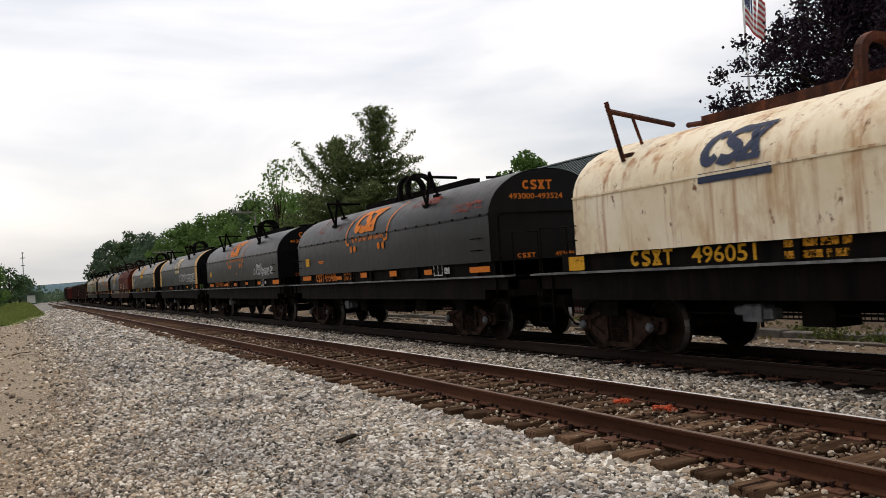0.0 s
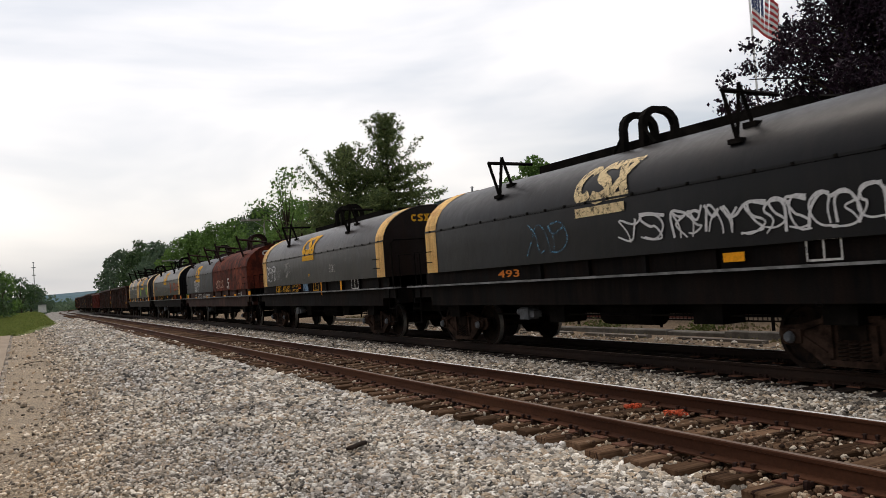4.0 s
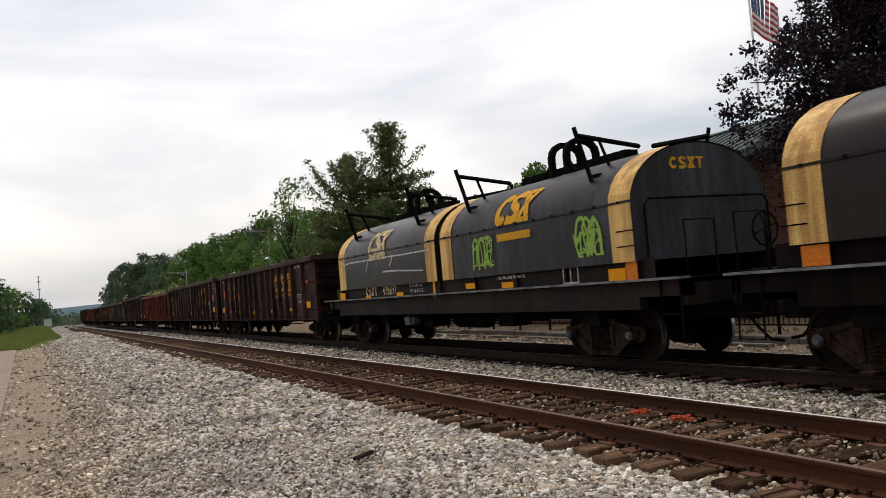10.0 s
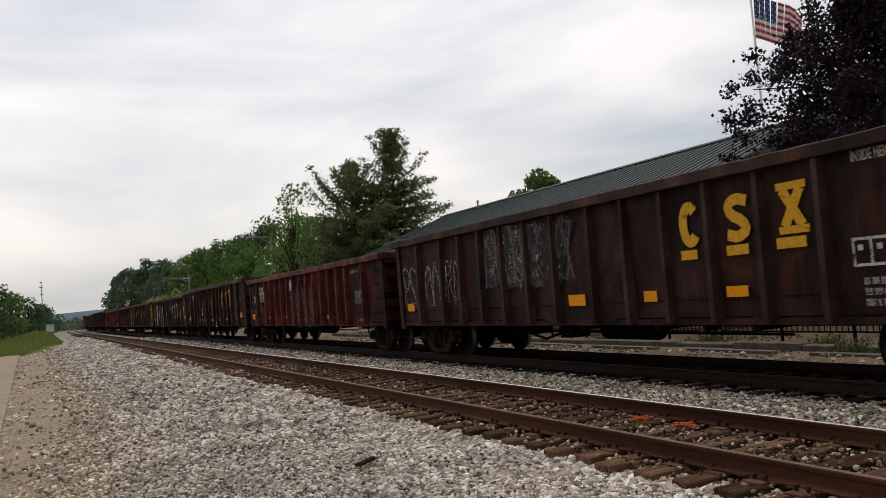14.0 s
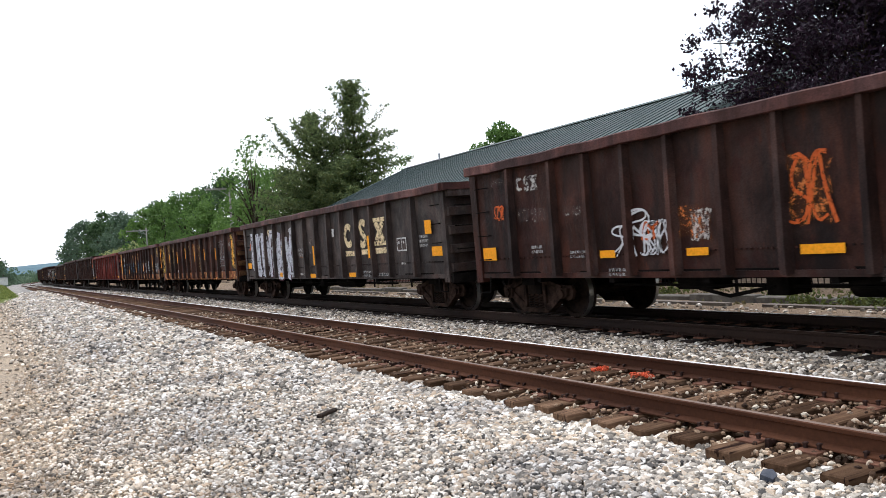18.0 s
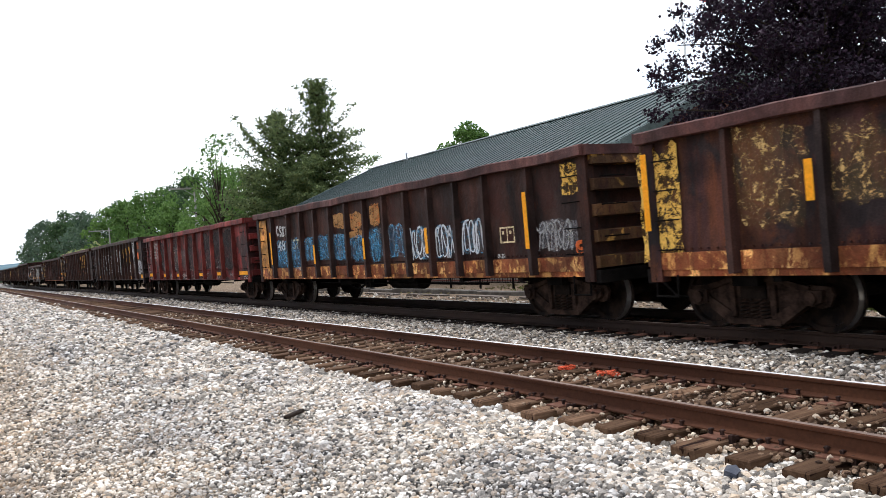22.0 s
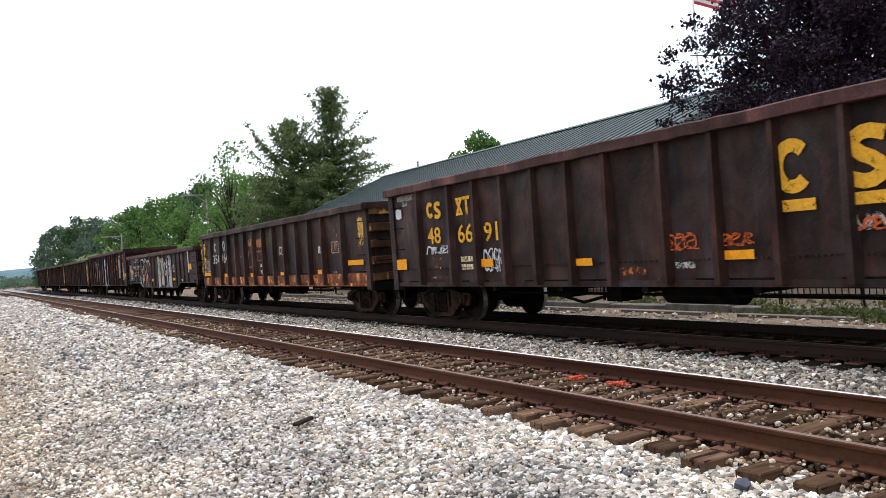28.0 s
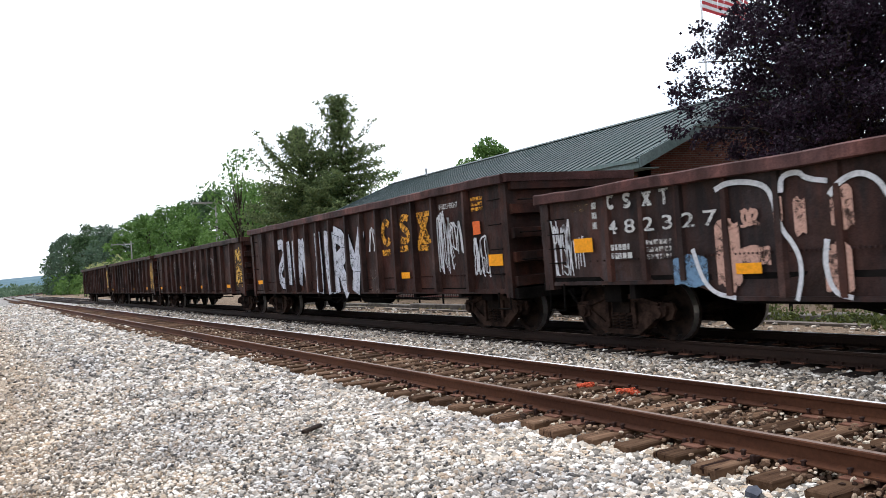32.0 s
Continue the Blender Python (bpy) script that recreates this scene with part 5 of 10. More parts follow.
def sill_box(root, s, z, w, h, mat):
    t = 0.1 * min(w, h)
    sh = rect(rect(Shape(), 0, w, 0, t), 0, w, h - t, h)
    for a in (0, w / 2 - t / 2, w - t):
        rect(sh, a, a + t, t, h - t)
    part("stencil_box", sh, mat, root, m=side_pose(-1.471, s, z))


def sill_scrawl(root, seed, s, z, w, h, mat, n, thick):
    part("spray_scrawl", rounded_tag(seed, w, h, n, thick), mat, root, "spray-painted scrawl", m=side_pose(-1.396, s, z))


def leaning_post(root, y, mat, side=-1):
    """A single post leaning outwards from the hood's shoulder, with a strutted bar towards the ridge."""
    s = Shape()
    s.tube([(side * 1.27, y, 3.16), (side * 1.55, y, 4.12)], 0.05, 4)
    s.tube([(side * 1.5, y, 3.97), (side * 0.15, y, 3.78)], 0.045, 4)
    s.tube([(side * 1.05, y, 3.94), (side * 0.86, y, 3.44)], 0.035, 4)
    s.box(side * 1.13 - 0.07, side * 1.13 + 0.07, y - 0.12, y + 0.12, 3.22, 3.29)
    part("stacking_post", s, mat, root)


def stacking_post(root, y, mat, side=-1):
    """A V-shaped post that stands on the hood's shoulder, with a bar towards the ridge."""
    s = Shape()
    bar = 3.86
    s.tube([(side * 1.50, y, bar), (side * 0.42, y, bar - 0.03)], 0.036, 4)
    for xa, za, xb, zb in ((1.48, bar, 1.27, 3.16), (1.27, 3.16, 1.16, bar + 0.12), (1.16, bar + 0.12, 0.96, 3.40)):
        s.tube([(side * xa, y, za), (side * xb, y, zb)], 0.038, 4)
    s.box(side * 1.27 - 0.07, side * 1.27 + 0.07, y - 0.12, y + 0.12, 3.12, 3.19)
    s.box(side * 0.96 - 0.07, side * 0.96 + 0.07, y - 0.12, y + 0.12, 3.35, 3.43)
    part("stacking_post", s, mat, root)


def lift_arches(root, y, mat, wide=0.85):
    """Two arched lifting plates over the ridge."""
    for dy in (-0.27, 0.27):
        s = Shape()
        outer = [(-0.42, 3.55), (-0.42, 4.0)] + [(0.42 * -math.cos(a), 4.0 + 0.34 * math.sin(a)) for a in (0.4, 0.8, 1.2, 1.571, 1.94, 2.34, 2.74)] + [(0.42, 4.0), (0.42, 3.55)]
        inner = [(0.30, 3.62), (0.30, 4.0)] + [(0.30 * math.cos(a), 4.0 + 0.22 * math.sin(a)) for a in (0.5, 1.0, 1.571, 2.14, 2.64)] + [(-0.30, 4.0), (-0.30, 3.62)]
        # the arch as a bent strip between the two outlines
        n = 9
        out_s = [outer[round(i * (len(outer) - 1) / n)] for i in range(n + 1)]
        in_s = [inner[::-1][round(i * (len(inner) - 1) / n)] for i in range(n + 1)]
        vs, fs = [], []
        for (ox, oz), (ix, iz) in zip(out_s, in_s):
            vs += [(oy, y + dy + w, z) for oy, w, z in ((ox, -0.06, oz), (ix, -0.06, iz), (ix, 0.06, iz), (ox, 0.06, oz))]
        for i in range(n):
            for j in range(4):
                k = (j + 1) % 4
                fs.append((i * 4 + j, i * 4 + k, i * 4 + 4 + k, i * 4 + 4 + j))
        s.add(vs, fs)
        for sx in (-1, 1):
            s.tube([(sx * 0.36, y + dy, 3.95), (sx * 0.36, y + dy * 2.1, 3.62)], 0.035, 4)
        part("lifting_arch", s, mat, root)


BOLT = Shape().box(-0.016, 0.012, -0.022, 0.022, -0.022, 0.022).mesh("bolt", M["steel_dark"])


def coil_car(label, u0, u1, hoods, base, trucks, seed=1, deck=None, lip=None, post=None, gear_mat=None, posts=None, lift=0.5, bolts=True):
    """A covered coil car. hoods: rows of (from, to, skin, band skin or None, end skin), from the front coupler."""
    mid, half = (u0 + u1) / 2, (u1 - u0) / 2
    root = thing("coil_car", label, "coil car", "cars of the freight train")
    L = half - 0.45
    dk = M["steel_dark"]
    for sx in (-1, 1):
        part("side_sill", Shape().box(*sorted((sx * 1.30, sx * 1.46)), -L + 1.1, L - 1.1, 0.92, 1.36), base, root)
        for sy in (-1, 1):
            part("side_sill_end", Shape().box(*sorted((sx * 1.30, sx * 1.46)), *sorted((sy * L, sy * (L - 1.1))), 1.12, 1.36), base, root)
        part("walkway", Shape().box(*sorted((sx * 1.36, sx * 1.60)), -L, L, 1.375, 1.41), lip or M["lip_steel"], root, "worn grey walkway grating edge")
        part("trough_side", lump_sheet(sx * 1.38, -L + 0.75, L - 0.75, 1.40, 1.74, seed, 0.006, 20, 2), deck or base, root)
        for k in range(9):
            y = -L + 1.4 + (2 * L - 2.8) * k / 8
            if sx < 0 and 1.6 < y < 6.4:
                continue
            part("rib", Shape().box(*sorted((sx * 1.38, sx * 1.45)), y - 0.05, y + 0.05, 1.41, 1.72), deck or base, root)
    for i, (a, b, skin, band, end) in enumerate(hoods):
        y0, y1 = -half + a, -half + b
        hd = part("hood", hood_mesh(y0, y1, seed + i), skin, root, smooth=True)
        for y, k in ((y0, 1), (y1, -1)):
            part("hood_end", hood_end(y + k * 0.03, 0.992), end, hd)
        part("seam", Shape().box(-1.52, -1.50, y0, y1, 2.655, 2.69).box(1.50, 1.52, y0, y1, 2.655, 2.69), skin, hd)
        nb = int((y1 - y0) / 0.62)
        for k in range(nb if bolts else 0):
            part("bolt", BOLT, None, hd, m=pose(-1.52, y0 + 0.3 + (y1 - y0 - 0.6) * k / max(nb - 1, 1), 2.675))
        if band:
            w = 0.58
            part("end_band", band_mesh(y0, y0 + w), band, hd, "faded yellow band round the hood's end")
            part("end_band", band_mesh(y1 - w, y1), band, hd, "faded yellow band round the hood's end")
        span = (y1 - y0)
        for k in posts or ((0.25, 0.75) if len(hoods) == 1 else (0.18, 0.83)):
            for side in (-1, 1):
                (post or stacking_post)(hd, y0 + span * k, gear_mat or dk, side)
        part("ridge_beam", Shape().box(-0.16, 0.16, y0 + span * 0.24, y0 + span * (0.26 + lift), 3.58, 3.80), gear_mat or dk, hd)
        lift_arches(hd, y0 + span * lift, gear_mat or dk)
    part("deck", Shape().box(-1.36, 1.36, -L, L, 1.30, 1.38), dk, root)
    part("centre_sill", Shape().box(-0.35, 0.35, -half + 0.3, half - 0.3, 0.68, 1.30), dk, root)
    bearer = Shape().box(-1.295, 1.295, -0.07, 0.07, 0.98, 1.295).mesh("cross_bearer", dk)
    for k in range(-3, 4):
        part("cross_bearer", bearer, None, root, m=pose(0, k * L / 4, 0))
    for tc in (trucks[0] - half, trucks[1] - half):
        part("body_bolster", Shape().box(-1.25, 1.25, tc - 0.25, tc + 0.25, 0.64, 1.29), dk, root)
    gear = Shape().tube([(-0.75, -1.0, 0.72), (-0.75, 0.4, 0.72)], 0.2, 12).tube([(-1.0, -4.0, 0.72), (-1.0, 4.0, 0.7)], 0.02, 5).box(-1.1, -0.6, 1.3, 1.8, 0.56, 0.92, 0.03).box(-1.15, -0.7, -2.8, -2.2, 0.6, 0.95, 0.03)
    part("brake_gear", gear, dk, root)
    for sy in (-1, 1):
        y = sy * L
        part("end_sill", Shape().box(-1.46, 1.46, *sorted((y, y - sy * 0.16)), 0.98, 1.38), base, root)
        part("end_rail", Shape().tube([(-1.35, y - sy * 0.05, 1.36), (-1.35, y - sy * 0.05, 2.25), (-0.75, y - sy * 0.05, 2.25), (-0.75, y - sy * 0.05, 1.36)], 0.018, 5), dk, root)
        part("step", Shape().tube([(-1.48, y - sy * 0.55, 1.36), (-1.5, y - sy * 0.55, 0.5), (-1.5, y - sy * 0.1, 0.5), (-1.48, y - sy * 0.1, 1.36)], 0.02, 5).tube([(-1.5, y - sy * 0.55, 0.85), (-1.5, y - sy * 0.1, 0.85)], 0.018, 5), dk, root)
        for z in (1.95, 2.2):
            part("grab_iron", Shape().tube([(-1.5, y - sy * 1.05, z), (-1.57, y - sy * 1.05, z), (-1.57, y - sy * 1.4, z), (-1.5, y - sy * 1.4, z)], 0.011, 5), dk, root)
    wheel = Shape()
    wheel.tube([(0.55 + 0.28 * math.cos(a), -L + 0.28, 2.05 + 0.28 * math.sin(a)) for a in [i * 0.5236 for i in range(13)]], 0.02, 5)
    for a in (0.3, 1.87, 3.44, 5.0):
        wheel.tube([(0.55, -L + 0.28, 2.05), (0.55 + 0.28 * math.cos(a), -L + 0.28, 2.05 + 0.28 * math.sin(a))], 0.014, 4)
    wheel.tube([(0.55, -L + 0.28, 1.36), (0.55, -L + 0.28, 2.05)], 0.03, 5)
    part("brake_wheel", wheel, dk, root)
    add_trucks(root, (trucks[0] - half, trucks[1] - half), True)
    part("brake_valve", Shape().box(-1.28, -1.02, 2.3, 2.62, 0.62, 0.86, 0.03).box(-1.24, -1.06, 2.14, 2.32, 0.66, 0.8, 0.02).tube([(-1.16, 2.6, 0.76), (-1.16, 2.82, 0.76)], 0.07, 8), M["bearing"], root, "dusty grey brake valve")
    add_couplers(root, half - 0.45)
    CARS.append((root, mid))
    return root, half


def sill_plate(root, mat, y, z, w, h, label=""):
    part("placard", rect(Shape(), 0, w, 0, h), mat, root, label, m=side_pose(-1.47, y, z))


COAL = weathered("black_hood_paint", (0.0035, 0.0036, 0.0048), (0.008, 0.006, 0.006), 0.1, rough=0.42, dark=0.7, spec=0.15, dent=0.12)
BROWNBLACK = weathered("brown_black_hood_paint", (0.013, 0.0105, 0.0105), (0.022, 0.013, 0.010), 0.14, rough=0.38, dark=0.75, spec=0.15, dent=0.12)
GREYBLUE = weathered("grey_blue_hood_paint", (0.036, 0.039, 0.046), (0.03, 0.021, 0.018), 0.2, rough=0.5, dark=0.8, blot=(0.035, 0.018, 0.014), much=0.36, fleck=5.0, dent=0.22)
OXIDE = weathered("red_oxide_hood_paint", (0.125, 0.025, 0.013), (0.028, 0.010, 0.008), 0.25, streak=False, rough=0.75, dark=0.85, spec=0.05, blot=(0.040, 0.012, 0.008), much=0.46, fleck=2.2, dent=0.22)
CREAMSKIN = rusting_cream()
BANDPAINT = weathered("band_paint", (0.80, 0.48, 0.16), (0.3, 0.13, 0.05), 0.2, rough=0.6, dark=0.88, dent=0.12)
BASEBLACK = weathered("black_underframe", (0.004, 0.0036, 0.0035), (0.014, 0.008, 0.006), 0.25, rough=0.8, spec=0.05, dent=0.22)
BASERED = weathered("red_oxide_underframe", (0.036, 0.0125, 0.009), (0.020, 0.010, 0.008), 0.45, rough=0.75, dent=0.22)
BASEGREY = weathered("grey_underframe", (0.014, 0.012, 0.011), (0.028, 0.014, 0.010), 0.35, rough=0.7, dent=0.22)

RUSTY_GEAR = weathered("rusty_lifting_gear", (0.013, 0.0075, 0.0065), (0.03, 0.013, 0.009), 0.5, rough=0.8)
RED_GEAR = weathered("red_rusted_lifting_gear", (0.05, 0.022, 0.016), (0.14, 0.045, 0.022), 0.5, rough=0.8)

GAPS = (-2.0, 13.75, 29.5, 45.3, 61.1, 77.1, 95.5, 111.1, 128.9)      # couplers of the coil cars along the train


def rounded_tag(seed, w, h, n=4, thick=0.045):
    """A line of linked spray-can loops that spell nothing."""
    g = random.Random(seed)
    s = Shape()
    for k in range(n):
        flip = g.random() < 0.5
        for j in range(2):
            pts = [((k - 0.2 + 1.4 * (1 - a if flip else a) + g.uniform(-0.3, 0.3)) * w / n, (b + g.uniform(-0.2, 0.2)) * h * g.uniform(0.7, 1.0)) for a, b in LETTERS[g.randrange(6)]]
            ribbon(s, rounded(pts), thick * g.uniform(0.5, 1.1), thick * 0.4)
    return s


def coil_fleet():
    G = GAPS
    one, two = (1.15, 14.25), (3.05, 13.48)
    # faded cream hood
    c, h = coil_car("coil car under a rust-streaked cream steel hood", G[0], G[1], [(1.15, 13.95, CREAMSKIN, None, CREAMSKIN)], BASEBLACK, two, 3, post=leaning_post, gear_mat=RED_GEAR, posts=(0.09, 0.50, 0.91), lift=0.60, bolts=False)
    emblem_on_hood(c, 3.1, 1.08, 1.36, 0.6, NAVY)
    hood_bar(c, 3.05, 0.86, 1.3, 0.14, NAVY)
    sill_marks(c, ("arc", "zig", "hour", "tee"), 4.75, 1.45, 1.0, 0.24, YELLOW)
    sill_words(c, "496051", 3.4, 1.45, 1.2, 0.24, YELLOW)
    sill_print(c, 5, 1.75, 1.45, 1.0, 0.24, YELLOW_WORN, 2)
    sill_plate(c, YELLOW, 6.35, 1.43, 0.45, 0.24)
    # two black hoods with orange emblems
    c, h = coil_car("coil car under a plain black steel hood with orange markings", G[1], G[2], [(*one, COAL, None, COAL)], BASEBLACK, two, 5)
    end_marks(c, h, 1.15, ORANGE, "493000-493524", "493486")
    emblem_on_hood(c, 1.12, 1.08, 1.9, 0.84, ORANGE)
    brackets(c, 1.6, -1.45, ORANGE)
    on_hood(c, "emblem_dot", ring(Shape(), 0, 0, 0.05, 0.05, 0.1, 10), ORANGE, 1.23, 0.65)
    on_hood(c, "emblem_dot", ring(Shape(), 0, 0, 0.05, 0.05, 0.1, 10), ORANGE, 0.93, 0.65)
    on_hood(c, "emblem_dot", ring(Shape(), 0, 0, 0.05, 0.05, 0.1, 10), ORANGE, -0.85, 0.65)
    on_hood(c, "emblem_dot", ring(Shape(), 0, 0, 0.05, 0.05, 0.1, 10), ORANGE, -1.15, 0.65)
    hood_words(c, "How tomorrow moves", 1.2, 0.84, 2.4, 0.22, ORANGE)
    sill_plate(c, ORANGE, 6.09, 1.53, 0.88, 0.14)
    sill_plate(c, ORANGE, 0.71, 1.52, 0.46, 0.14)
    sill_plate(c, ORANGE, -1.38, 1.51, 0.45, 0.14)
    sill_plate(c, ORANGE, -3.48, 1.5, 0.42, 0.12)
    sill_plate(c, ORANGE, -5.74, 1.49, 0.87, 0.12)
    sill_box(c, -4.0, 1.46, 0.45, 0.29, WHITE)
    sill_plate(c, WHITE, -4.55, 1.5, 0.25, 0.14)
    sill_words(c, "493486", 4.05, 1.46, 1.15, 0.27, ORANGE)
    sill_marks(c, ('arc', 'zig', 'hour', 'tee'), 4.89, 1.46, 0.81, 0.25, ORANGE)
    sill_words(c, "LD LMT 221500", 2.25, 1.62, 0.82, 0.1, ORANGE)
    sill_words(c, "LT WT  64300", 2.27, 1.47, 0.84, 0.11, ORANGE)
    sill_plate(c, ORANGE, 2.72, 1.5, 0.43, 0.1)
    hood_bar(c, 5.54, 0.29, 0.39, 0.25, YELLOW)
    hood_bar(c, 4.23, 0.38, 0.58, 0.04, ORANGE)
    hood_bar(c, 4.13, 0.33, 0.34, 0.03, ORANGE)
    hood_scrawl(c, 801, 4.45, 1.3, 0.68, 0.68, RED_FLAKE, 1, 0.1)
    hood_scrawl(c, 802, 2.46, 1.27, 0.19, 0.12, RED_FLAKE, 1, 0.06)
    hood_scrawl(c, 803, -2.57, 1.52, 1.47, 0.24, RED_FLAKE, 2, 0.1)
    hood_scrawl(c, 804, -5.02, 1.12, 1.33, 0.19, RED_FLAKE, 3, 0.06)
    c, h = coil_car("coil car under a black hood with orange markings and white scrawl", G[2], G[3], [(*one, COAL, None, COAL)], BASEBLACK, two, 6)
    end_marks(c, h, 1.15, ORANGE, "493000-493524", "493517")
    emblem_on_hood(c, 1.12, 1.08, 1.9, 0.84, ORANGE)
    brackets(c, 1.6, -1.45, ORANGE)
    on_hood(c, "emblem_dot", ring(Shape(), 0, 0, 0.05, 0.05, 0.1, 10), ORANGE, 1.23, 0.65)
    on_hood(c, "emblem_dot", ring(Shape(), 0, 0, 0.05, 0.05, 0.1, 10), ORANGE, 0.93, 0.65)
    on_hood(c, "emblem_dot", ring(Shape(), 0, 0, 0.05, 0.05, 0.1, 10), ORANGE, -0.85, 0.65)
    on_hood(c, "emblem_dot", ring(Shape(), 0, 0, 0.05, 0.05, 0.1, 10), ORANGE, -1.15, 0.65)
    hood_words(c, "How tomorrow moves", 1.2, 0.84, 2.4, 0.22, ORANGE)
    sill_plate(c, ORANGE, -3.55, 1.49, 0.47, 0.12)
    sill_plate(c, ORANGE, -1.52, 1.5, 0.43, 0.12)
    sill_plate(c, ORANGE, 0.58, 1.49, 0.45, 0.13)
    sill_plate(c, ORANGE, 2.3, 1.5, 0.48, 0.12)
    sill_plate(c, ORANGE, 5.84, 1.5, 0.77, 0.13)
    sill_plate(c, ORANGE, -5.82, 1.47, 0.86, 0.16)
    sill_box(c, -4.1, 1.44, 0.43, 0.33, WHITE)
    sill_plate(c, WHITE, -4.64, 1.5, 0.24, 0.11)
    hood_scrawl(c, 805, -3.64, 0.17, 0.89, 0.45, WHITE_FULL, 3, 0.06)
    hood_scrawl(c, 806, -4.48, 0.14, 1.1, 0.29, WHITE_FULL, 6, 0.04)
    hood_scrawl(c, 807, -5.71, 0.17, 0.44, 0.29, WHITE_FULL, 2, 0.05)
    hood_scrawl(c, 808, -3.23, 0.2, 0.23, 0.24, WHITE_FULL, 1, 0.03)
    sill_words(c, "493517", 4.04, 1.48, 1.04, 0.25, ORANGE)
    sill_marks(c, ('arc', 'zig', 'hour', 'tee'), 4.89, 1.48, 0.8, 0.23, ORANGE)
    sill_plate(c, ORANGE, 2.71, 1.49, 0.43, 0.09)
    sill_words(c, "LD LMT 221600", 2.26, 1.6, 0.83, 0.13, ORANGE)
    sill_words(c, "LT WT  64400", 2.27, 1.45, 0.83, 0.12, ORANGE)
    hood_bar(c, 5.52, 0.28, 0.38, 0.23, YELLOW)
    hood_scrawl(c, 809, 5.11, 0.39, 0.55, 0.53, THIN_WHITE, 1, 0.03)
    hood_scrawl(c, 810, 6.09, 0.31, 0.4, 0.49, THIN_WHITE, 2, 0.02)
    on_hood(c, "emblem", mark_shape("down", 0.17, 0.11), ORANGE, -0.12, 0.24)
    # black hood with pale yellow bands
    c, h = coil_car("coil car under a black hood with yellow end bands", G[3], G[4], [(*one, COAL, BANDPAINT, COAL)], BASEBLACK, two, 8)
    end_marks(c, h, 1.15, CREAM)
    emblem_on_hood(c, 0.23, 0.94, 1.85, 0.76, CREAM)
    hood_bar(c, 0.12, 0.73, 1.35, 0.16, CREAM)
    hood_scrawl(c, 811, -1.11, 0.2, 0.99, 0.43, WHITE_FULL, 2, 0.05)
    hood_scrawl(c, 812, -2.26, 0.2, 1.38, 0.44, WHITE_FULL, 4, 0.05)
    hood_scrawl(c, 813, -3.72, 0.14, 2.44, 0.46, WHITE_FULL, 7, 0.045)
    hood_scrawl(c, 814, 1.71, 0.17, 1.26, 0.58, BLUE_SPRAY, 2, 0.045)
    sill_plate(c, REFLECT, -3.23, 1.5, 0.39, 0.13)
    sill_box(c, -4.62, 1.44, 0.53, 0.29, WHITE)
    sill_plate(c, ORANGE, -6.05, 1.46, 0.46, 0.2)
    sill_words(c, "493", 3.17, 1.48, 0.85, 0.15, ORANGE)
    # brown-black hood with yellow bands
    c, h = coil_car("coil car under a brown-black hood with yellow end bands", G[4], G[5], [(*one, BROWNBLACK, BANDPAINT, BROWNBLACK)], BASEBLACK, (3.05, 13.7), 9, deck=BASEBLACK)
    end_marks(c, h, 1.15, YELLOW)
    emblem_on_hood(c, 0.78, 0.99, 1.7, 0.71, YELLOW)
    hood_bar(c, 0.65, 0.78, 1.31, 0.17, YELLOW)
    hood_scrawl(c, 815, 5.6, 0.17, 1.38, 0.59, WHITE_FULL, 3, 0.045)
    hood_scrawl(c, 816, 4.22, 0.19, 0.77, 0.41, THIN_WHITE, 3, 0.03)
    hood_scrawl(c, 817, 2.87, 0.27, 0.65, 0.54, THIN_WHITE, 2, 0.04)
    hood_scrawl(c, 818, -2.23, 0.29, 0.6, 0.24, WHITE_WORN, 4, 0.03)
    on_hood(c, "emblem", mark_shape("down", 0.2, 0.11), YELLOW, 0.07, 0.21)
    sill_box(c, -0.28, 1.44, 0.56, 0.29, YELLOW)
    sill_plate(c, BLUE_FILL, 0.91, 1.44, 0.61, 0.29)
    sill_plate(c, REFLECT, -1.09, 1.28, 0.1, 0.45)
    sill_plate(c, REFLECT, -3.04, 1.4, 0.14, 0.37)
    sill_box(c, -4.07, 1.42, 0.58, 0.34, WHITE)
    sill_words(c, "495191", 3.8, 1.44, 0.97, 0.25, YELLOW)
    sill_marks(c, ('arc', 'zig', 'hour', 'tee'), 4.76, 1.45, 0.78, 0.24, YELLOW)
    sill_words(c, "LD LMT 223100", 2.47, 1.6, 0.8, 0.11, YELLOW)
    sill_words(c, "LT WT  82900", 2.49, 1.44, 0.82, 0.1, YELLOW)
    sill_box(c, 1.49, 1.54, 0.28, 0.15, ORANGE)
    hood_scrawl(c, 819, 3.08, 0.25, 0.68, 0.57, THIN_WHITE, 2, 0.025)
    # two hoods, red oxide and grey, on one red-brown frame
    c, h = coil_car("coil car with a flaking red hood and a grey hood", G[5], G[6], [(1.15, 8.85, OXIDE, None, OXIDE), (9.0, 17.0, GREYBLUE, None, GREYBLUE)], BASERED, (3.2, 15.95), 11, deck=BASERED, post=leaning_post, gear_mat=RUSTY_GEAR)
    s = mark_shape("arc", 0.36, 0.26)
    part("emblem", Shape().add([(-0.75 + p[0], -h + 1.148, 3.1 + p[1]) for p in s.v], s.f), WHITE, c)
    part("placard", Shape().add([(-0.7 + a, -h + 1.148, 2.66 + b) for a, b in ((0, 0), (0.4, 0), (0.4, 0.26), (0, 0.26))], [(0, 1, 2, 3)]), WHITE_WORN, c)
    on_hood(c, "emblem", mark_shape("arc", 0.5, 0.27), WHITE, -3.98, 0.31)
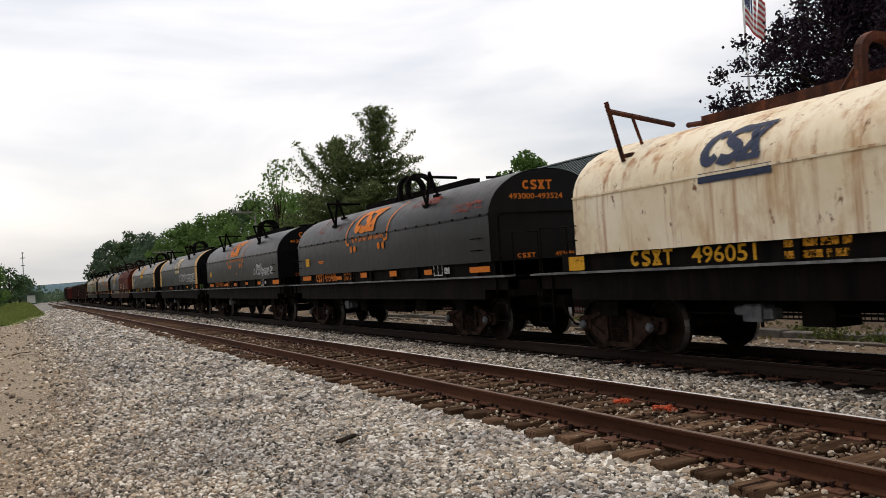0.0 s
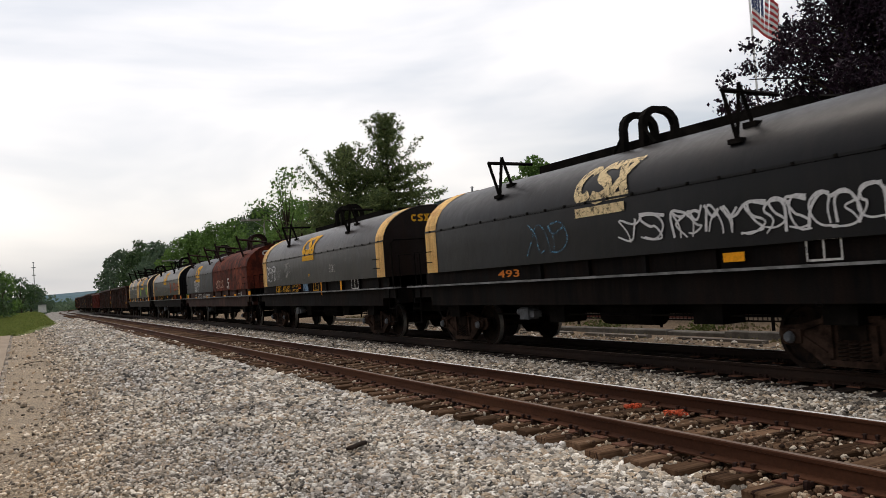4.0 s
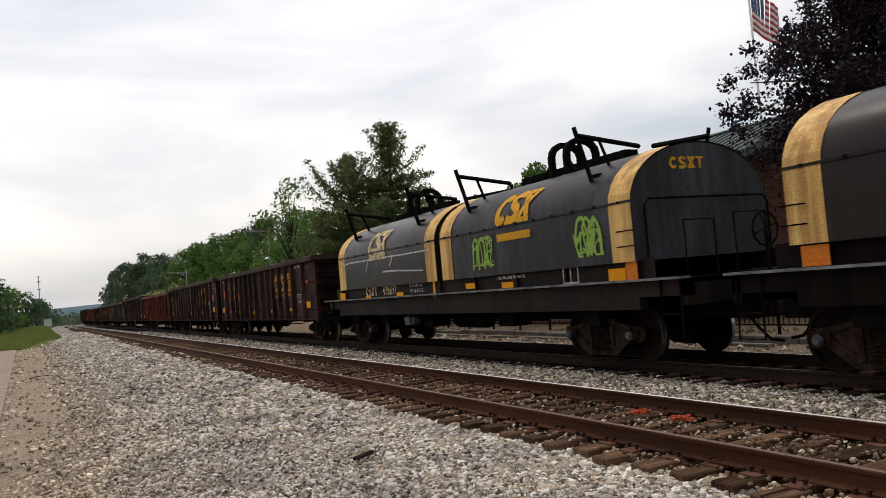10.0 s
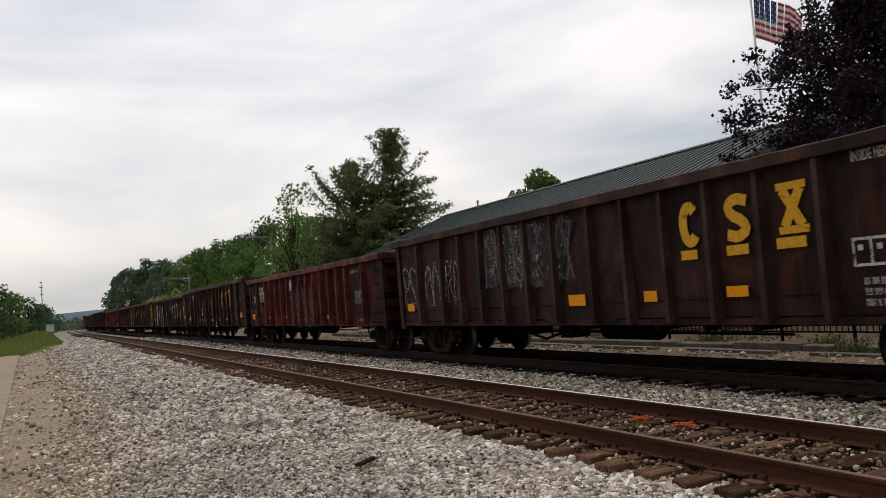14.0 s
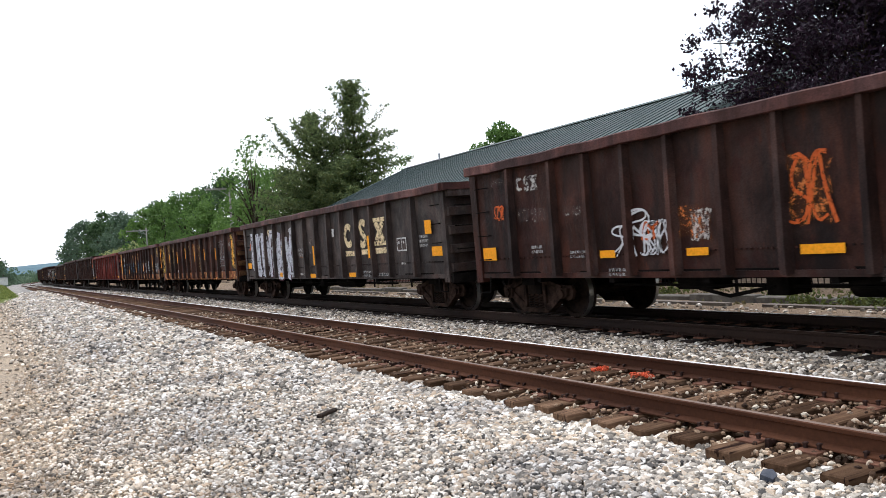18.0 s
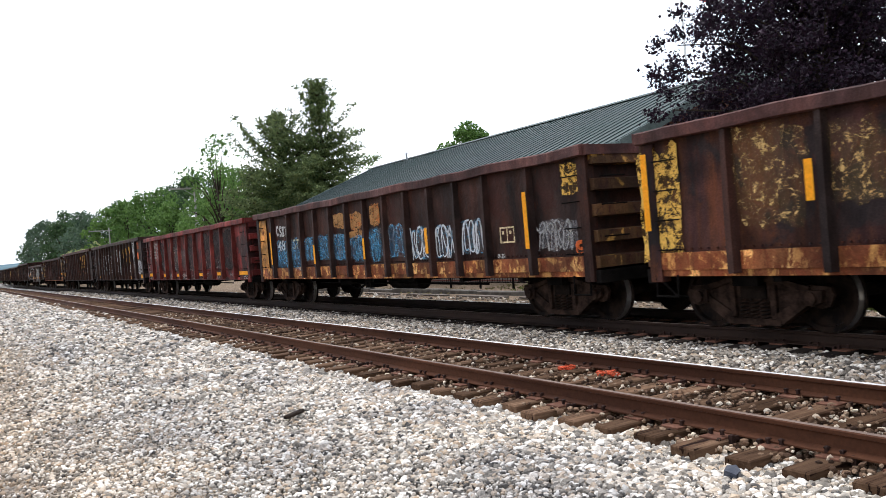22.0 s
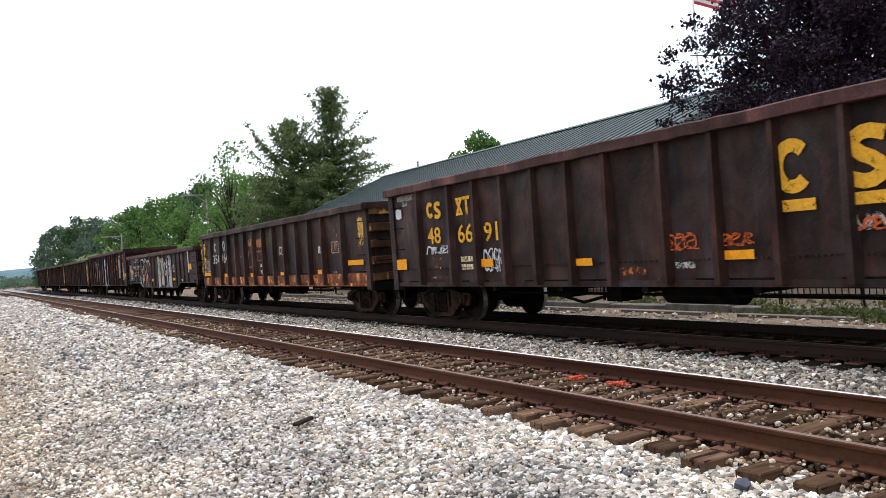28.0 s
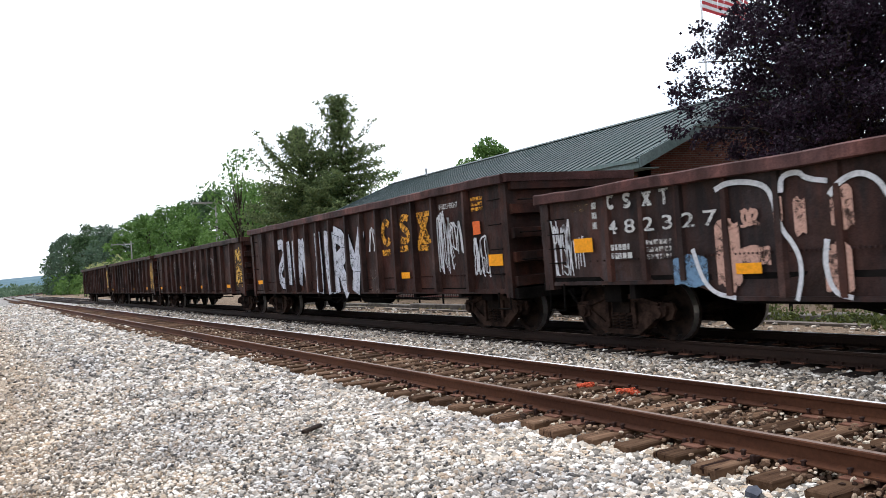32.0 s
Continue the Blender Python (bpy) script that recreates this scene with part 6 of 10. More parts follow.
    hood_bar(c, -4.19, 0.06, 0.17, 0.28, WHITE)
    hood_bar(c, -3.87, 0.1, 0.24, 0.1, WHITE)
    hood_scrawl(c, 820, -1.24, 0.13, 1.76, 0.39, PINK_FILL, 5, 0.05)
    emblem_on_hood(c, 4.54, 0.83, 1.47, 0.71, YELLOW)
    hood_bar(c, 4.59, 0.61, 1.32, 0.14, YELLOW)
    hood_scrawl(c, 821, 5.01, 0.03, 0.59, 0.7, WHITE_FULL, 2, 0.06)
    hood_scrawl(c, 822, 4.52, 0.02, 0.65, 0.58, WHITE_FULL, 2, 0.05)
    hood_scrawl(c, 823, 3.79, 0.32, 0.41, 0.31, WHITE_FULL, 2, 0.04)
    hood_scrawl(c, 824, 2.6, 0.11, 0.59, 0.37, THIN_WHITE, 2, 0.03)
    sill_plate(c, REFLECT, -2.77, 1.38, 0.42, 0.1)
    sill_plate(c, REFLECT, -5.11, 1.38, 0.42, 0.12)
    sill_plate(c, REFLECT, -0.09, 1.37, 0.51, 0.09)
    sill_plate(c, REFLECT, -7.99, 1.36, 0.4, 0.22)
    sill_box(c, -5.9, 1.35, 0.5, 0.18, WHITE)
    sill_plate(c, WHITE, -6.52, 1.38, 0.16, 0.21)
    sill_words(c, "6 275", 4.83, 1.35, 1.27, 0.28, WHITE)
    sill_words(c, "66", 3.27, 1.35, 0.52, 0.28, WHITE)
    sill_marks(c, ('ring',), 2.66, 1.37, 0.22, 0.24, WHITE)
    sill_marks(c, ('zag', 'wye', 'arc'), 5.67, 1.37, 0.63, 0.23, WHITE)
    sill_print(c, 98, 2.36, 1.35, 1.19, 0.24, WHITE, 2)
    sill_plate(c, REFLECT, 7.93, 1.41, 0.42, 0.21)
    sill_plate(c, REFLECT, 1.9, 1.36, 0.43, 0.11)
    sill_plate(c, REFLECT, 5.18, 1.39, 0.43, 0.08)
    # brown-black hood with red spray marks
    c, h = coil_car("coil car under a black hood with yellow bands and red scrawls", G[6], G[7], [(1.35, 14.05, BROWNBLACK, BANDPAINT, COAL)], BASEBLACK, (3.1, 13.2), 13)
    end_marks(c, h, 1.35, YELLOW, "", "495606")
    emblem_on_hood(c, 0.51, 0.98, 1.78, 0.67, YELLOW)
    hood_bar(c, 0.37, 0.75, 1.31, 0.17, YELLOW)
    hood_scrawl(c, 825, -2.42, 0.14, 0.67, 0.67, ORANGE_SPRAY, 1, 0.07)
    hood_scrawl(c, 826, -2.74, 0.13, 0.16, 0.57, ORANGE_SPRAY, 1, 0.07)
    hood_scrawl(c, 827, -4.09, 0.2, 0.65, 0.58, ORANGE_SPRAY, 2, 0.07)
    hood_scrawl(c, 828, -4.78, 0.31, 1.35, 0.43, ORANGE_SPRAY, 5, 0.05)
    hood_scrawl(c, 829, -0.18, 0.14, 1.31, 0.17, THIN_WHITE, 5, 0.03)
    hood_bar(c, 4.42, 0.51, 0.22, 0.23, ORANGE_SPRAY)
    sill_scrawl(c, 830, -1.29, 1.4, 1.84, 0.36, WHITE_HAZE, 5, 0.05)
    sill_scrawl(c, 831, -3.2, 1.39, 1.12, 0.34, ORANGE_SPRAY, 4, 0.05)
    sill_box(c, -4.39, 1.48, 0.54, 0.22, ORANGE)
    sill_plate(c, ORANGE, -6.25, 1.41, 0.47, 0.21)
    sill_plate(c, YELLOW_WORN, -2.8, 1.4, 0.45, 0.12)
    sill_plate(c, YELLOW_WORN, -0.53, 1.52, 0.58, 0.18)
    sill_words(c, "495606", 3.54, 1.42, 1.07, 0.29, YELLOW_WORN)
    sill_marks(c, ('arc', 'zig', 'hour', 'tee'), 4.53, 1.42, 0.73, 0.3, YELLOW_WORN)
    sill_print(c, 99, 2.32, 1.44, 0.8, 0.28, YELLOW_WORN, 2)
    sill_box(c, 1.32, 1.56, 0.31, 0.14, YELLOW_WORN)
    sill_plate(c, ORANGE, 6.12, 1.42, 0.42, 0.26)
    hood_bar(c, 4.69, 0.51, 0.22, 0.26, PATCH)
    hood_scrawl(c, 832, 2.93, 0.16, 0.4, 0.39, THIN_WHITE, 1, 0.06)
    on_hood(c, "emblem", mark_shape("down", 0.14, 0.12), YELLOW, 0.02, 0.18)
    # two short grey-blue hoods with yellow bands
    c, h = coil_car("coil car with two grey-blue hoods and yellow bands", G[7], G[8], [(1.5, 8.55, GREYBLUE, BANDPAINT, GREYBLUE), (8.85, 15.9, BROWNBLACK, BANDPAINT, BROWNBLACK)], BASEGREY, (3.2, 15.4), 15, deck=BASEGREY, post=leaning_post)
    end_marks(c, h, 1.5, YELLOW)
    emblem_on_hood(c, -2.91, 0.98, 1.67, 0.74, YELLOW)
    hood_bar(c, -3.07, 0.67, 1.29, 0.15, YELLOW)
    hood_scrawl(c, 833, -1.94, 0.15, 0.9, 0.67, GREEN_SPRAY, 3, 0.06)
    hood_scrawl(c, 834, -1.94, 0.15, 0.9, 0.67, GREEN_SPRAY, 3, 0.05)
    hood_scrawl(c, 835, -5.8, 0.16, 0.78, 0.71, GREEN_SPRAY, 3, 0.07)
    hood_scrawl(c, 836, -5.78, 0.16, 0.78, 0.46, GREEN_SPRAY, 4, 0.06)
    sill_plate(c, REFLECT, -1.41, 1.46, 0.44, 0.12)
    sill_plate(c, REFLECT, -3.02, 1.42, 0.46, 0.12)
    sill_plate(c, REFLECT, -6.62, 1.38, 0.45, 0.23)
    sill_plate(c, ORANGE, -7.09, 1.38, 0.29, 0.33)
    sill_box(c, -5.27, 1.41, 0.49, 0.32, WHITE)
    sill_plate(c, WHITE_WORN, -2.87, 1.6, 1.09, 0.06)
    emblem_on_hood(c, 4.44, 0.91, 1.59, 0.7, CREAM)
    hood_bar(c, 4.31, 0.75, 1.23, 0.17, CREAM)
    sill_words(c, "498697", 3.76, 1.46, 0.99, 0.26, CREAM)
    sill_marks(c, ('arc', 'zig', 'hour', 'tee'), 5.06, 1.46, 0.91, 0.25, CREAM)
    sill_print(c, 100, 1.87, 1.47, 0.84, 0.24, WHITE_WORN, 2)
    sill_plate(c, REFLECT, 7.19, 1.38, 0.5, 0.24)
    sill_plate(c, REFLECT, 4.94, 1.37, 0.44, 0.1)
    sill_plate(c, REFLECT, 2.6, 1.39, 0.45, 0.12)
    sill_plate(c, REFLECT, 0.3, 1.33, 0.12, 0.42)
    hood_line(c, [(6.65, 0.91), (6.45, 0.73), (6.19, 0.8), (4.39, 0.78), (3.04, 0.79), (2.01, 0.77), (0.25, 0.77)], WHITE_FULL, 0.05)
    hood_line(c, [(3.33, 0.4), (2.46, 0.39), (1.6, 0.34), (0.68, 0.3)], WHITE_FULL, 0.05)
    hood_line(c, [(2.61, 0.81), (2.68, 0.63), (2.86, 0.54)], WHITE_FULL, 0.05)
    hood_line(c, [(4.4, 0.74), (4.65, 0.44)], WHITE_FULL, 0.05)


def end_marks(root, half, front, mat, numbers="", own=""):
    """The railway's mark, small print and a bent hand rail on the hood's front end."""
    y = -half + front

    def stand(data, x, z, name):
        part(name, data, None if not isinstance(data, Shape) else mat, root, m=Matrix(((1, 0, 0, x), (0, 0, 1, y - 0.002), (0, 1, 0, z), (0, 0, 0, 1))))
    for k, which in enumerate(("arc", "zig", "hour", "tee")):
        stand(mark_shape(which, 0.165, 0.2), -0.62 + 0.19 * k, 3.17, "stencil")
    if numbers:
        stand(fitted(numbers, 1.35, 0.12, mat), -0.98, 2.97, "lettering")
    if own:
        stand(fitted(own, 0.5, 0.1, mat), 0.1, 1.74, "lettering")
        for k, which in enumerate(("arc", "zig", "hour", "tee")):
            stand(mark_shape(which, 0.1, 0.1), -0.85 + 0.115 * k, 1.74, "stencil")
    part("hand_rail", Shape().tube([(-1.34, y - 0.13, 1.42), (-1.34, y - 0.13, 2.58), (-1.24, y - 0.13, 2.68), (1.24, y - 0.13, 2.68), (1.34, y - 0.13, 2.58), (1.34, y - 0.13, 1.42)], 0.022, 6), M["steel_dark"], root)


# ---- gondolas ----
GON_BLACK = weathered("black_gondola_paint", (0.028, 0.021, 0.0205), (0.050, 0.020, 0.014), 0.34, rough=0.66, blot=(0.030, 0.0165, 0.013), much=0.42)
GON_BROWN = weathered("brown_gondola_paint", (0.022, 0.0125, 0.0105), (0.050, 0.017, 0.010), 0.42, rough=0.7, blot=(0.034, 0.0125, 0.0095), much=0.45)
GON_GREY = weathered("grey_gondola_paint", (0.046, 0.038, 0.035), (0.035, 0.02, 0.016), 0.22, rough=0.65, dark=0.75)
GON_RED = weathered("red_gondola_paint", (0.20, 0.030, 0.027), (0.06, 0.016, 0.012), 0.36, rough=0.68, dark=0.7, blot=(0.027, 0.0165, 0.0155), much=0.53, edge=0.05)
RED_TRIM = weathered("red_gondola_trim", (0.155, 0.026, 0.023), (0.055, 0.015, 0.012), 0.36, rough=0.68, dark=0.7)
GON_OXIDE = weathered("oxide_gondola_paint", (0.062, 0.010, 0.007), (0.030, 0.008, 0.006), 0.4, rough=0.75, dark=0.6, blot=(0.014, 0.007, 0.006), much=0.52, edge=0.06)
GON_RUST = weathered("rusty_gondola_paint", (0.032, 0.014, 0.013), (0.085, 0.03, 0.012), 0.42, rough=0.75, blot=(0.02, 0.015, 0.015), much=0.44)
# near-black end ribs: the shadow on the car's end is put into the paint
SHADED_END = weathered("shaded_car_end", (0.009, 0.006, 0.0055), (0.022, 0.009, 0.006), 0.4, rough=0.75, spec=0.05)
CHORD = weathered("chord_paint", (0.075, 0.034, 0.031), (0.045, 0.02, 0.016), 0.4, rough=0.7)
CHORD_RED = weathered("red_chord_paint", (0.13, 0.030, 0.022), (0.06, 0.018, 0.013), 0.35, rough=0.68)
CHORD_DARK = weathered("dark_chord_paint", (0.036, 0.022, 0.019), (0.055, 0.025, 0.017), 0.4, rough=0.7)
BAND_ORANGE = weathered("orange_band_paint", (0.74, 0.37, 0.11), (0.15, 0.042, 0.016), 0.8, rough=0.72, dark=0.6, blot=(0.15, 0.042, 0.018), much=0.53, fleck=3.6)
END_YELLOW = weathered("yellow_end_paint", (0.66, 0.36, 0.08), (0.10, 0.035, 0.012), 0.6, rough=0.72, dark=0.75, blot=(0.035, 0.017, 0.015), much=0.60, fleck=2.6)
END_ORANGE = weathered("orange_end_paint", (0.56, 0.26, 0.06), (0.10, 0.035, 0.012), 0.6, rough=0.72, dark=0.75)


# stakes have colours of their own, to stand out from the sheets
STAKE_BROWN = weathered("brown_stake_paint", (0.032, 0.0205, 0.018), (0.05, 0.02, 0.014), 0.4, rough=0.7, dark=0.6)
STAKE_RED = weathered("red_stake_paint", (0.14, 0.026, 0.021), (0.055, 0.016, 0.012), 0.4, rough=0.7, dark=0.65)
for _b, _s in ((GON_BLACK, STAKE_BROWN), (GON_BROWN, STAKE_BROWN), (GON_RUST, STAKE_BROWN), (GON_RED, STAKE_RED), (GON_OXIDE, STAKE_RED)):
    STAKE_MAT[_b.name] = _s
FLAKE_WHITE = paint("flaking_white_paint", (0.50, 0.44, 0.39), 0.59, 4.5, 0.85, 0.025)
PATCH = paint("faded_rust_patch", (0.16, 0.05, 0.025), 0.54, 4.0, 0.85, 0.03)


def gondola_fleet():
    r = gondola("dark brown gondola with worn yellow numbers", 137.7, "tall", GON_BROWN, CHORD_DARK, end_mat=SHADED_END, seed=1)
    glyph(r, "arc", -2.68, 1.86, 0.52, 0.68, YELLOW_WORN)
    glyph(r, "zig", -3.67, 1.9, 0.42, 0.64, YELLOW_WORN)
    glyph(r, "hour", -4.56, 1.86, 0.55, 0.69, YELLOW_WORN)
    plate(r, -2.72, 1.66, 0.47, 0.13, YELLOW_WORN)
    plate(r, -3.71, 1.66, 0.39, 0.14, YELLOW_WORN)
    plate(r, -4.6, 1.69, 0.52, 0.12, YELLOW_WORN)
    words(r, "INSIDE HEIGHT", -5.67, 2.66, 0.69, 0.12, WHITE)
    words(r, "5-6", -5.9, 2.55, 0.17, 0.09, THIN_WHITE)
    box_mark(r, -5.78, 1.42, 0.42, 0.31, WHITE)
    flaked(r, -6.94, 2.45, 0.4, 0.26, TAN_PEEL)
    flaked(r, -6.94, 1.86, 0.29, 0.32, PATCH)
    plate(r, -6.96, 2.09, 0.3, 0.1, ORANGE_SPRAY)
    plate(r, -6.88, 1.22, 0.47, 0.22)
    plate(r, -4.67, 1.13, 0.48, 0.11)
    plate(r, -1.86, 1.1, 0.45, 0.12)
    plate(r, 1.24, 1.08, 0.47, 0.11)
    flaked(r, -2.84, 1.04, 0.49, 0.59, FLAKE_WHITE)
    flaked(r, -3.59, 1.06, 0.63, 0.56, FLAKE_WHITE)
    flaked(r, -4.55, 1.24, 0.57, 0.38, FLAKE_WHITE)
    scribble(r, 501, -5.62, 0.8, 0.58, 0.6, THIN_WHITE, 2, 0.02)
    scribble(r, 502, -6.28, 0.83, 0.37, 0.51, THIN_WHITE, 2, 0.02)
    words(r, "INSIDE HEIGHT", 7.57, 2.65, 0.71, 0.14, WHITE)
    plate(r, 7.28, 1.9, 0.32, 0.34, RED_SPOT)
    plate(r, 7.82, 1.18, 0.44, 0.22)
    plate(r, 4.05, 1.12, 0.47, 0.13)
    flaked(r, 7.42, 0.96, 0.64, 0.52, FLAKE_WHITE)
    flaked(r, 3.07, 1.24, 0.49, 0.74, PATCH)
    flaked(r, 3.13, 0.74, 0.46, 0.19, FLAKE_WHITE)
    glyph(r, "arc", 6.19, 2.24, 0.32, 0.36, YELLOW_WORN)
    glyph(r, "zig", 5.83, 2.22, 0.27, 0.35, YELLOW_WORN)
    glyph(r, "hour", 5.02, 2.22, 0.25, 0.36, YELLOW_WORN)
    glyph(r, "tee", 4.75, 2.24, 0.24, 0.33, YELLOW_WORN)
    words(r, "48", 6.16, 1.69, 0.64, 0.35, YELLOW_WORN)
    words(r, "40", 5.1, 1.69, 0.59, 0.34, YELLOW_WORN)
    words(r, "52", 4.14, 1.66, 0.6, 0.35, YELLOW_WORN)
    print_lines(r, 70, 6.14, 1.15, 0.37, 0.26, YELLOW_WORN, 2)
    print_lines(r, 71, 5.01, 1.08, 0.44, 0.3, YELLOW_WORN, 3)
    r = gondola("black gondola with worn yellow emblem and white scrawl", 155.1, "tall", GON_BROWN, CHORD_DARK, end_mat=SHADED_END, seed=2)
    glyph(r, "arc", -2.83, 1.91, 0.4, 0.68, YELLOW)
    glyph(r, "zig", -3.74, 1.93, 0.43, 0.63, YELLOW)
    glyph(r, "hour", -4.66, 1.94, 0.47, 0.66, YELLOW)
    plate(r, -2.8, 1.74, 0.34, 0.14, YELLOW)
    plate(r, -3.72, 1.74, 0.4, 0.14, YELLOW)
    plate(r, -4.6, 1.76, 0.47, 0.14, YELLOW)
    plate(r, -6.94, 1.82, 0.36, 0.33, RED_SPOT)
    plate(r, -6.84, 1.25, 0.53, 0.26)
    box_mark(r, -5.7, 1.46, 0.5, 0.34, WHITE)
    words(r, "INSIDE HEIGHT", -5.81, 2.68, 0.63, 0.13, WHITE)
    print_lines(r, 72, -6.99, 2.49, 0.46, 0.28, YELLOW_WORN, 3)
    scribble(r, 503, -7.52, 2.29, 0.48, 0.43, THIN_WHITE, 2, 0.035)
    print_lines(r, 73, -5.81, 1.0, 0.52, 0.33, THIN_WHITE, 3)
    big_stroke(r, "two", 3.23, 1.56, 1.27, 1.25, FLAKE_WHITE, BLACK_LINE, 0.34)
    flaked(r, 3.23, 1.56, 1.27, 1.25, FLAKE_WHITE)
    scribble(r, 504, 3.23, 1.56, 1.27, 1.25, WHITE_HAZE, 2, 0.08)
    big_stroke(r, "peak", 2.14, 1.54, 1.06, 1.21, FLAKE_WHITE, BLACK_LINE, 0.34)
    flaked(r, 2.14, 1.54, 1.06, 1.21, FLAKE_WHITE)
    scribble(r, 505, 2.14, 1.54, 1.06, 1.21, WHITE_HAZE, 2, 0.08)
    big_stroke(r, "fork", 1.16, 1.54, 1.15, 1.22, FLAKE_WHITE, BLACK_LINE, 0.34)
    flaked(r, 1.16, 1.54, 1.15, 1.22, FLAKE_WHITE)
    scribble(r, 506, 1.16, 1.54, 1.15, 1.22, WHITE_HAZE, 2, 0.08)
    plate(r, 0.24, 1.13, 0.51, 0.2)
    plate(r, -1.86, 1.15, 0.31, 0.17)
    plate(r, -3.64, 1.17, 0.4, 0.15)
    for k in (0, 1, 2):
        s = GON["mids"][k] + 0.4
        scribble(r, 90 + k, s, 1.2, 0.8, 1.1, THIN_WHITE, 2, 0.04)
    plate(r, GON["mids"][0] + 0.2, 1.15, 0.4, 0.2)
    r = gondola("faded red-brown gondola with white numbers", 172.4, "close", GON_OXIDE, CHORD_RED, seed=3)
    flaked(r, 7.9, 1.14, 1.3, 1.46, DARK_PATCH)
    flaked(r, 6.5, 1.14, 1.34, 1.46, DARK_PATCH)
    words(r, "58", 7.35, 1.8, 0.55, 0.29, WHITE)
    words(r, "7378", 6.29, 1.8, 1.02, 0.38, WHITE)
    glyph(r, "zag", 6.32, 2.15, 0.28, 0.29, WHITE)
    glyph(r, "wye", 6.0, 2.14, 0.26, 0.29, WHITE)
    glyph(r, "arc", 5.72, 2.15, 0.22, 0.29, WHITE)
    words(r, "LD LMT", 7.29, 1.48, 0.44, 0.1, WHITE)
    print_lines(r, 74, 7.24, 1.34, 0.35, 0.1, WHITE, 1)
    print_lines(r, 75, 6.35, 1.42, 0.49, 0.22, WHITE, 3)
    words(r, "CON", 4.84, 2.41, 0.47, 0.12, THIN_WHITE)
    plate(r, 7.79, 1.08, 0.49, 0.24)
    plate(r, 4.77, 1.09, 0.42, 0.12)
    plate(r, 2.22, 1.09, 0.1, 0.1)
    flaked(r, 2.64, 1.11, 0.15, 0.2, FLAKE_WHITE)
    scribble(r, 507, 1.46, 2.2, 0.3, 0.29, WHITE_FULL, 3, 0.06)
    flaked(r, 1.57, 0.73, 0.56, 1.68, FLAKE_WHITE)
    scribble(r, 508, 1.57, 0.73, 0.56, 1.68, WHITE_HAZE, 2, 0.07)
    flaked(r, 0.78, 0.7, 0.85, 1.54, FLAKE_WHITE)
    scribble(r, 509, 0.78, 0.7, 0.85, 1.54, WHITE_HAZE, 2, 0.07)
    flaked(r, -0.16, 0.7, 0.65, 1.5, FLAKE_WHITE)
    scribble(r, 510, -0.16, 0.7, 0.65, 1.5, WHITE_HAZE, 2, 0.07)
    flaked(r, -0.81, 0.72, 0.71, 1.47, FLAKE_WHITE)
    scribble(r, 511, -0.81, 0.72, 0.71, 1.47, WHITE_HAZE, 2, 0.07)
    scribble(r, 512, 1.49, 2.12, 0.5, 0.29, WHITE_FULL, 2, 0.05)
    print_lines(r, 76, -5.4, 2.37, 0.72, 0.09, WHITE_WORN, 1)
    sprayed(r, 513, -5.71, 1.41, 0.65, 0.46, GREY_HAZE)
    flaked(r, -5.74, 1.65, 0.62, 0.18, FLAKE_WHITE)
    plate(r, -2.94, 1.01, 0.2, 0.14)
    plate(r, -6.04, 0.94, 0.22, 0.06, WHITE_WORN)
    flaked(r, -5.45, 0.73, 0.6, 0.35, PATCH)
    flaked(r, -6.12, 0.73, 0.54, 0.33, PATCH)
    flaked(r, -6.79, 0.73, 0.48, 0.31, PATCH)
    r = gondola("dark brown gondola with faded orange scrawls", 189.65, "tall", GON_BROWN, CHORD, seed=4, wavy=0.01)
    glyph(r, "arc", -2.58, 1.68, 0.49, 0.9, YELLOW_FLAKE)
    glyph(r, "zig", -3.61, 1.65, 0.38, 0.9, YELLOW_FLAKE)
    glyph(r, "hour", -4.48, 1.76, 0.64, 0.84, YELLOW_FLAKE)
    flaked(r, -5.57, 2.56, 0.7, 0.25, FLAKE_WHITE)
    flaked(r, -5.52, 1.6, 0.64, 0.38, FLAKE_WHITE)
    plate(r, -5.84, 1.13, 0.26, 0.09, WHITE_WORN)
    plate(r, -6.86, 1.19, 0.47, 0.15)
    plate(r, -3.57, 1.08, 0.54, 0.12)
    plate(r, -1.76, 1.08, 0.47, 0.11)
    plate(r, 0.38, 1.06, 0.61, 0.12)
    plate(r, 2.27, 1.09, 0.41, 0.11)
    plate(r, 4.18, 1.1, 0.37, 0.12)
    flaked(r, -6.9, 1.32, 0.32, 0.12, YELLOW_PEEL)
    flaked(r, -6.87, 2.0, 0.42, 0.29, ORANGE_FLAKE)
    flaked(r, -7.16, 2.46, 0.16, 0.3, TAN_PEEL)
    flaked(r, 0.52, 1.4, 0.67, 0.91, ORANGE_FLAKE)
    scribble(r, 520, 0.48, 1.42, 0.57, 0.86, ORANGE_SPRAY, 2, 0.06)
    flaked(r, 2.46, 1.34, 0.58, 0.47, ORANGE_FLAKE)
    scribble(r, 521, 3.82, 1.11, 1.04, 0.49, WHITE_FULL, 2, 0.05)
    flaked(r, -0.62, 0.72, 0.64, 0.32, FLAKE_WHITE)
    scribble(r, 522, -0.7, 0.74, 0.52, 0.26, WHITE_FULL, 2, 0.05)
    flaked(r, -5.53, 1.25, 0.62, 0.42, PATCH)
    flaked(r, -6.94, 1.4, 0.27, 0.44, PATCH)
    flaked(r, 7.35, 2.54, 0.49, 0.17, FLAKE_WHITE)
    scribble(r, 523, 7.28, 1.89, 0.35, 0.27, ORANGE_SPRAY, 2, 0.05)
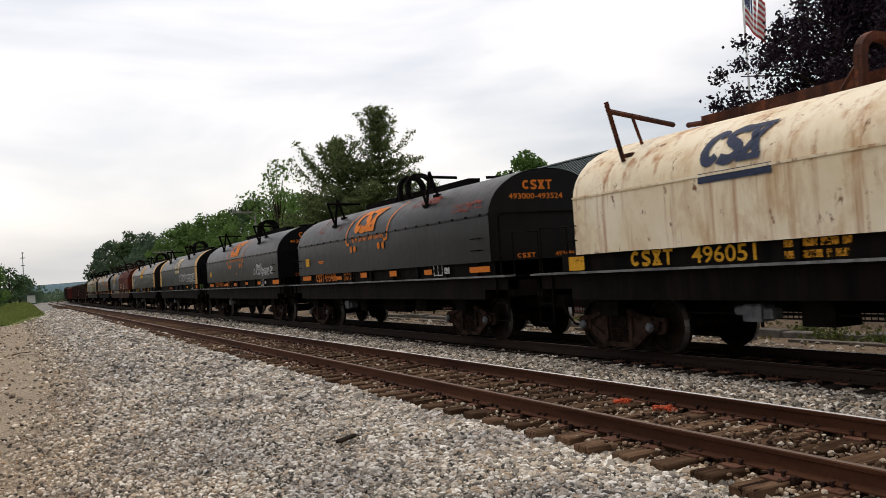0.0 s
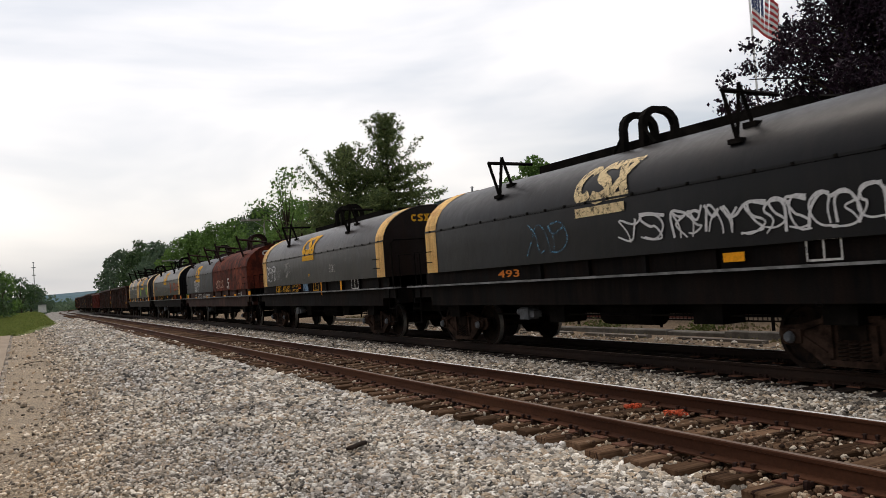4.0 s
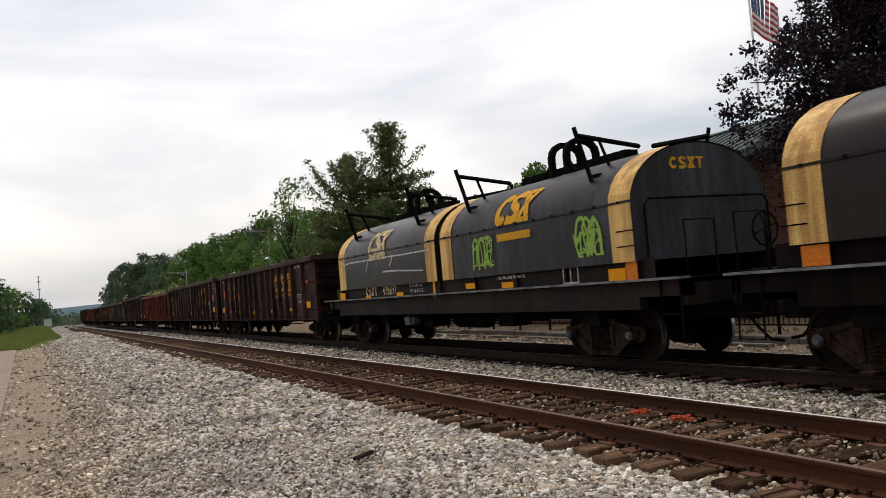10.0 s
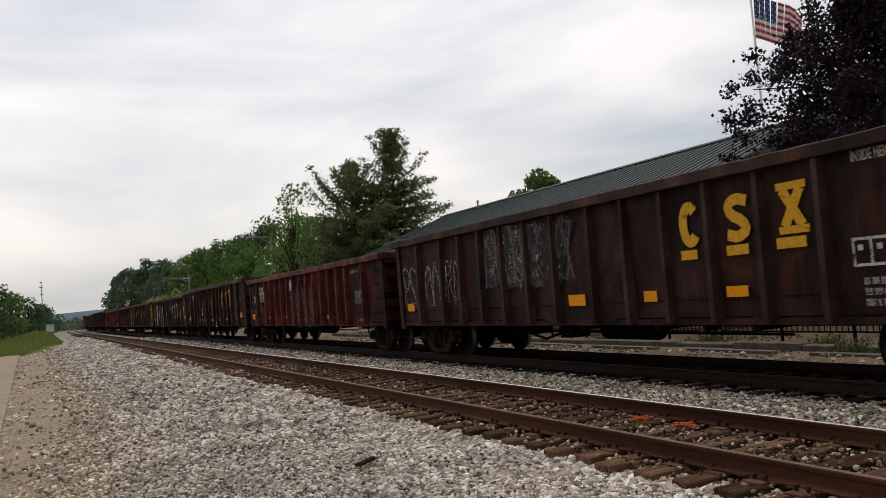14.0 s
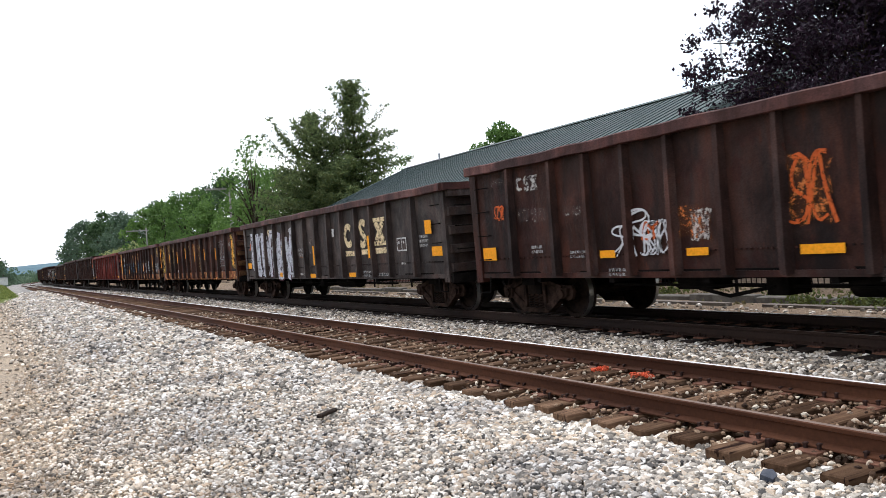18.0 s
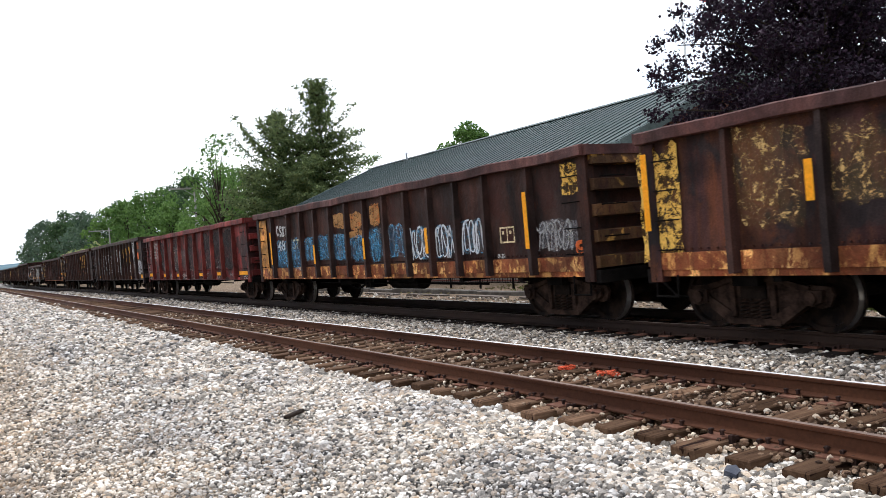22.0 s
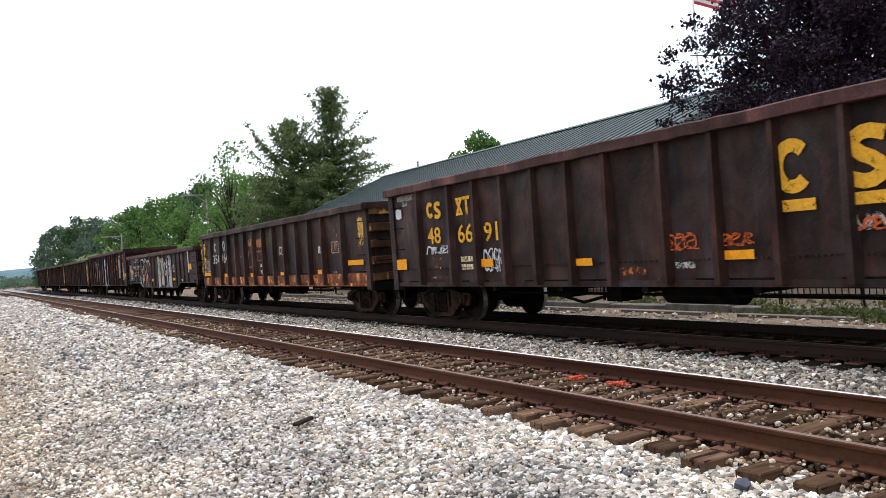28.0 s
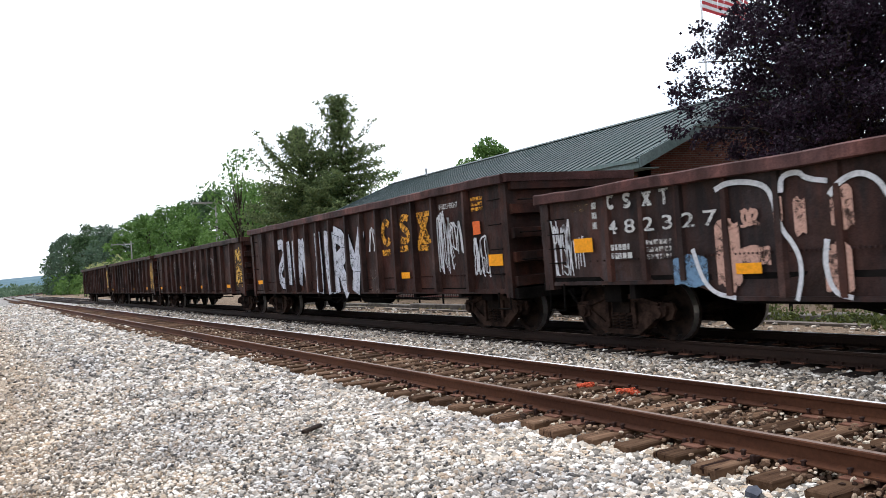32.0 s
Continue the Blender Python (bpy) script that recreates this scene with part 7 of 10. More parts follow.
    glyph(r, "arc", 6.45, 2.37, 0.21, 0.27, WHITE_WORN)
    glyph(r, "zig", 6.21, 2.37, 0.18, 0.26, WHITE_WORN)
    glyph(r, "hour", 6.0, 2.36, 0.23, 0.27, WHITE_WORN)
    flaked(r, 6.49, 1.81, 0.38, 0.25, FLAKE_WHITE)
    flaked(r, 6.04, 1.78, 0.47, 0.27, FLAKE_WHITE)
    flaked(r, 5.1, 1.83, 0.22, 0.19, FLAKE_WHITE)
    flaked(r, 4.83, 1.81, 0.24, 0.19, FLAKE_WHITE)
    plate(r, 7.8, 1.13, 0.48, 0.25)
    scribble(r, 524, 3.46, 1.39, 0.51, 0.44, WHITE_FULL, 1, 0.04)
    scribble(r, 525, 3.2, 1.12, 0.59, 0.52, WHITE_FULL, 3, 0.05)
    scribble(r, 526, 3.15, 1.35, 0.32, 0.26, ORANGE_SPRAY, 2, 0.05)
    scribble(r, 527, 2.15, 1.3, 0.36, 0.43, WHITE_WORN, 3, 0.05)
    flaked(r, 2.19, 1.27, 0.42, 0.5, ORANGE_FLAKE)
    print_lines(r, 77, 6.12, 1.23, 0.34, 0.14, THIN_WHITE, 2)
    print_lines(r, 78, 4.98, 1.12, 0.41, 0.12, THIN_WHITE, 2)
    print_lines(r, 79, 4.01, 0.81, 0.46, 0.12, THIN_WHITE, 2)
    r = gondola("grey-brown gondola with large silver spray shapes", 207.0, "banded", GON_GREY, CHORD, seed=5)
    glyph(r, "arc", -2.2, 1.62, 0.61, 0.67, CREAM)
    glyph(r, "zig", -3.29, 1.6, 0.42, 0.73, CREAM)
    glyph(r, "hour", -4.23, 1.62, 0.71, 0.7, CREAM)
    plate(r, -2.24, 1.4, 0.65, 0.14, CREAM)
    plate(r, -3.37, 1.42, 0.43, 0.13, CREAM)
    plate(r, -4.28, 1.42, 0.67, 0.14, CREAM)
    plate(r, -4.04, 1.32, 0.11, 0.57, REFLECT, 0.152)
    plate(r, 0.13, 1.2, 0.11, 0.58, REFLECT, 0.152)
    box_mark(r, -5.56, 1.44, 0.51, 0.32, WHITE)
    plate(r, -5.72, 1.12, 0.25, 0.06, WHITE_WORN)
    plate(r, -7.09, 1.78, 0.32, 0.31)
    plate(r, -7.36, 1.28, 0.48, 0.21)
    plate(r, -2.36, 0.83, 0.48, 0.12)
    plate(r, 0.79, 0.82, 0.46, 0.12)
    plate(r, 7.75, 1.18, 0.46, 0.2)
    plate(r, -1.28, 1.98, 0.18, 0.22, WHITE)
    print_lines(r, 80, -6.77, 1.5, 0.43, 0.27, THIN_WHITE, 3)
    print_lines(r, 81, -3.38, 0.83, 0.45, 0.16, THIN_WHITE, 2)
    print_lines(r, 82, -4.36, 0.85, 0.61, 0.08, THIN_WHITE, 1)
    print_lines(r, 83, 1.77, 1.49, 0.41, 0.25, THIN_WHITE, 2)
    big_stroke(r, "ess", 7.25, 1.14, 0.76, 1.25, SILVER, MAROON_LINE, 0.34)
    big_stroke(r, "two", 6.49, 0.88, 1.16, 1.54, SILVER, MAROON_LINE, 0.36)
    big_stroke(r, "peak", 5.37, 0.94, 0.63, 1.14, SILVER, MAROON_LINE, 0.34)
    big_stroke(r, "hoop", 4.95, 0.86, 0.79, 1.55, SILVER, MAROON_LINE, 0.3)
    big_stroke(r, "foot", 4.23, 0.84, 1.1, 1.51, SILVER, MAROON_LINE, 0.26)
    big_stroke(r, "fork", 3.29, 0.78, 0.96, 1.52, SILVER, MAROON_LINE, 0.27)
    scribble(r, 530, 4.94, 2.23, 0.59, 0.26, CREAM, 2, 0.06)
    scribble(r, 531, 3.56, 1.57, 0.27, 0.35, CREAM, 1, 0.06)
    scribble(r, 532, 2.62, 2.32, 0.33, 0.12, WHITE_FULL, 2, 0.05)
    scribble(r, 533, 2.49, 1.1, 0.31, 0.36, WHITE_FULL, 2, 0.05)
    scribble(r, 534, 2.66, 0.84, 0.58, 0.15, WHITE_FULL, 4, 0.035)
    scribble(r, 535, 7.46, 1.85, 0.24, 0.27, ORANGE_SPRAY, 1, 0.06)
    plate(r, 3.88, 0.86, 0.29, 0.14)
    flaked(r, 1.66, 1.44, 0.42, 0.3, ORANGE_FLAKE)
    flaked(r, 0.77, 1.54, 0.59, 0.55, FLAKE_WHITE)
    plate(r, 1.75, 0.9, 0.43, 0.07, WHITE_WORN)
    scribble(r, 840, 7.25, 1.06, 1.11, 1.31, MAROON_LINE, 3, 0.03)
    scribble(r, 850, 7.25, 1.06, 1.11, 1.31, SILVER, 3, 0.07)
    scribble(r, 841, 6.15, 0.9, 1.51, 1.41, MAROON_LINE, 3, 0.03)
    scribble(r, 851, 6.15, 0.9, 1.51, 1.41, SILVER, 3, 0.07)
    scribble(r, 842, 4.75, 0.88, 0.98, 1.38, MAROON_LINE, 3, 0.03)
    scribble(r, 852, 4.75, 0.88, 0.98, 1.38, SILVER, 3, 0.07)
    scribble(r, 843, 3.87, 0.88, 0.96, 1.3, MAROON_LINE, 3, 0.03)
    scribble(r, 853, 3.87, 0.88, 0.96, 1.3, SILVER, 3, 0.07)
    scribble(r, 844, 3.09, 0.92, 0.7, 1.25, MAROON_LINE, 3, 0.03)
    scribble(r, 854, 3.09, 0.92, 0.7, 1.25, SILVER, 3, 0.07)
    sprayed(r, 540, 7.18, 1.07, 0.61, 1.3, WHITE_HAZE)
    sprayed(r, 541, 6.43, 1.06, 0.55, 1.18, WHITE_HAZE)
    sprayed(r, 542, 5.88, 1.04, 0.52, 1.08, WHITE_HAZE)
    sprayed(r, 543, 4.88, 1.02, 0.57, 0.95, WHITE_HAZE)
    sprayed(r, 544, 4.08, 1.0, 0.41, 1.06, WHITE_HAZE)
    sprayed(r, 545, 2.92, 0.98, 0.35, 0.92, WHITE_HAZE)
    r = gondola("rusty brown gondola with yellow patches and orange lower panels", 224.5, "banded", GON_RUST, CHORD, seed=6, band=BAND_ORANGE, end_mat=END_YELLOW)
    plate(r, -5.06, 1.61, 0.11, 0.51, REFLECT, 0.152)
    plate(r, -2.94, 1.67, 0.11, 0.49, REFLECT, 0.152)
    plate(r, -0.85, 1.64, 0.11, 0.5, REFLECT, 0.152)
    plate(r, 1.19, 1.82, 0.11, 0.51, REFLECT, 0.152)
    plate(r, 3.27, 1.63, 0.11, 0.53, REFLECT, 0.152)
    plate(r, 5.39, 1.65, 0.11, 0.48, REFLECT, 0.152)
    plate(r, -7.91, 1.37, 0.11, 0.98, REFLECT, 0.152)
    flaked(r, -7.29, 1.15, 0.49, 1.48, YELLOW_PEEL)
    scribble(r, 550, -5.22, 1.66, 1.11, 0.75, THIN_WHITE, 4, 0.04)
    box_mark(r, -5.6, 1.34, 0.46, 0.29, THIN_WHITE)
    scribble(r, 551, -5.33, 1.31, 0.42, 0.4, THIN_WHITE, 2, 0.03)
    print_lines(r, 84, -6.96, 2.12, 0.25, 0.16, THIN_WHITE, 1)
    flaked(r, -1.01, 1.14, 0.65, 1.28, TAN_PEEL)
    flaked(r, 1.05, 1.82, 0.79, 0.67, TAN_PEEL)
    flaked(r, 6.61, 1.58, 0.93, 1.15, TAN_PEEL)
    flaked(r, 5.26, 1.54, 0.77, 1.02, TAN_PEEL)
    flaked(r, 0.06, 1.82, 0.89, 0.7, ORANGE_FLAKE)
    flaked(r, -2.02, 1.66, 0.65, 0.88, PATCH)
    print_lines(r, 85, -5.51, 1.12, 0.23, 0.07, WHITE_WORN, 1)
    flaked(r, 8.21, 0.92, 0.84, 1.74, YELLOW_PEEL)
    plate(r, 7.99, 1.43, 0.11, 1.08, REFLECT, 0.152)
    flaked(r, 6.44, 1.33, 1.05, 1.25, TAN_PEEL)
    flaked(r, 5.03, 1.6, 0.72, 0.81, TAN_PEEL)
    scribble(r, 552, 3.95, 0.81, 0.68, 0.47, WHITE_FULL, 4, 0.035)
    flaked(r, 0.8, 2.02, 0.71, 0.48, TAN_PEEL)
    sprayed(r, 553, -0.26, 1.88, 0.28, 0.6, TAN_FULL)
    flaked(r, 3.97, 1.49, 0.48, 0.74, ORANGE_FLAKE)
    flaked(r, 1.84, 1.25, 0.66, 1.0, PATCH)
    flaked(r, 0.93, 1.21, 0.79, 0.81, PATCH)
    r = gondola("dark gondola with blue spray scrawls and orange lower panels", 241.87, "banded", GON_BROWN, CHORD, seed=7, band=BAND_ORANGE, end_mat=END_YELLOW, wavy=0.01)
    lay(r, "end_panel", rect(Shape(), 0, 0.8, 0, 1.72), END_ORANGE, 8.0, 0.9, "rust-stained yellow end panel")
    plate(r, -6.49, 1.28, 0.11, 0.97, REFLECT, 0.152)
    plate(r, -3.0, 1.3, 0.11, 0.53, REFLECT, 0.152)
    plate(r, 0.03, 1.25, 0.1, 0.5, REFLECT, 0.152)
    plate(r, 3.17, 1.19, 0.11, 0.52, REFLECT, 0.152)
    box_mark(r, -5.58, 1.4, 0.45, 0.29, CREAM)
    plate(r, -5.46, 1.13, 0.26, 0.08, WHITE_WORN)
    scribble(r, 569, -6.73, 1.22, 0.9, 0.5, THIN_WHITE, 4, 0.045)
    sprayed(r, 565, -6.73, 1.22, 1.02, 0.54, WHITE_HAZE)
    scribble(r, 567, -6.73, 1.22, 0.9, 0.5, WHITE_HAZE, 3, 0.05)
    scribble(r, 561, -4.3, 1.23, 0.7, 0.66, WHITE_FULL, 3, 0.05)
    sprayed(r, 566, -4.3, 1.23, 0.7, 0.66, WHITE_HAZE)
    scribble(r, 571, -4.3, 1.23, 0.7, 0.66, BLUE_SPRAY, 2, 0.04)
    scribble(r, 562, -3.24, 1.19, 0.71, 0.66, WHITE_FULL, 3, 0.05)
    sprayed(r, 567, -3.24, 1.19, 0.71, 0.66, WHITE_HAZE)
    scribble(r, 572, -3.24, 1.19, 0.71, 0.66, BLUE_SPRAY, 2, 0.04)
    scribble(r, 563, -2.17, 1.17, 0.8, 0.7, WHITE_FULL, 3, 0.05)
    sprayed(r, 568, -2.17, 1.17, 0.8, 0.7, WHITE_HAZE)
    scribble(r, 573, -2.17, 1.17, 0.8, 0.7, BLUE_SPRAY, 2, 0.04)
    sprayed(r, 575, -1.15, 1.25, 0.7, 0.75, BLUE_HAZE)
    scribble(r, 585, -1.15, 1.25, 0.7, 0.75, BLUE_SPRAY, 2, 0.045)
    scribble(r, 595, -1.15, 1.25, 0.7, 0.75, WHITE_HAZE, 2, 0.05)
    sprayed(r, 576, -0.13, 1.28, 0.61, 0.69, BLUE_HAZE)
    scribble(r, 586, -0.13, 1.28, 0.61, 0.69, BLUE_SPRAY, 2, 0.045)
    scribble(r, 596, -0.13, 1.28, 0.61, 0.69, WHITE_HAZE, 2, 0.05)
    sprayed(r, 577, 0.98, 1.25, 0.71, 0.62, BLUE_HAZE)
    scribble(r, 587, 0.98, 1.25, 0.71, 0.62, BLUE_SPRAY, 2, 0.045)
    scribble(r, 597, 0.98, 1.25, 0.71, 0.62, WHITE_HAZE, 2, 0.05)
    sprayed(r, 578, 2.04, 1.28, 0.72, 0.66, BLUE_HAZE)
    scribble(r, 588, 2.04, 1.28, 0.72, 0.66, BLUE_SPRAY, 2, 0.045)
    scribble(r, 598, 2.04, 1.28, 0.72, 0.66, WHITE_HAZE, 2, 0.05)
    sprayed(r, 579, 3.08, 1.27, 0.66, 0.66, BLUE_HAZE)
    scribble(r, 589, 3.08, 1.27, 0.66, 0.66, BLUE_SPRAY, 2, 0.045)
    scribble(r, 599, 3.08, 1.27, 0.66, 0.66, WHITE_HAZE, 2, 0.05)
    sprayed(r, 580, 4.07, 1.27, 0.63, 0.66, BLUE_HAZE)
    scribble(r, 590, 4.07, 1.27, 0.63, 0.66, BLUE_SPRAY, 2, 0.045)
    scribble(r, 600, 4.07, 1.27, 0.63, 0.66, WHITE_HAZE, 2, 0.05)
    sprayed(r, 581, 5.21, 1.28, 0.69, 0.68, BLUE_HAZE)
    scribble(r, 591, 5.21, 1.28, 0.69, 0.68, BLUE_SPRAY, 2, 0.045)
    scribble(r, 601, 5.21, 1.28, 0.69, 0.68, WHITE_HAZE, 2, 0.05)
    sprayed(r, 582, 6.33, 1.26, 0.78, 0.72, BLUE_HAZE)
    scribble(r, 592, 6.33, 1.26, 0.78, 0.72, BLUE_SPRAY, 2, 0.045)
    scribble(r, 602, 6.33, 1.26, 0.78, 0.72, WHITE_HAZE, 2, 0.05)
    sprayed(r, 605, 0.87, 1.94, 0.58, 0.49, TAN_FULL)
    flaked(r, 0.87, 1.94, 0.58, 0.49, ORANGE_FLAKE)
    sprayed(r, 605, -0.25, 1.99, 0.52, 0.55, TAN_FULL)
    flaked(r, -0.25, 1.99, 0.52, 0.55, ORANGE_FLAKE)
    sprayed(r, 605, 1.91, 2.07, 0.64, 0.39, TAN_FULL)
    flaked(r, 1.91, 2.07, 0.64, 0.39, ORANGE_FLAKE)
    flaked(r, -7.41, 2.08, 0.64, 0.55, YELLOW_PEEL)
    flaked(r, -7.64, 2.3, 0.42, 0.32, YELLOW_PEEL)
    scribble(r, 606, -7.69, 1.14, 0.26, 0.21, ORANGE_SPRAY, 1, 0.07)
    plate(r, 6.61, 1.23, 0.11, 0.98, REFLECT, 0.152)
    glyph(r, "arc", 6.29, 2.07, 0.22, 0.32, WHITE)
    glyph(r, "zig", 6.03, 2.05, 0.19, 0.31, WHITE)
    glyph(r, "hour", 5.8, 2.04, 0.19, 0.3, WHITE)
    glyph(r, "tee", 5.58, 2.04, 0.2, 0.29, WHITE)
    words(r, "481", 6.24, 1.63, 0.82, 0.3, WHITE)
    words(r, "573", 4.96, 1.64, 0.67, 0.28, CREAM)
    sprayed(r, 610, 6.37, 1.11, 1.05, 0.54, BLUE_HAZE)
    scribble(r, 612, 6.37, 1.11, 1.05, 0.54, BLUE_SPRAY, 4, 0.05)
    sprayed(r, 611, 5.06, 1.0, 0.81, 0.62, BLUE_HAZE)
    scribble(r, 613, 5.06, 1.0, 0.81, 0.62, BLUE_SPRAY, 4, 0.05)
    scribble(r, 620, 4.0, 1.3, 0.77, 0.64, BLUE_SPRAY, 2, 0.065)
    scribble(r, 630, 4.0, 1.3, 0.77, 0.64, BLUE_SPRAY, 2, 0.05)
    scribble(r, 640, 4.0, 1.3, 0.77, 0.64, BLACK_LINE, 2, 0.03)
    sprayed(r, 650, 4.0, 1.3, 0.77, 0.64, BLUE_HAZE)
    scribble(r, 621, 2.97, 1.28, 0.85, 0.67, BLUE_SPRAY, 2, 0.065)
    scribble(r, 631, 2.97, 1.28, 0.85, 0.67, BLUE_SPRAY, 2, 0.05)
    scribble(r, 641, 2.97, 1.28, 0.85, 0.67, BLACK_LINE, 2, 0.03)
    sprayed(r, 651, 2.97, 1.28, 0.85, 0.67, BLUE_HAZE)
    scribble(r, 622, 1.88, 1.24, 0.75, 0.68, BLUE_SPRAY, 2, 0.065)
    scribble(r, 632, 1.88, 1.24, 0.75, 0.68, BLUE_SPRAY, 2, 0.05)
    scribble(r, 642, 1.88, 1.24, 0.75, 0.68, BLACK_LINE, 2, 0.03)
    sprayed(r, 652, 1.88, 1.24, 0.75, 0.68, BLUE_HAZE)
    scribble(r, 623, 0.78, 1.17, 0.71, 0.66, BLUE_SPRAY, 2, 0.065)
    scribble(r, 633, 0.78, 1.17, 0.71, 0.66, BLUE_SPRAY, 2, 0.05)
    scribble(r, 643, 0.78, 1.17, 0.71, 0.66, BLACK_LINE, 2, 0.03)
    sprayed(r, 653, 0.78, 1.17, 0.71, 0.66, BLUE_HAZE)
    scribble(r, 624, -0.23, 1.17, 0.43, 0.68, BLUE_SPRAY, 2, 0.065)
    scribble(r, 634, -0.23, 1.17, 0.43, 0.68, BLUE_SPRAY, 2, 0.05)
    scribble(r, 644, -0.23, 1.17, 0.43, 0.68, BLACK_LINE, 2, 0.03)
    sprayed(r, 654, -0.23, 1.17, 0.43, 0.68, BLUE_HAZE)
    sprayed(r, 660, 1.65, 2.03, 0.51, 0.34, TAN_FULL)
    flaked(r, 1.65, 2.03, 0.51, 0.34, ORANGE_FLAKE)
    sprayed(r, 660, 0.66, 2.03, 0.5, 0.34, TAN_FULL)
    flaked(r, 0.66, 2.03, 0.5, 0.34, ORANGE_FLAKE)
    sprayed(r, 660, 1.15, 1.77, 1.07, 0.19, TAN_FULL)
    flaked(r, 1.15, 1.77, 1.07, 0.19, ORANGE_FLAKE)
    sprayed(r, 660, -0.34, 2.0, 0.38, 0.45, TAN_FULL)
    flaked(r, -0.34, 2.0, 0.38, 0.45, ORANGE_FLAKE)
    print_lines(r, 86, 4.9, 1.0, 0.42, 0.12, CREAM, 1)
    r = gondola("red gondola with scuffed panels and white numbers", 259.22, "wide", GON_RED, RED_TRIM, seed=8, end_mat=RED_TRIM)
    for k in (10, 9, 8, 6, 4, 2):
        flaked(r, GON["mids"][k] + 0.62, 1.14, 1.24, 1.46, DARK_PATCH)
    plate(r, -6.99, 0.94, 0.95, 0.12)
    plate(r, -4.21, 0.94, 0.48, 0.11)
    plate(r, -1.66, 0.93, 0.5, 0.11)
    plate(r, 2.17, 0.92, 0.48, 0.12)
    plate(r, 4.73, 0.92, 0.5, 0.14)
    plate(r, 7.84, 0.96, 0.84, 0.14)
    box_mark(r, -4.09, 1.23, 0.52, 0.31, WHITE_WORN)
    scribble(r, 670, -7.48, 0.8, 0.38, 0.1, WHITE_WORN, 1, 0.035)
    scribble(r, 671, -2.75, 0.81, 0.29, 0.23, WHITE_WORN, 1, 0.035)
    scribble(r, 672, -0.47, 0.8, 0.55, 0.22, WHITE_WORN, 1, 0.035)
    scribble(r, 673, -4.15, 0.82, 0.35, 0.18, WHITE_WORN, 1, 0.035)
    scribble(r, 674, 3.41, 0.82, 0.62, 0.2, WHITE_WORN, 1, 0.035)
    scribble(r, 675, 1.23, 0.8, 0.54, 0.23, WHITE_WORN, 1, 0.035)
    plate(r, -5.92, 0.91, 0.24, 0.08, WHITE_WORN)
    glyph(r, "rings", -2.81, 2.17, 0.41, 0.34, THIN_WHITE)
    scribble(r, 680, -0.05, 1.12, 0.91, 1.04, PINK_SPRAY, 3, 0.028)
    flaked(r, -0.05, 1.12, 0.91, 1.04, FLAKE_WHITE)
    scribble(r, 681, -2.64, 1.16, 0.92, 0.89, PINK_SPRAY, 3, 0.028)
    flaked(r, -2.64, 1.16, 0.92, 0.89, FLAKE_WHITE)
    scribble(r, 682, 2.58, 1.17, 0.94, 1.08, PINK_SPRAY, 3, 0.028)
    flaked(r, 2.58, 1.17, 0.94, 1.08, FLAKE_WHITE)
    scribble(r, 683, 1.22, 1.2, 0.69, 0.85, PINK_SPRAY, 3, 0.028)
    flaked(r, 1.22, 1.2, 0.69, 0.85, FLAKE_WHITE)
    scribble(r, 684, 6.35, 1.62, 0.82, 0.87, PINK_SPRAY, 3, 0.028)
    flaked(r, 6.35, 1.62, 0.82, 0.87, FLAKE_WHITE)
    words(r, "58", 7.44, 1.84, 0.54, 0.37, WHITE_WORN)
    words(r, "8512", 6.45, 1.78, 1.1, 0.35, WHITE_WORN)
    glyph(r, "zag", 6.39, 2.24, 0.29, 0.29, WHITE_WORN)
    glyph(r, "wye", 6.07, 2.22, 0.29, 0.3, WHITE_WORN)
    glyph(r, "arc", 5.75, 2.22, 0.27, 0.29, WHITE_WORN)
    scribble(r, 690, 3.37, 0.78, 0.4, 0.26, WHITE_WORN, 1, 0.04)
    scribble(r, 691, 1.03, 0.82, 0.19, 0.2, WHITE_WORN, 1, 0.04)
    scribble(r, 692, 0.75, 0.83, 0.23, 0.19, WHITE_WORN, 1, 0.04)
    scribble(r, 695, 6.51, 1.36, 1.13, 0.3, PINK_SPRAY, 2, 0.028)
    scribble(r, 696, 4.75, 1.27, 0.66, 0.72, PINK_SPRAY, 2, 0.028)
    scribble(r, 697, 3.49, 1.35, 0.84, 0.75, PINK_SPRAY, 2, 0.028)
    scribble(r, 698, 2.45, 1.12, 0.68, 0.94, PINK_SPRAY, 2, 0.028)
    scribble(r, 699, 1.87, 1.98, 0.35, 0.34, PINK_SPRAY, 2, 0.028)
    scribble(r, 700, 1.12, 1.52, 0.83, 0.4, PINK_SPRAY, 2, 0.028)
    print_lines(r, 87, 7.83, 0.84, 0.38, 0.1, WHITE_WORN, 2)
    scribble(r, 701, 7.93, 1.13, 0.23, 0.46, WHITE_WORN, 2, 0.04)
    r = gondola("black gondola with yellow emblem and white scrawls", 276.77, "tall", GON_BLACK, CHORD_DARK, seed=9)
    glyph(r, "arc", -2.79, 1.75, 0.49, 0.88, YELLOW)
    glyph(r, "zig", -3.7, 1.79, 0.45, 0.8, YELLOW)
    glyph(r, "hour", -4.6, 1.72, 0.57, 0.88, YELLOW)
    print_lines(r, 88, -4.57, 1.25, 0.6, 0.4, WHITE, 3)
    scribble(r, 705, -5.67, 1.84, 0.79, 1.01, WHITE_FULL, 3, 0.05)
    box_mark(r, -5.82, 1.42, 0.35, 0.31, WHITE)
    scribble(r, 706, -6.98, 2.4, 0.46, 0.35, ORANGE_SPRAY, 2, 0.06)
    plate(r, -6.95, 1.89, 0.3, 0.33, RED_SPOT)
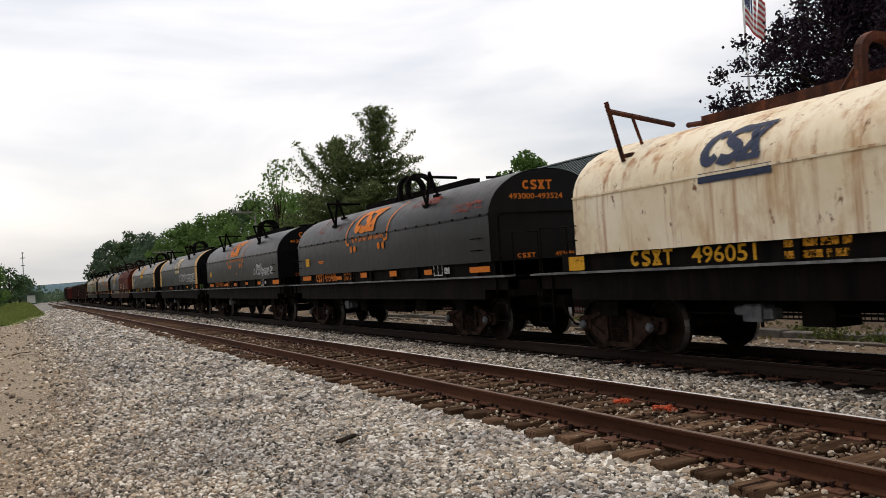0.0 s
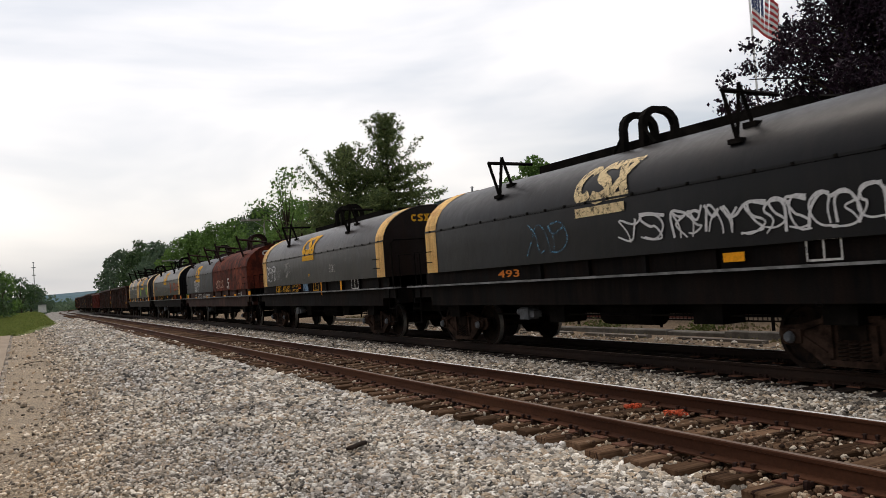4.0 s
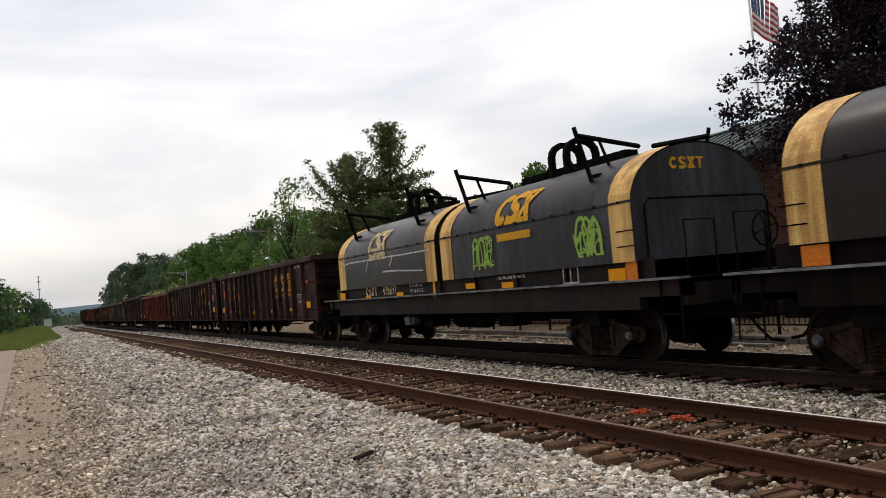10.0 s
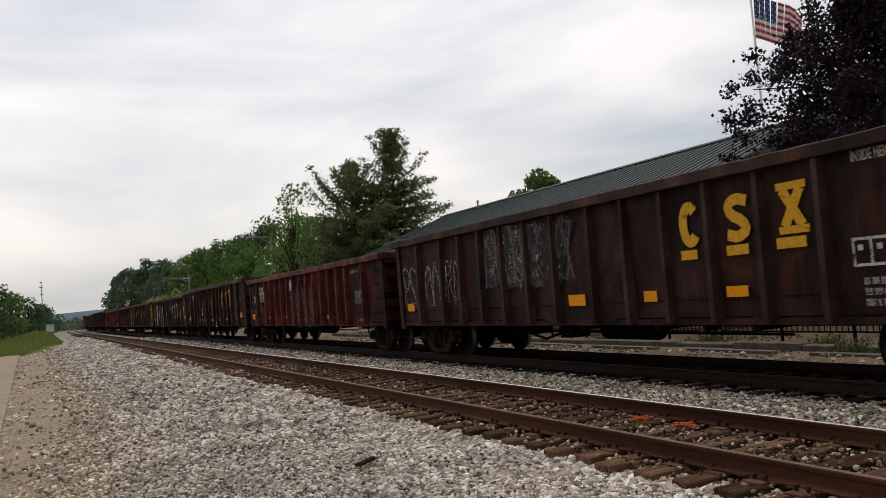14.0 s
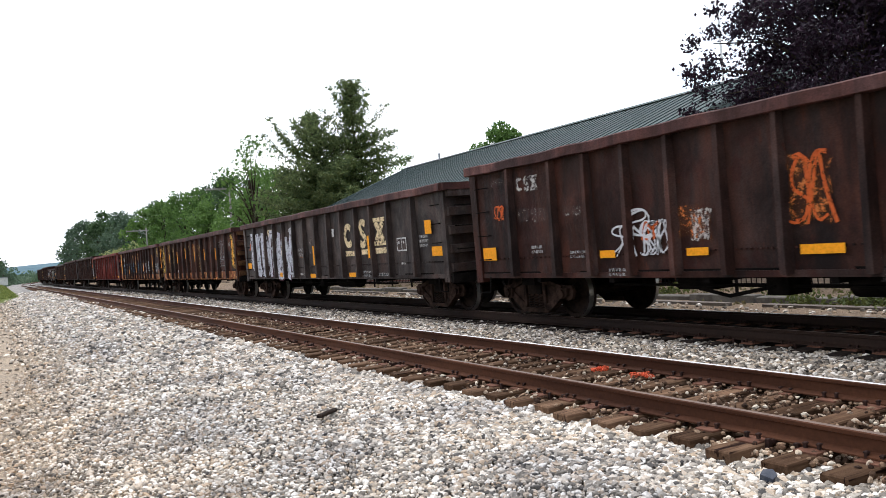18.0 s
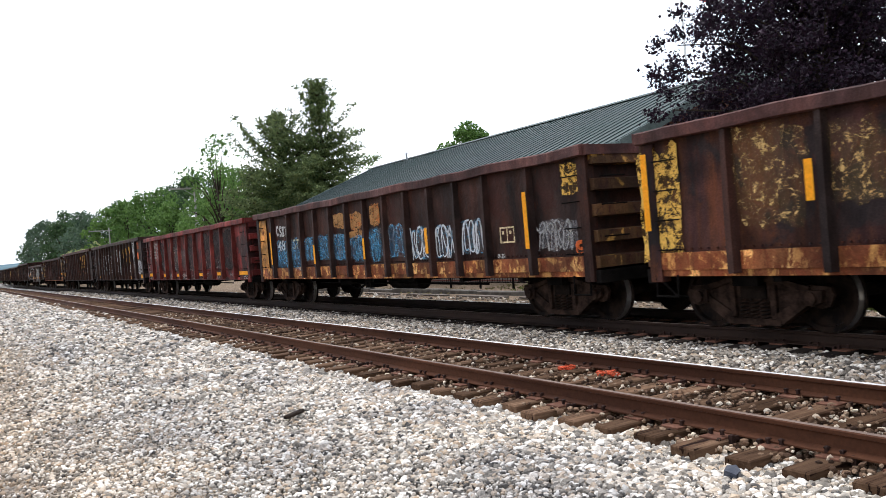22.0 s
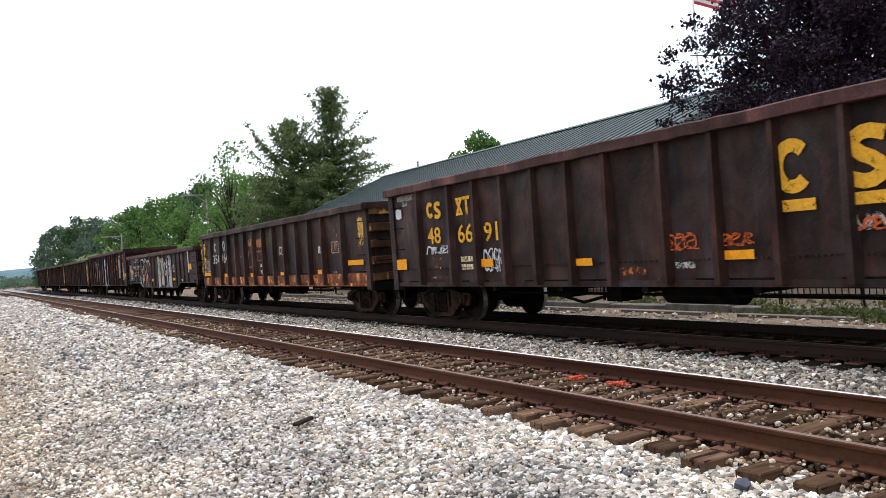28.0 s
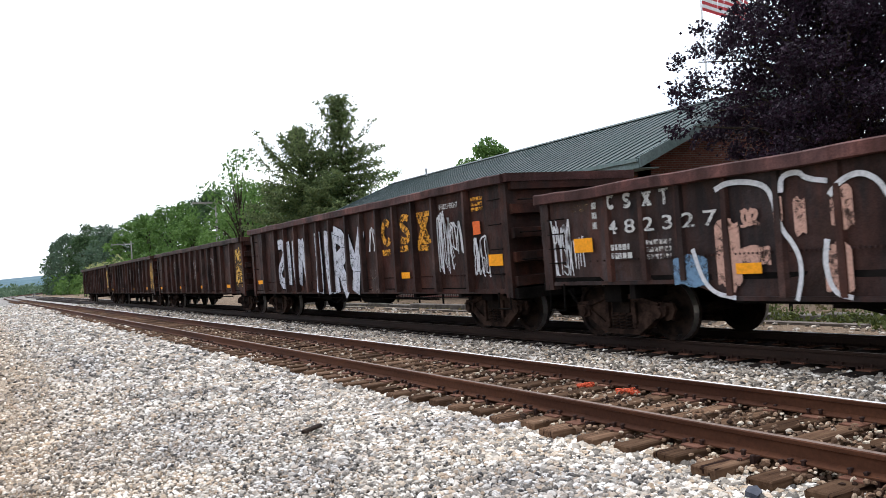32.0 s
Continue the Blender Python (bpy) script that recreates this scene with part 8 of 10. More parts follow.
    scribble(r, 707, -6.83, 1.11, 0.98, 0.7, WHITE_FULL, 4, 0.05)
    sprayed(r, 708, -6.88, 1.18, 0.83, 0.6, WHITE_HAZE)
    plate(r, -7.49, 0.89, 0.44, 0.18)
    plate(r, -2.81, 0.83, 0.45, 0.13)
    plate(r, -4.63, 0.85, 0.52, 0.14)
    scribble(r, 709, -1.63, 1.13, 0.8, 1.42, WHITE_FULL, 3, 0.06)
    scribble(r, 710, -0.75, 1.15, 0.82, 1.46, WHITE_FULL, 3, 0.06)
    for k in (0, 1, 2, 3, 4, 5, 6):
        s = GON["mids"][k] + 0.4
        scribble(r, 200 + k, s, 1.15, 0.8, 1.2, WHITE_FULL if k > 2 else THIN_WHITE, 2, 0.055)
        if k in (1, 3, 5):
            plate(r, s - 0.15, 0.95, 0.45, 0.12)
    r = gondola("black gondola with bright yellow emblem and numbers", 294.2, "tall", GON_BLACK, CHORD, seed=10)
    glyph(r, "arc", -2.44, 1.9, 0.54, 0.66, YELLOW)
    glyph(r, "zig", -3.43, 1.89, 0.48, 0.67, YELLOW)
    glyph(r, "hour", -4.37, 1.9, 0.64, 0.7, YELLOW)
    plate(r, -2.46, 1.69, 0.54, 0.14, YELLOW)
    plate(r, -3.46, 1.7, 0.44, 0.14, YELLOW)
    plate(r, -4.41, 1.71, 0.58, 0.15, YELLOW)
    words(r, "INSIDE HEIGHT", -5.43, 2.64, 0.52, 0.11, WHITE)
    words(r, "5-6", -5.7, 2.56, 0.2, 0.06, WHITE)
    scribble(r, 711, -3.45, 1.42, 0.6, 0.18, WHITE_WORN, 3, 0.04)
    scribble(r, 712, -3.47, 1.42, 0.54, 0.14, ORANGE_SPRAY, 3, 0.04)
    scribble(r, 713, -1.54, 1.32, 0.54, 0.16, ORANGE_SPRAY, 3, 0.03)
    scribble(r, 714, -0.57, 1.29, 0.57, 0.23, ORANGE_SPRAY, 3, 0.03)
    plate(r, -4.44, 1.28, 0.49, 0.12)
    plate(r, -1.6, 1.14, 0.47, 0.12)
    plate(r, 1.51, 1.12, 0.45, 0.12)
    plate(r, 4.36, 1.16, 0.45, 0.15)
    scribble(r, 715, -4.83, 1.05, 0.34, 0.22, WHITE_FULL, 2, 0.05)
    flaked(r, 0.44, 0.94, 0.57, 0.14, ORANGE_FLAKE)
    box_mark(r, -5.62, 1.36, 0.3, 0.32, WHITE)
    plate(r, -0.72, 1.04, 0.36, 0.09, WHITE_WORN)
    words(r, "INSIDE HEIGHT", 7.66, 2.68, 0.74, 0.12, WHITE)
    words(r, "5-6", 7.42, 2.56, 0.22, 0.1, WHITE)
    sprayed(r, 716, 7.79, 2.28, 0.28, 0.25, WHITE_FULL)
    glyph(r, "arc", 6.33, 2.22, 0.28, 0.34, YELLOW)
    glyph(r, "zig", 6.02, 2.2, 0.28, 0.34, YELLOW)
    glyph(r, "hour", 5.13, 2.2, 0.26, 0.35, YELLOW)
    glyph(r, "tee", 4.84, 2.2, 0.25, 0.36, YELLOW)
    words(r, "48", 6.37, 1.68, 0.56, 0.34, YELLOW)
    words(r, "66", 5.12, 1.65, 0.56, 0.37, YELLOW)
    words(r, "91", 4.15, 1.64, 0.47, 0.36, YELLOW)
    scribble(r, 717, 6.44, 1.46, 0.88, 0.17, WHITE_FULL, 4, 0.035)
    print_lines(r, 89, 6.22, 1.15, 0.38, 0.25, TAN_PEEL, 2)
    print_lines(r, 90, 5.06, 1.12, 0.43, 0.26, CREAM, 2)
    print_lines(r, 91, 6.31, 0.94, 0.71, 0.06, TAN_PEEL, 1)
    scribble(r, 718, 4.2, 1.06, 0.62, 0.45, WHITE_FULL, 4, 0.035)
    plate(r, 7.89, 1.16, 0.48, 0.23)
    r = gondola("dark gondola with rusty lower panels and white numbers", 311.65, "banded", GON_BLACK, CHORD_DARK, seed=11, band=BAND_ORANGE, end_mat=END_YELLOW)
    glyph(r, "arc", 6.23, 2.11, 0.3, 0.33, WHITE)
    glyph(r, "ring", 4.98, 2.12, 0.29, 0.35, WHITE)
    words(r, "351", 6.46, 1.65, 0.81, 0.34, WHITE)
    words(r, "164", 5.15, 1.65, 0.72, 0.37, WHITE)
    flaked(r, 8.31, 1.18, 0.78, 1.48, YELLOW_PEEL)
    scribble(r, 720, 7.55, 1.28, 0.67, 0.58, WHITE_WORN, 3, 0.04)
    flaked(r, 7.5, 1.32, 0.57, 0.51, ORANGE_FLAKE)
    plate(r, 7.88, 1.18, 0.94, 0.13)
    plate(r, 4.99, 1.13, 0.49, 0.12)
    flaked(r, 2.92, 1.7, 0.38, 0.22, FLAKE_WHITE)
    flaked(r, 3.79, 1.67, 0.37, 0.21, PATCH)
    plate(r, 1.68, 1.1, 0.5, 0.12)
    plate(r, -1.45, 1.12, 0.5, 0.1)
    plate(r, -4.61, 1.12, 0.49, 0.12)
    glyph(r, "up", 0.6, 1.42, 0.29, 0.14, WHITE)
    glyph(r, "down", 0.59, 1.16, 0.34, 0.15, WHITE)
    sprayed(r, 721, 1.73, 2.13, 0.49, 0.27, TAN_FULL)
    flaked(r, 1.73, 2.13, 0.49, 0.27, ORANGE_FLAKE)
    sprayed(r, 721, 0.79, 2.06, 0.59, 0.31, TAN_FULL)
    flaked(r, 0.79, 2.06, 0.59, 0.31, ORANGE_FLAKE)
    outline(r, 1.79, 1.42, 0.52, 0.56, RUST_LINE)
    outline(r, 0.83, 1.62, 0.66, 0.34, RUST_LINE)
    print_lines(r, 95, -0.63, 2.03, 0.29, 0.42, YELLOW_HAZE, 3)
    scribble(r, 723, -1.5, 1.74, 0.31, 0.26, CREAM, 2, 0.04)
    print_lines(r, 96, -0.25, 2.04, 0.2, 0.4, YELLOW_HAZE, 3)
    scribble(r, 724, -4.74, 1.7, 0.2, 0.18, WHITE_FULL, 1, 0.05)
    print_lines(r, 92, -5.49, 2.03, 0.79, 0.27, TAN_PEEL, 1)
    box_mark(r, -5.69, 1.66, 0.51, 0.32, WHITE_WORN)
    flaked(r, -5.69, 1.64, 0.5, 0.33, ORANGE_FLAKE)
    plate(r, -5.7, 1.1, 0.3, 0.09, GREY_HAZE)
    flaked(r, -7.48, 1.76, 0.51, 0.76, YELLOW_PEEL)
    flaked(r, -7.57, 1.92, 0.43, 0.59, YELLOW_PEEL)
    plate(r, -6.76, 1.32, 0.96, 0.13)
    r = gondola("low fish-bellied gondola covered in pale spray paint", 329.05, "fish", GON_BLACK, CHORD, seed=12, deep=0.06, belly=0.72)
    plate(r, -6.79, 1.5, 0.46, 0.25)
    plate(r, -3.5, 1.04, 0.47, 0.12)
    plate(r, -1.03, 1.02, 0.43, 0.13)
    plate(r, 1.56, 1.02, 0.45, 0.13)
    plate(r, 4.03, 1.04, 0.41, 0.14)
    box_mark(r, -3.52, 1.46, 0.39, 0.31, WHITE)
    glyph(r, "rings", -5.22, 2.0, 0.19, 0.2, THIN_WHITE)
    scribble(r, 730, -6.6, 1.38, 0.18, 0.92, WHITE_FULL, 2, 0.045)
    plate(r, -5.25, 1.02, 0.22, 0.08, WHITE)
    sprayed(r, 735, -0.02, 0.7, 0.51, 1.57, SAGE_SPRAY)
    sprayed(r, 736, -0.52, 0.7, 0.47, 1.46, SAGE_SPRAY)
    sprayed(r, 737, -0.96, 0.71, 0.55, 1.37, GREY_FILL)
    sprayed(r, 738, -1.48, 0.72, 0.67, 1.35, BLACK_FILL)
    sprayed(r, 739, -2.17, 0.72, 1.1, 1.52, GREY_FILL)
    sprayed(r, 741, 0.06, 0.68, 0.7, 0.54, GREY_FILL)
    sprayed(r, 742, -1.81, 0.7, 0.62, 0.53, GREY_FILL)
    sprayed(r, 743, -2.37, 0.7, 0.85, 0.48, GREY_FILL)
    flaked(r, -0.1, 1.23, 0.64, 1.04, ORANGE_FLAKE)
    scribble(r, 745, -0.1, 1.23, 0.64, 1.04, BLACK_LINE, 3, 0.09)
    scribble(r, 750, -0.1, 1.23, 0.64, 1.04, PINK_FILL, 2, 0.08)
    scribble(r, 755, -0.1, 1.23, 0.64, 1.04, WHITE_FULL, 2, 0.06)
    scribble(r, 758, -0.1, 1.23, 0.64, 1.04, SAGE_SPRAY, 2, 0.09)
    flaked(r, -0.81, 1.21, 0.76, 0.92, ORANGE_FLAKE)
    scribble(r, 746, -0.81, 1.21, 0.76, 0.92, BLACK_LINE, 3, 0.09)
    scribble(r, 751, -0.81, 1.21, 0.76, 0.92, PINK_FILL, 2, 0.08)
    scribble(r, 756, -0.81, 1.21, 0.76, 0.92, WHITE_FULL, 2, 0.06)
    scribble(r, 759, -0.81, 1.21, 0.76, 0.92, SAGE_SPRAY, 2, 0.09)
    flaked(r, -1.76, 1.27, 0.56, 0.66, ORANGE_FLAKE)
    scribble(r, 747, -1.76, 1.27, 0.56, 0.66, BLACK_LINE, 3, 0.09)
    scribble(r, 752, -1.76, 1.27, 0.56, 0.66, PINK_FILL, 2, 0.08)
    scribble(r, 757, -1.76, 1.27, 0.56, 0.66, WHITE_FULL, 2, 0.06)
    scribble(r, 760, -1.76, 1.27, 0.56, 0.66, SAGE_SPRAY, 2, 0.09)
    flaked(r, -2.35, 1.25, 0.79, 1.02, ORANGE_FLAKE)
    scribble(r, 748, -2.35, 1.25, 0.79, 1.02, BLACK_LINE, 3, 0.09)
    scribble(r, 753, -2.35, 1.25, 0.79, 1.02, PINK_FILL, 2, 0.08)
    scribble(r, 758, -2.35, 1.25, 0.79, 1.02, WHITE_FULL, 2, 0.06)
    scribble(r, 761, -2.35, 1.25, 0.79, 1.02, SAGE_SPRAY, 2, 0.09)
    words(r, "4 8 2 3 2 7", 6.51, 1.7, 2.23, 0.21, WHITE)
    glyph(r, "arc", 6.47, 2.08, 0.19, 0.25, WHITE)
    glyph(r, "zig", 6.1, 2.08, 0.17, 0.22, WHITE)
    glyph(r, "hour", 5.68, 2.07, 0.19, 0.21, WHITE)
    glyph(r, "tee", 5.32, 2.06, 0.18, 0.23, WHITE)
    plate(r, 7.34, 1.45, 0.47, 0.23)
    scribble(r, 762, 7.91, 1.08, 0.5, 0.94, WHITE_FULL, 4, 0.04)
    scribble(r, 763, 7.51, 1.19, 0.38, 0.53, WHITE_FULL, 3, 0.035)
    print_lines(r, 93, 7.42, 2.11, 0.5, 0.12, TAN_PEEL, 2)
    print_lines(r, 94, 6.47, 1.32, 0.49, 0.22, WHITE, 2)
    print_lines(r, 95, 5.66, 1.29, 0.51, 0.28, WHITE_WORN, 3)
    print_lines(r, 96, 6.84, 1.81, 0.11, 0.42, WHITE, 3)
    sprayed(r, 764, 5.15, 0.86, 0.63, 0.48, BLUE_FILL)
    sprayed(r, 765, 4.35, 0.79, 0.41, 0.94, PINK_FILL)
    sprayed(r, 766, 3.94, 1.12, 0.46, 0.29, PINK_FILL)
    sprayed(r, 767, 3.39, 1.66, 0.14, 0.36, PINK_FILL)
    sprayed(r, 768, 2.6, 1.49, 0.29, 0.55, PINK_FILL)
    sprayed(r, 769, 2.73, 0.74, 0.36, 0.67, PINK_FILL)
    sprayed(r, 770, 3.1, 1.46, 0.17, 0.5, PINK_FILL)
    scribble(r, 772, 4.28, 1.63, 0.24, 0.13, PINK_FILL, 2, 0.07)
    scribble(r, 773, 3.89, 1.65, 0.26, 0.21, PINK_FILL, 2, 0.07)
    swoop(r, [(4.28, 2.16), (4.06, 2.24), (3.6, 2.19), (3.39, 2.06), (3.32, 1.63), (3.07, 1.32), (3.03, 1.03), (3.13, 0.7)], WHITE_FULL, 0.075)
    swoop(r, [(3.25, 2.02), (3.23, 2.22), (2.98, 2.25), (2.89, 2.15), (2.6, 2.09)], WHITE_FULL, 0.075)
    swoop(r, [(4.75, 1.4), (4.62, 0.99), (4.42, 0.79), (4.06, 0.73)], WHITE_FULL, 0.075)
    swoop(r, [(2.59, 1.92), (2.45, 2.07), (2.2, 2.15), (1.98, 2.04), (1.88, 1.85)], WHITE_FULL, 0.075)
    swoop(r, [(2.66, 1.42), (2.72, 1.13), (2.63, 0.79), (2.39, 0.74)], WHITE_FULL, 0.075)
    r = gondola("dark brown gondola with white block scrawl and yellow emblem", 346.4, "tall", GON_BROWN, CHORD, seed=13)
    glyph(r, "arc", -2.66, 1.9, 0.54, 0.66, YELLOW_WORN)
    glyph(r, "zig", -3.65, 1.92, 0.49, 0.66, YELLOW_WORN)
    glyph(r, "hour", -4.5, 1.86, 0.61, 0.71, YELLOW_WORN)
    plate(r, -2.66, 1.69, 0.43, 0.14, YELLOW_WORN)
    plate(r, -3.62, 1.74, 0.4, 0.14, YELLOW_WORN)
    plate(r, -4.5, 1.72, 0.5, 0.13, YELLOW_WORN)
    plate(r, -3.59, 1.13, 0.42, 0.14)
    plate(r, -7.37, 1.31, 0.49, 0.22)
    plate(r, -6.88, 1.94, 0.27, 0.26, RED_SPOT)
    print_lines(r, 97, -6.86, 2.4, 0.45, 0.27, YELLOW_WORN, 3)
    scribble(r, 780, -6.83, 1.1, 0.55, 0.8, WHITE_FULL, 4, 0.045)
    scribble(r, 781, -5.41, 1.2, 0.66, 1.32, WHITE_FULL, 4, 0.045)
    scribble(r, 782, -5.84, 1.6, 0.58, 0.69, WHITE_FULL, 3, 0.045)
    words(r, "INSIDE HEIGHT", -5.57, 2.54, 0.77, 0.11, WHITE)
    scribble(r, 783, -1.93, 1.82, 0.57, 0.59, WHITE_FULL, 2, 0.05)
    flaked(r, -1.79, 0.8, 0.58, 0.6, FLAKE_WHITE)
    big_stroke(r, "fork", -0.39, 0.82, 1.14, 1.59, SILVER, BLACK_LINE, 0.34)
    big_stroke(r, "knee", 0.72, 0.8, 1.24, 1.67, SILVER, BLACK_LINE, 0.34)
    big_stroke(r, "two", 1.85, 0.8, 1.27, 1.72, SILVER, BLACK_LINE, 0.34)
    for k, which in ((4, "peak"), (3, "two"), (2, "ess")):
        big_stroke(r, which, GON["mids"][k] + 0.45, 1.05, 0.9, 1.35, SILVER, BLACK_LINE, 0.34)
    plate(r, GON["mids"][0] + 0.2, 1.1, 0.5, 0.13)
    # the last three, dark with rusty ends
    for i in range(3):
        r = gondola("dark brown gondola with rust-orange end panels", 363.75 + 17.35 * i, "banded", GON_BROWN, CHORD_DARK, seed=14 + i)
        flaked(r, -7.0, 1.0, 0.9, 1.5, YELLOW_PEEL)
        for k in (3, 7, 10):
            scribble(r, 310 + 5 * i + k, GON["mids"][k] + 0.35, 1.4, 0.7, 0.9, THIN_WHITE, 2, 0.04)
        for k in (0, 4, 8, 12):
            plate(r, GON["mids"][k] + 0.25, 1.0, 0.5, 0.12)


coil_fleet()
gondola_fleet()


# ---- the building beyond the line ----
EAVE_X, RIDGE_X, BACK_X, EAVE_Z, RIDGE_Z = 18.0, 24.0, 30.0, 4.10, 6.47
HALL_Y0, HALL_Y1 = 19.4, 48.6


def brick_mat():
    n = Nodes("brick_wall_face", 0.9, 0.0, 0.2)
    b = n.nt.nodes.new("ShaderNodeTexBrick")
    b.inputs["Color1"].default_value = (0.16, 0.052, 0.036, 1)
    b.inputs["Color2"].default_value = (0.11, 0.036, 0.026, 1)
    b.inputs["Mortar"].default_value = (0.16, 0.13, 0.11, 1)
    b.inputs["Scale"].default_value = 1.0
    b.inputs["Mortar Size"].default_value = 0.008
    b.inputs["Brick Width"].default_value = 0.21
    b.inputs["Row Height"].default_value = 0.075
    m = n.nt.nodes.new("ShaderNodeMapping")
    m.inputs["Rotation"].default_value = (radians(90), 0, 0)
    n.put(n.co.outputs["Object"], m.inputs["Vector"])
    n.put(m.outputs["Vector"], b.inputs["Vector"])
    f = n.noise(3, 5, fixed=True)
    n.color(n.mix(1.0, b.outputs["Color"], n.ramp(f, [(0.3, (0.8, 0.8, 0.8)), (0.7, (1.15, 1.15, 1.15))]), "MULTIPLY"))
    n.bump(b.outputs["Fac"], -0.4, 0.01)
    return n.mat


def make_hall():
    hall = thing("station_hall", "long brick building with a green standing-seam metal roof", "building")
    bm = brick_mat()
    w0, w1 = EAVE_X + 0.8, BACK_X - 0.8
    y0, y1 = HALL_Y0 + 0.7, HALL_Y1 - 0.7
    zf = -0.32
    k = (RIDGE_Z - EAVE_Z) / (RIDGE_X - EAVE_X)
    top = EAVE_Z + k * 0.8 - 0.22
    part("long_wall", Shape().box(w0, w0 + 0.3, y0, y1, zf, top), bm, hall)
    part("long_wall", Shape().box(w1 - 0.3, w1, y0, y1, zf, top), bm, hall)
    for y in (y0, y1 - 0.3):
        part("gable_wall", Shape().slab([(w0, zf), (w1, zf), (w1, top), ((w0 + w1) / 2, RIDGE_Z - 0.24), (w0, top)], 1, y, y + 0.3), bm, hall)
    for sgn in (-1, 1):
        ex = EAVE_X if sgn < 0 else BACK_X
        slope = part("roof_slope", Shape().slab([(ex, EAVE_Z), (RIDGE_X, RIDGE_Z), (RIDGE_X, RIDGE_Z - 0.18), (ex, EAVE_Z - 0.18)], 1, HALL_Y0, HALL_Y1), M["roof_green"], hall, "green ribbed metal roofing")
        seam = Shape().slab([(ex, EAVE_Z - 0.002), (RIDGE_X, RIDGE_Z - 0.002), (RIDGE_X, RIDGE_Z + 0.032), (ex, EAVE_Z + 0.032)], 1, -0.014, 0.014).mesh("roof_seam", M["roof_green"])
        y = HALL_Y0 + 0.2
        while y < HALL_Y1:
            part("roof_seam", seam, None, slope, m=pose(0, y, 0))
            y += 0.46
        part("fascia", Shape().box(*sorted((ex, ex - sgn * -0.05 if sgn > 0 else ex - 0.05)), HALL_Y0, HALL_Y1, EAVE_Z - 0.30, EAVE_Z - 0.03), M["fascia"], hall)
        part("gutter", Shape().sweep([(-0.02, -0.02), (-0.14, -0.02), (-0.15, 0.10), (-0.13, 0.10), (-0.12, 0.0), (-0.02, 0.0)], [(ex + sgn * 0.06 + 0.06, HALL_Y0, EAVE_Z - 0.10, 0), (ex + sgn * 0.06 + 0.06, HALL_Y1, EAVE_Z - 0.10, 0)]), M["fascia"], hall)
        for y in (HALL_Y0 - 0.03, HALL_Y1 - 0.02):
            part("rake_board", Shape().slab([(ex, EAVE_Z + 0.05), (RIDGE_X, RIDGE_Z + 0.05), (RIDGE_X, RIDGE_Z - 0.26), (ex, EAVE_Z - 0.30)], 1, y, y + 0.05), M["fascia"], hall, "pale green trim board")
    part("soffit", Shape().box(EAVE_X, w0, HALL_Y0, HALL_Y1, EAVE_Z - 0.32, EAVE_Z - 0.30), M["fascia"], hall)
    part("ridge_cap", Shape().slab([(RIDGE_X - 0.2, RIDGE_Z - 0.02), (RIDGE_X, RIDGE_Z + 0.08), (RIDGE_X + 0.2, RIDGE_Z - 0.02)], 1, HALL_Y0, HALL_Y1), M["roof_green"], hall)
    part("roof_vent", Shape().tube([(RIDGE_X - 0.3, 43.5, RIDGE_Z - 0.1), (RIDGE_X - 0.3, 43.5, RIDGE_Z + 0.28)], 0.06, 8).tube([(RIDGE_X - 0.3, 43.5, RIDGE_Z + 0.26), (RIDGE_X - 0.3, 43.5, RIDGE_Z + 0.36)], 0.12, 8, 0.03), M["grey_metal"], hall)
    glass = Nodes("window_glass", 0.08, 0.0, 0.6).color((0.02, 0.025, 0.03)).mat
    for k2 in range(8):
        y = y0 + 2.2 + 3.4 * k2
        wn = part("window", Shape().box(w0 - 0.035, w0 + 0.05, y - 0.65, y + 0.65, 0.75, 2.35), M["white_metal"], hall)
        for a, b in ((-0.58, -0.03), (0.03, 0.58)):
            part("pane", Shape().box(w0 - 0.045, w0 - 0.036, y + a, y + b, 0.83, 2.27), glass, wn)


def make_fence():
    """A low black iron fence on a concrete kerb along the building's side of the line."""
    f = thing("iron_fence", "low black iron picket fence along the railway yard", "fence")
    x = 16.6
    rail = Shape().box(x - 0.02, x + 0.02, 7, 46, 0.62, 0.66).mesh("rail", M["steel_dark"])
    part("rail", rail, None, f)
    part("rail", rail, None, f, m=pose(0, 0, -0.75))
    post = Shape().box(-0.03, 0.03, -0.03, 0.03, -0.35, 0.78, 0.01).mesh("post", M["steel_dark"])
    picket = Shape().box(-0.009, 0.009, -0.009, 0.009, -0.12, 0.72).mesh("picket", M["steel_dark"])
    y = 7.0
    k = 0
    while y < 46:
        part("post" if k % 13 == 0 else "picket", post if k % 13 == 0 else picket, None, f, m=pose(x, y, 0))
        y += 0.16
        k += 1
    wall = thing("kerb_wall", "weathered low concrete block kerb beyond the tracks", "kerb", kind="structure")
    g = random.Random(5)
    blk = [Shape().box(-0.14, 0.14, -0.98, 0.98, -0.3, h, 0.02).mesh("block", M["concrete_old"]) for h in (-0.10, -0.07, -0.12)]
    y = 4.0
    while y < 46:
        part("block", blk[g.randrange(3)], None, wall, m=pose(14.9 + g.uniform(-0.05, 0.05), y, -0.1, 0, g.uniform(-2, 2), g.uniform(-1, 1)))
        y += 2.02
    ledge = thing("kerb_wall", "old timber baulks lying beyond the far track", "timber", kind="structure")
    y = 6.0
    while y < 36:
        part("baulk", Shape().box(13.75, 13.95, y, y + 2.6, -0.36, -0.235, 0.008), M["tie_grey"], ledge)
        y += 3.1 + g.uniform(0, 0.8)


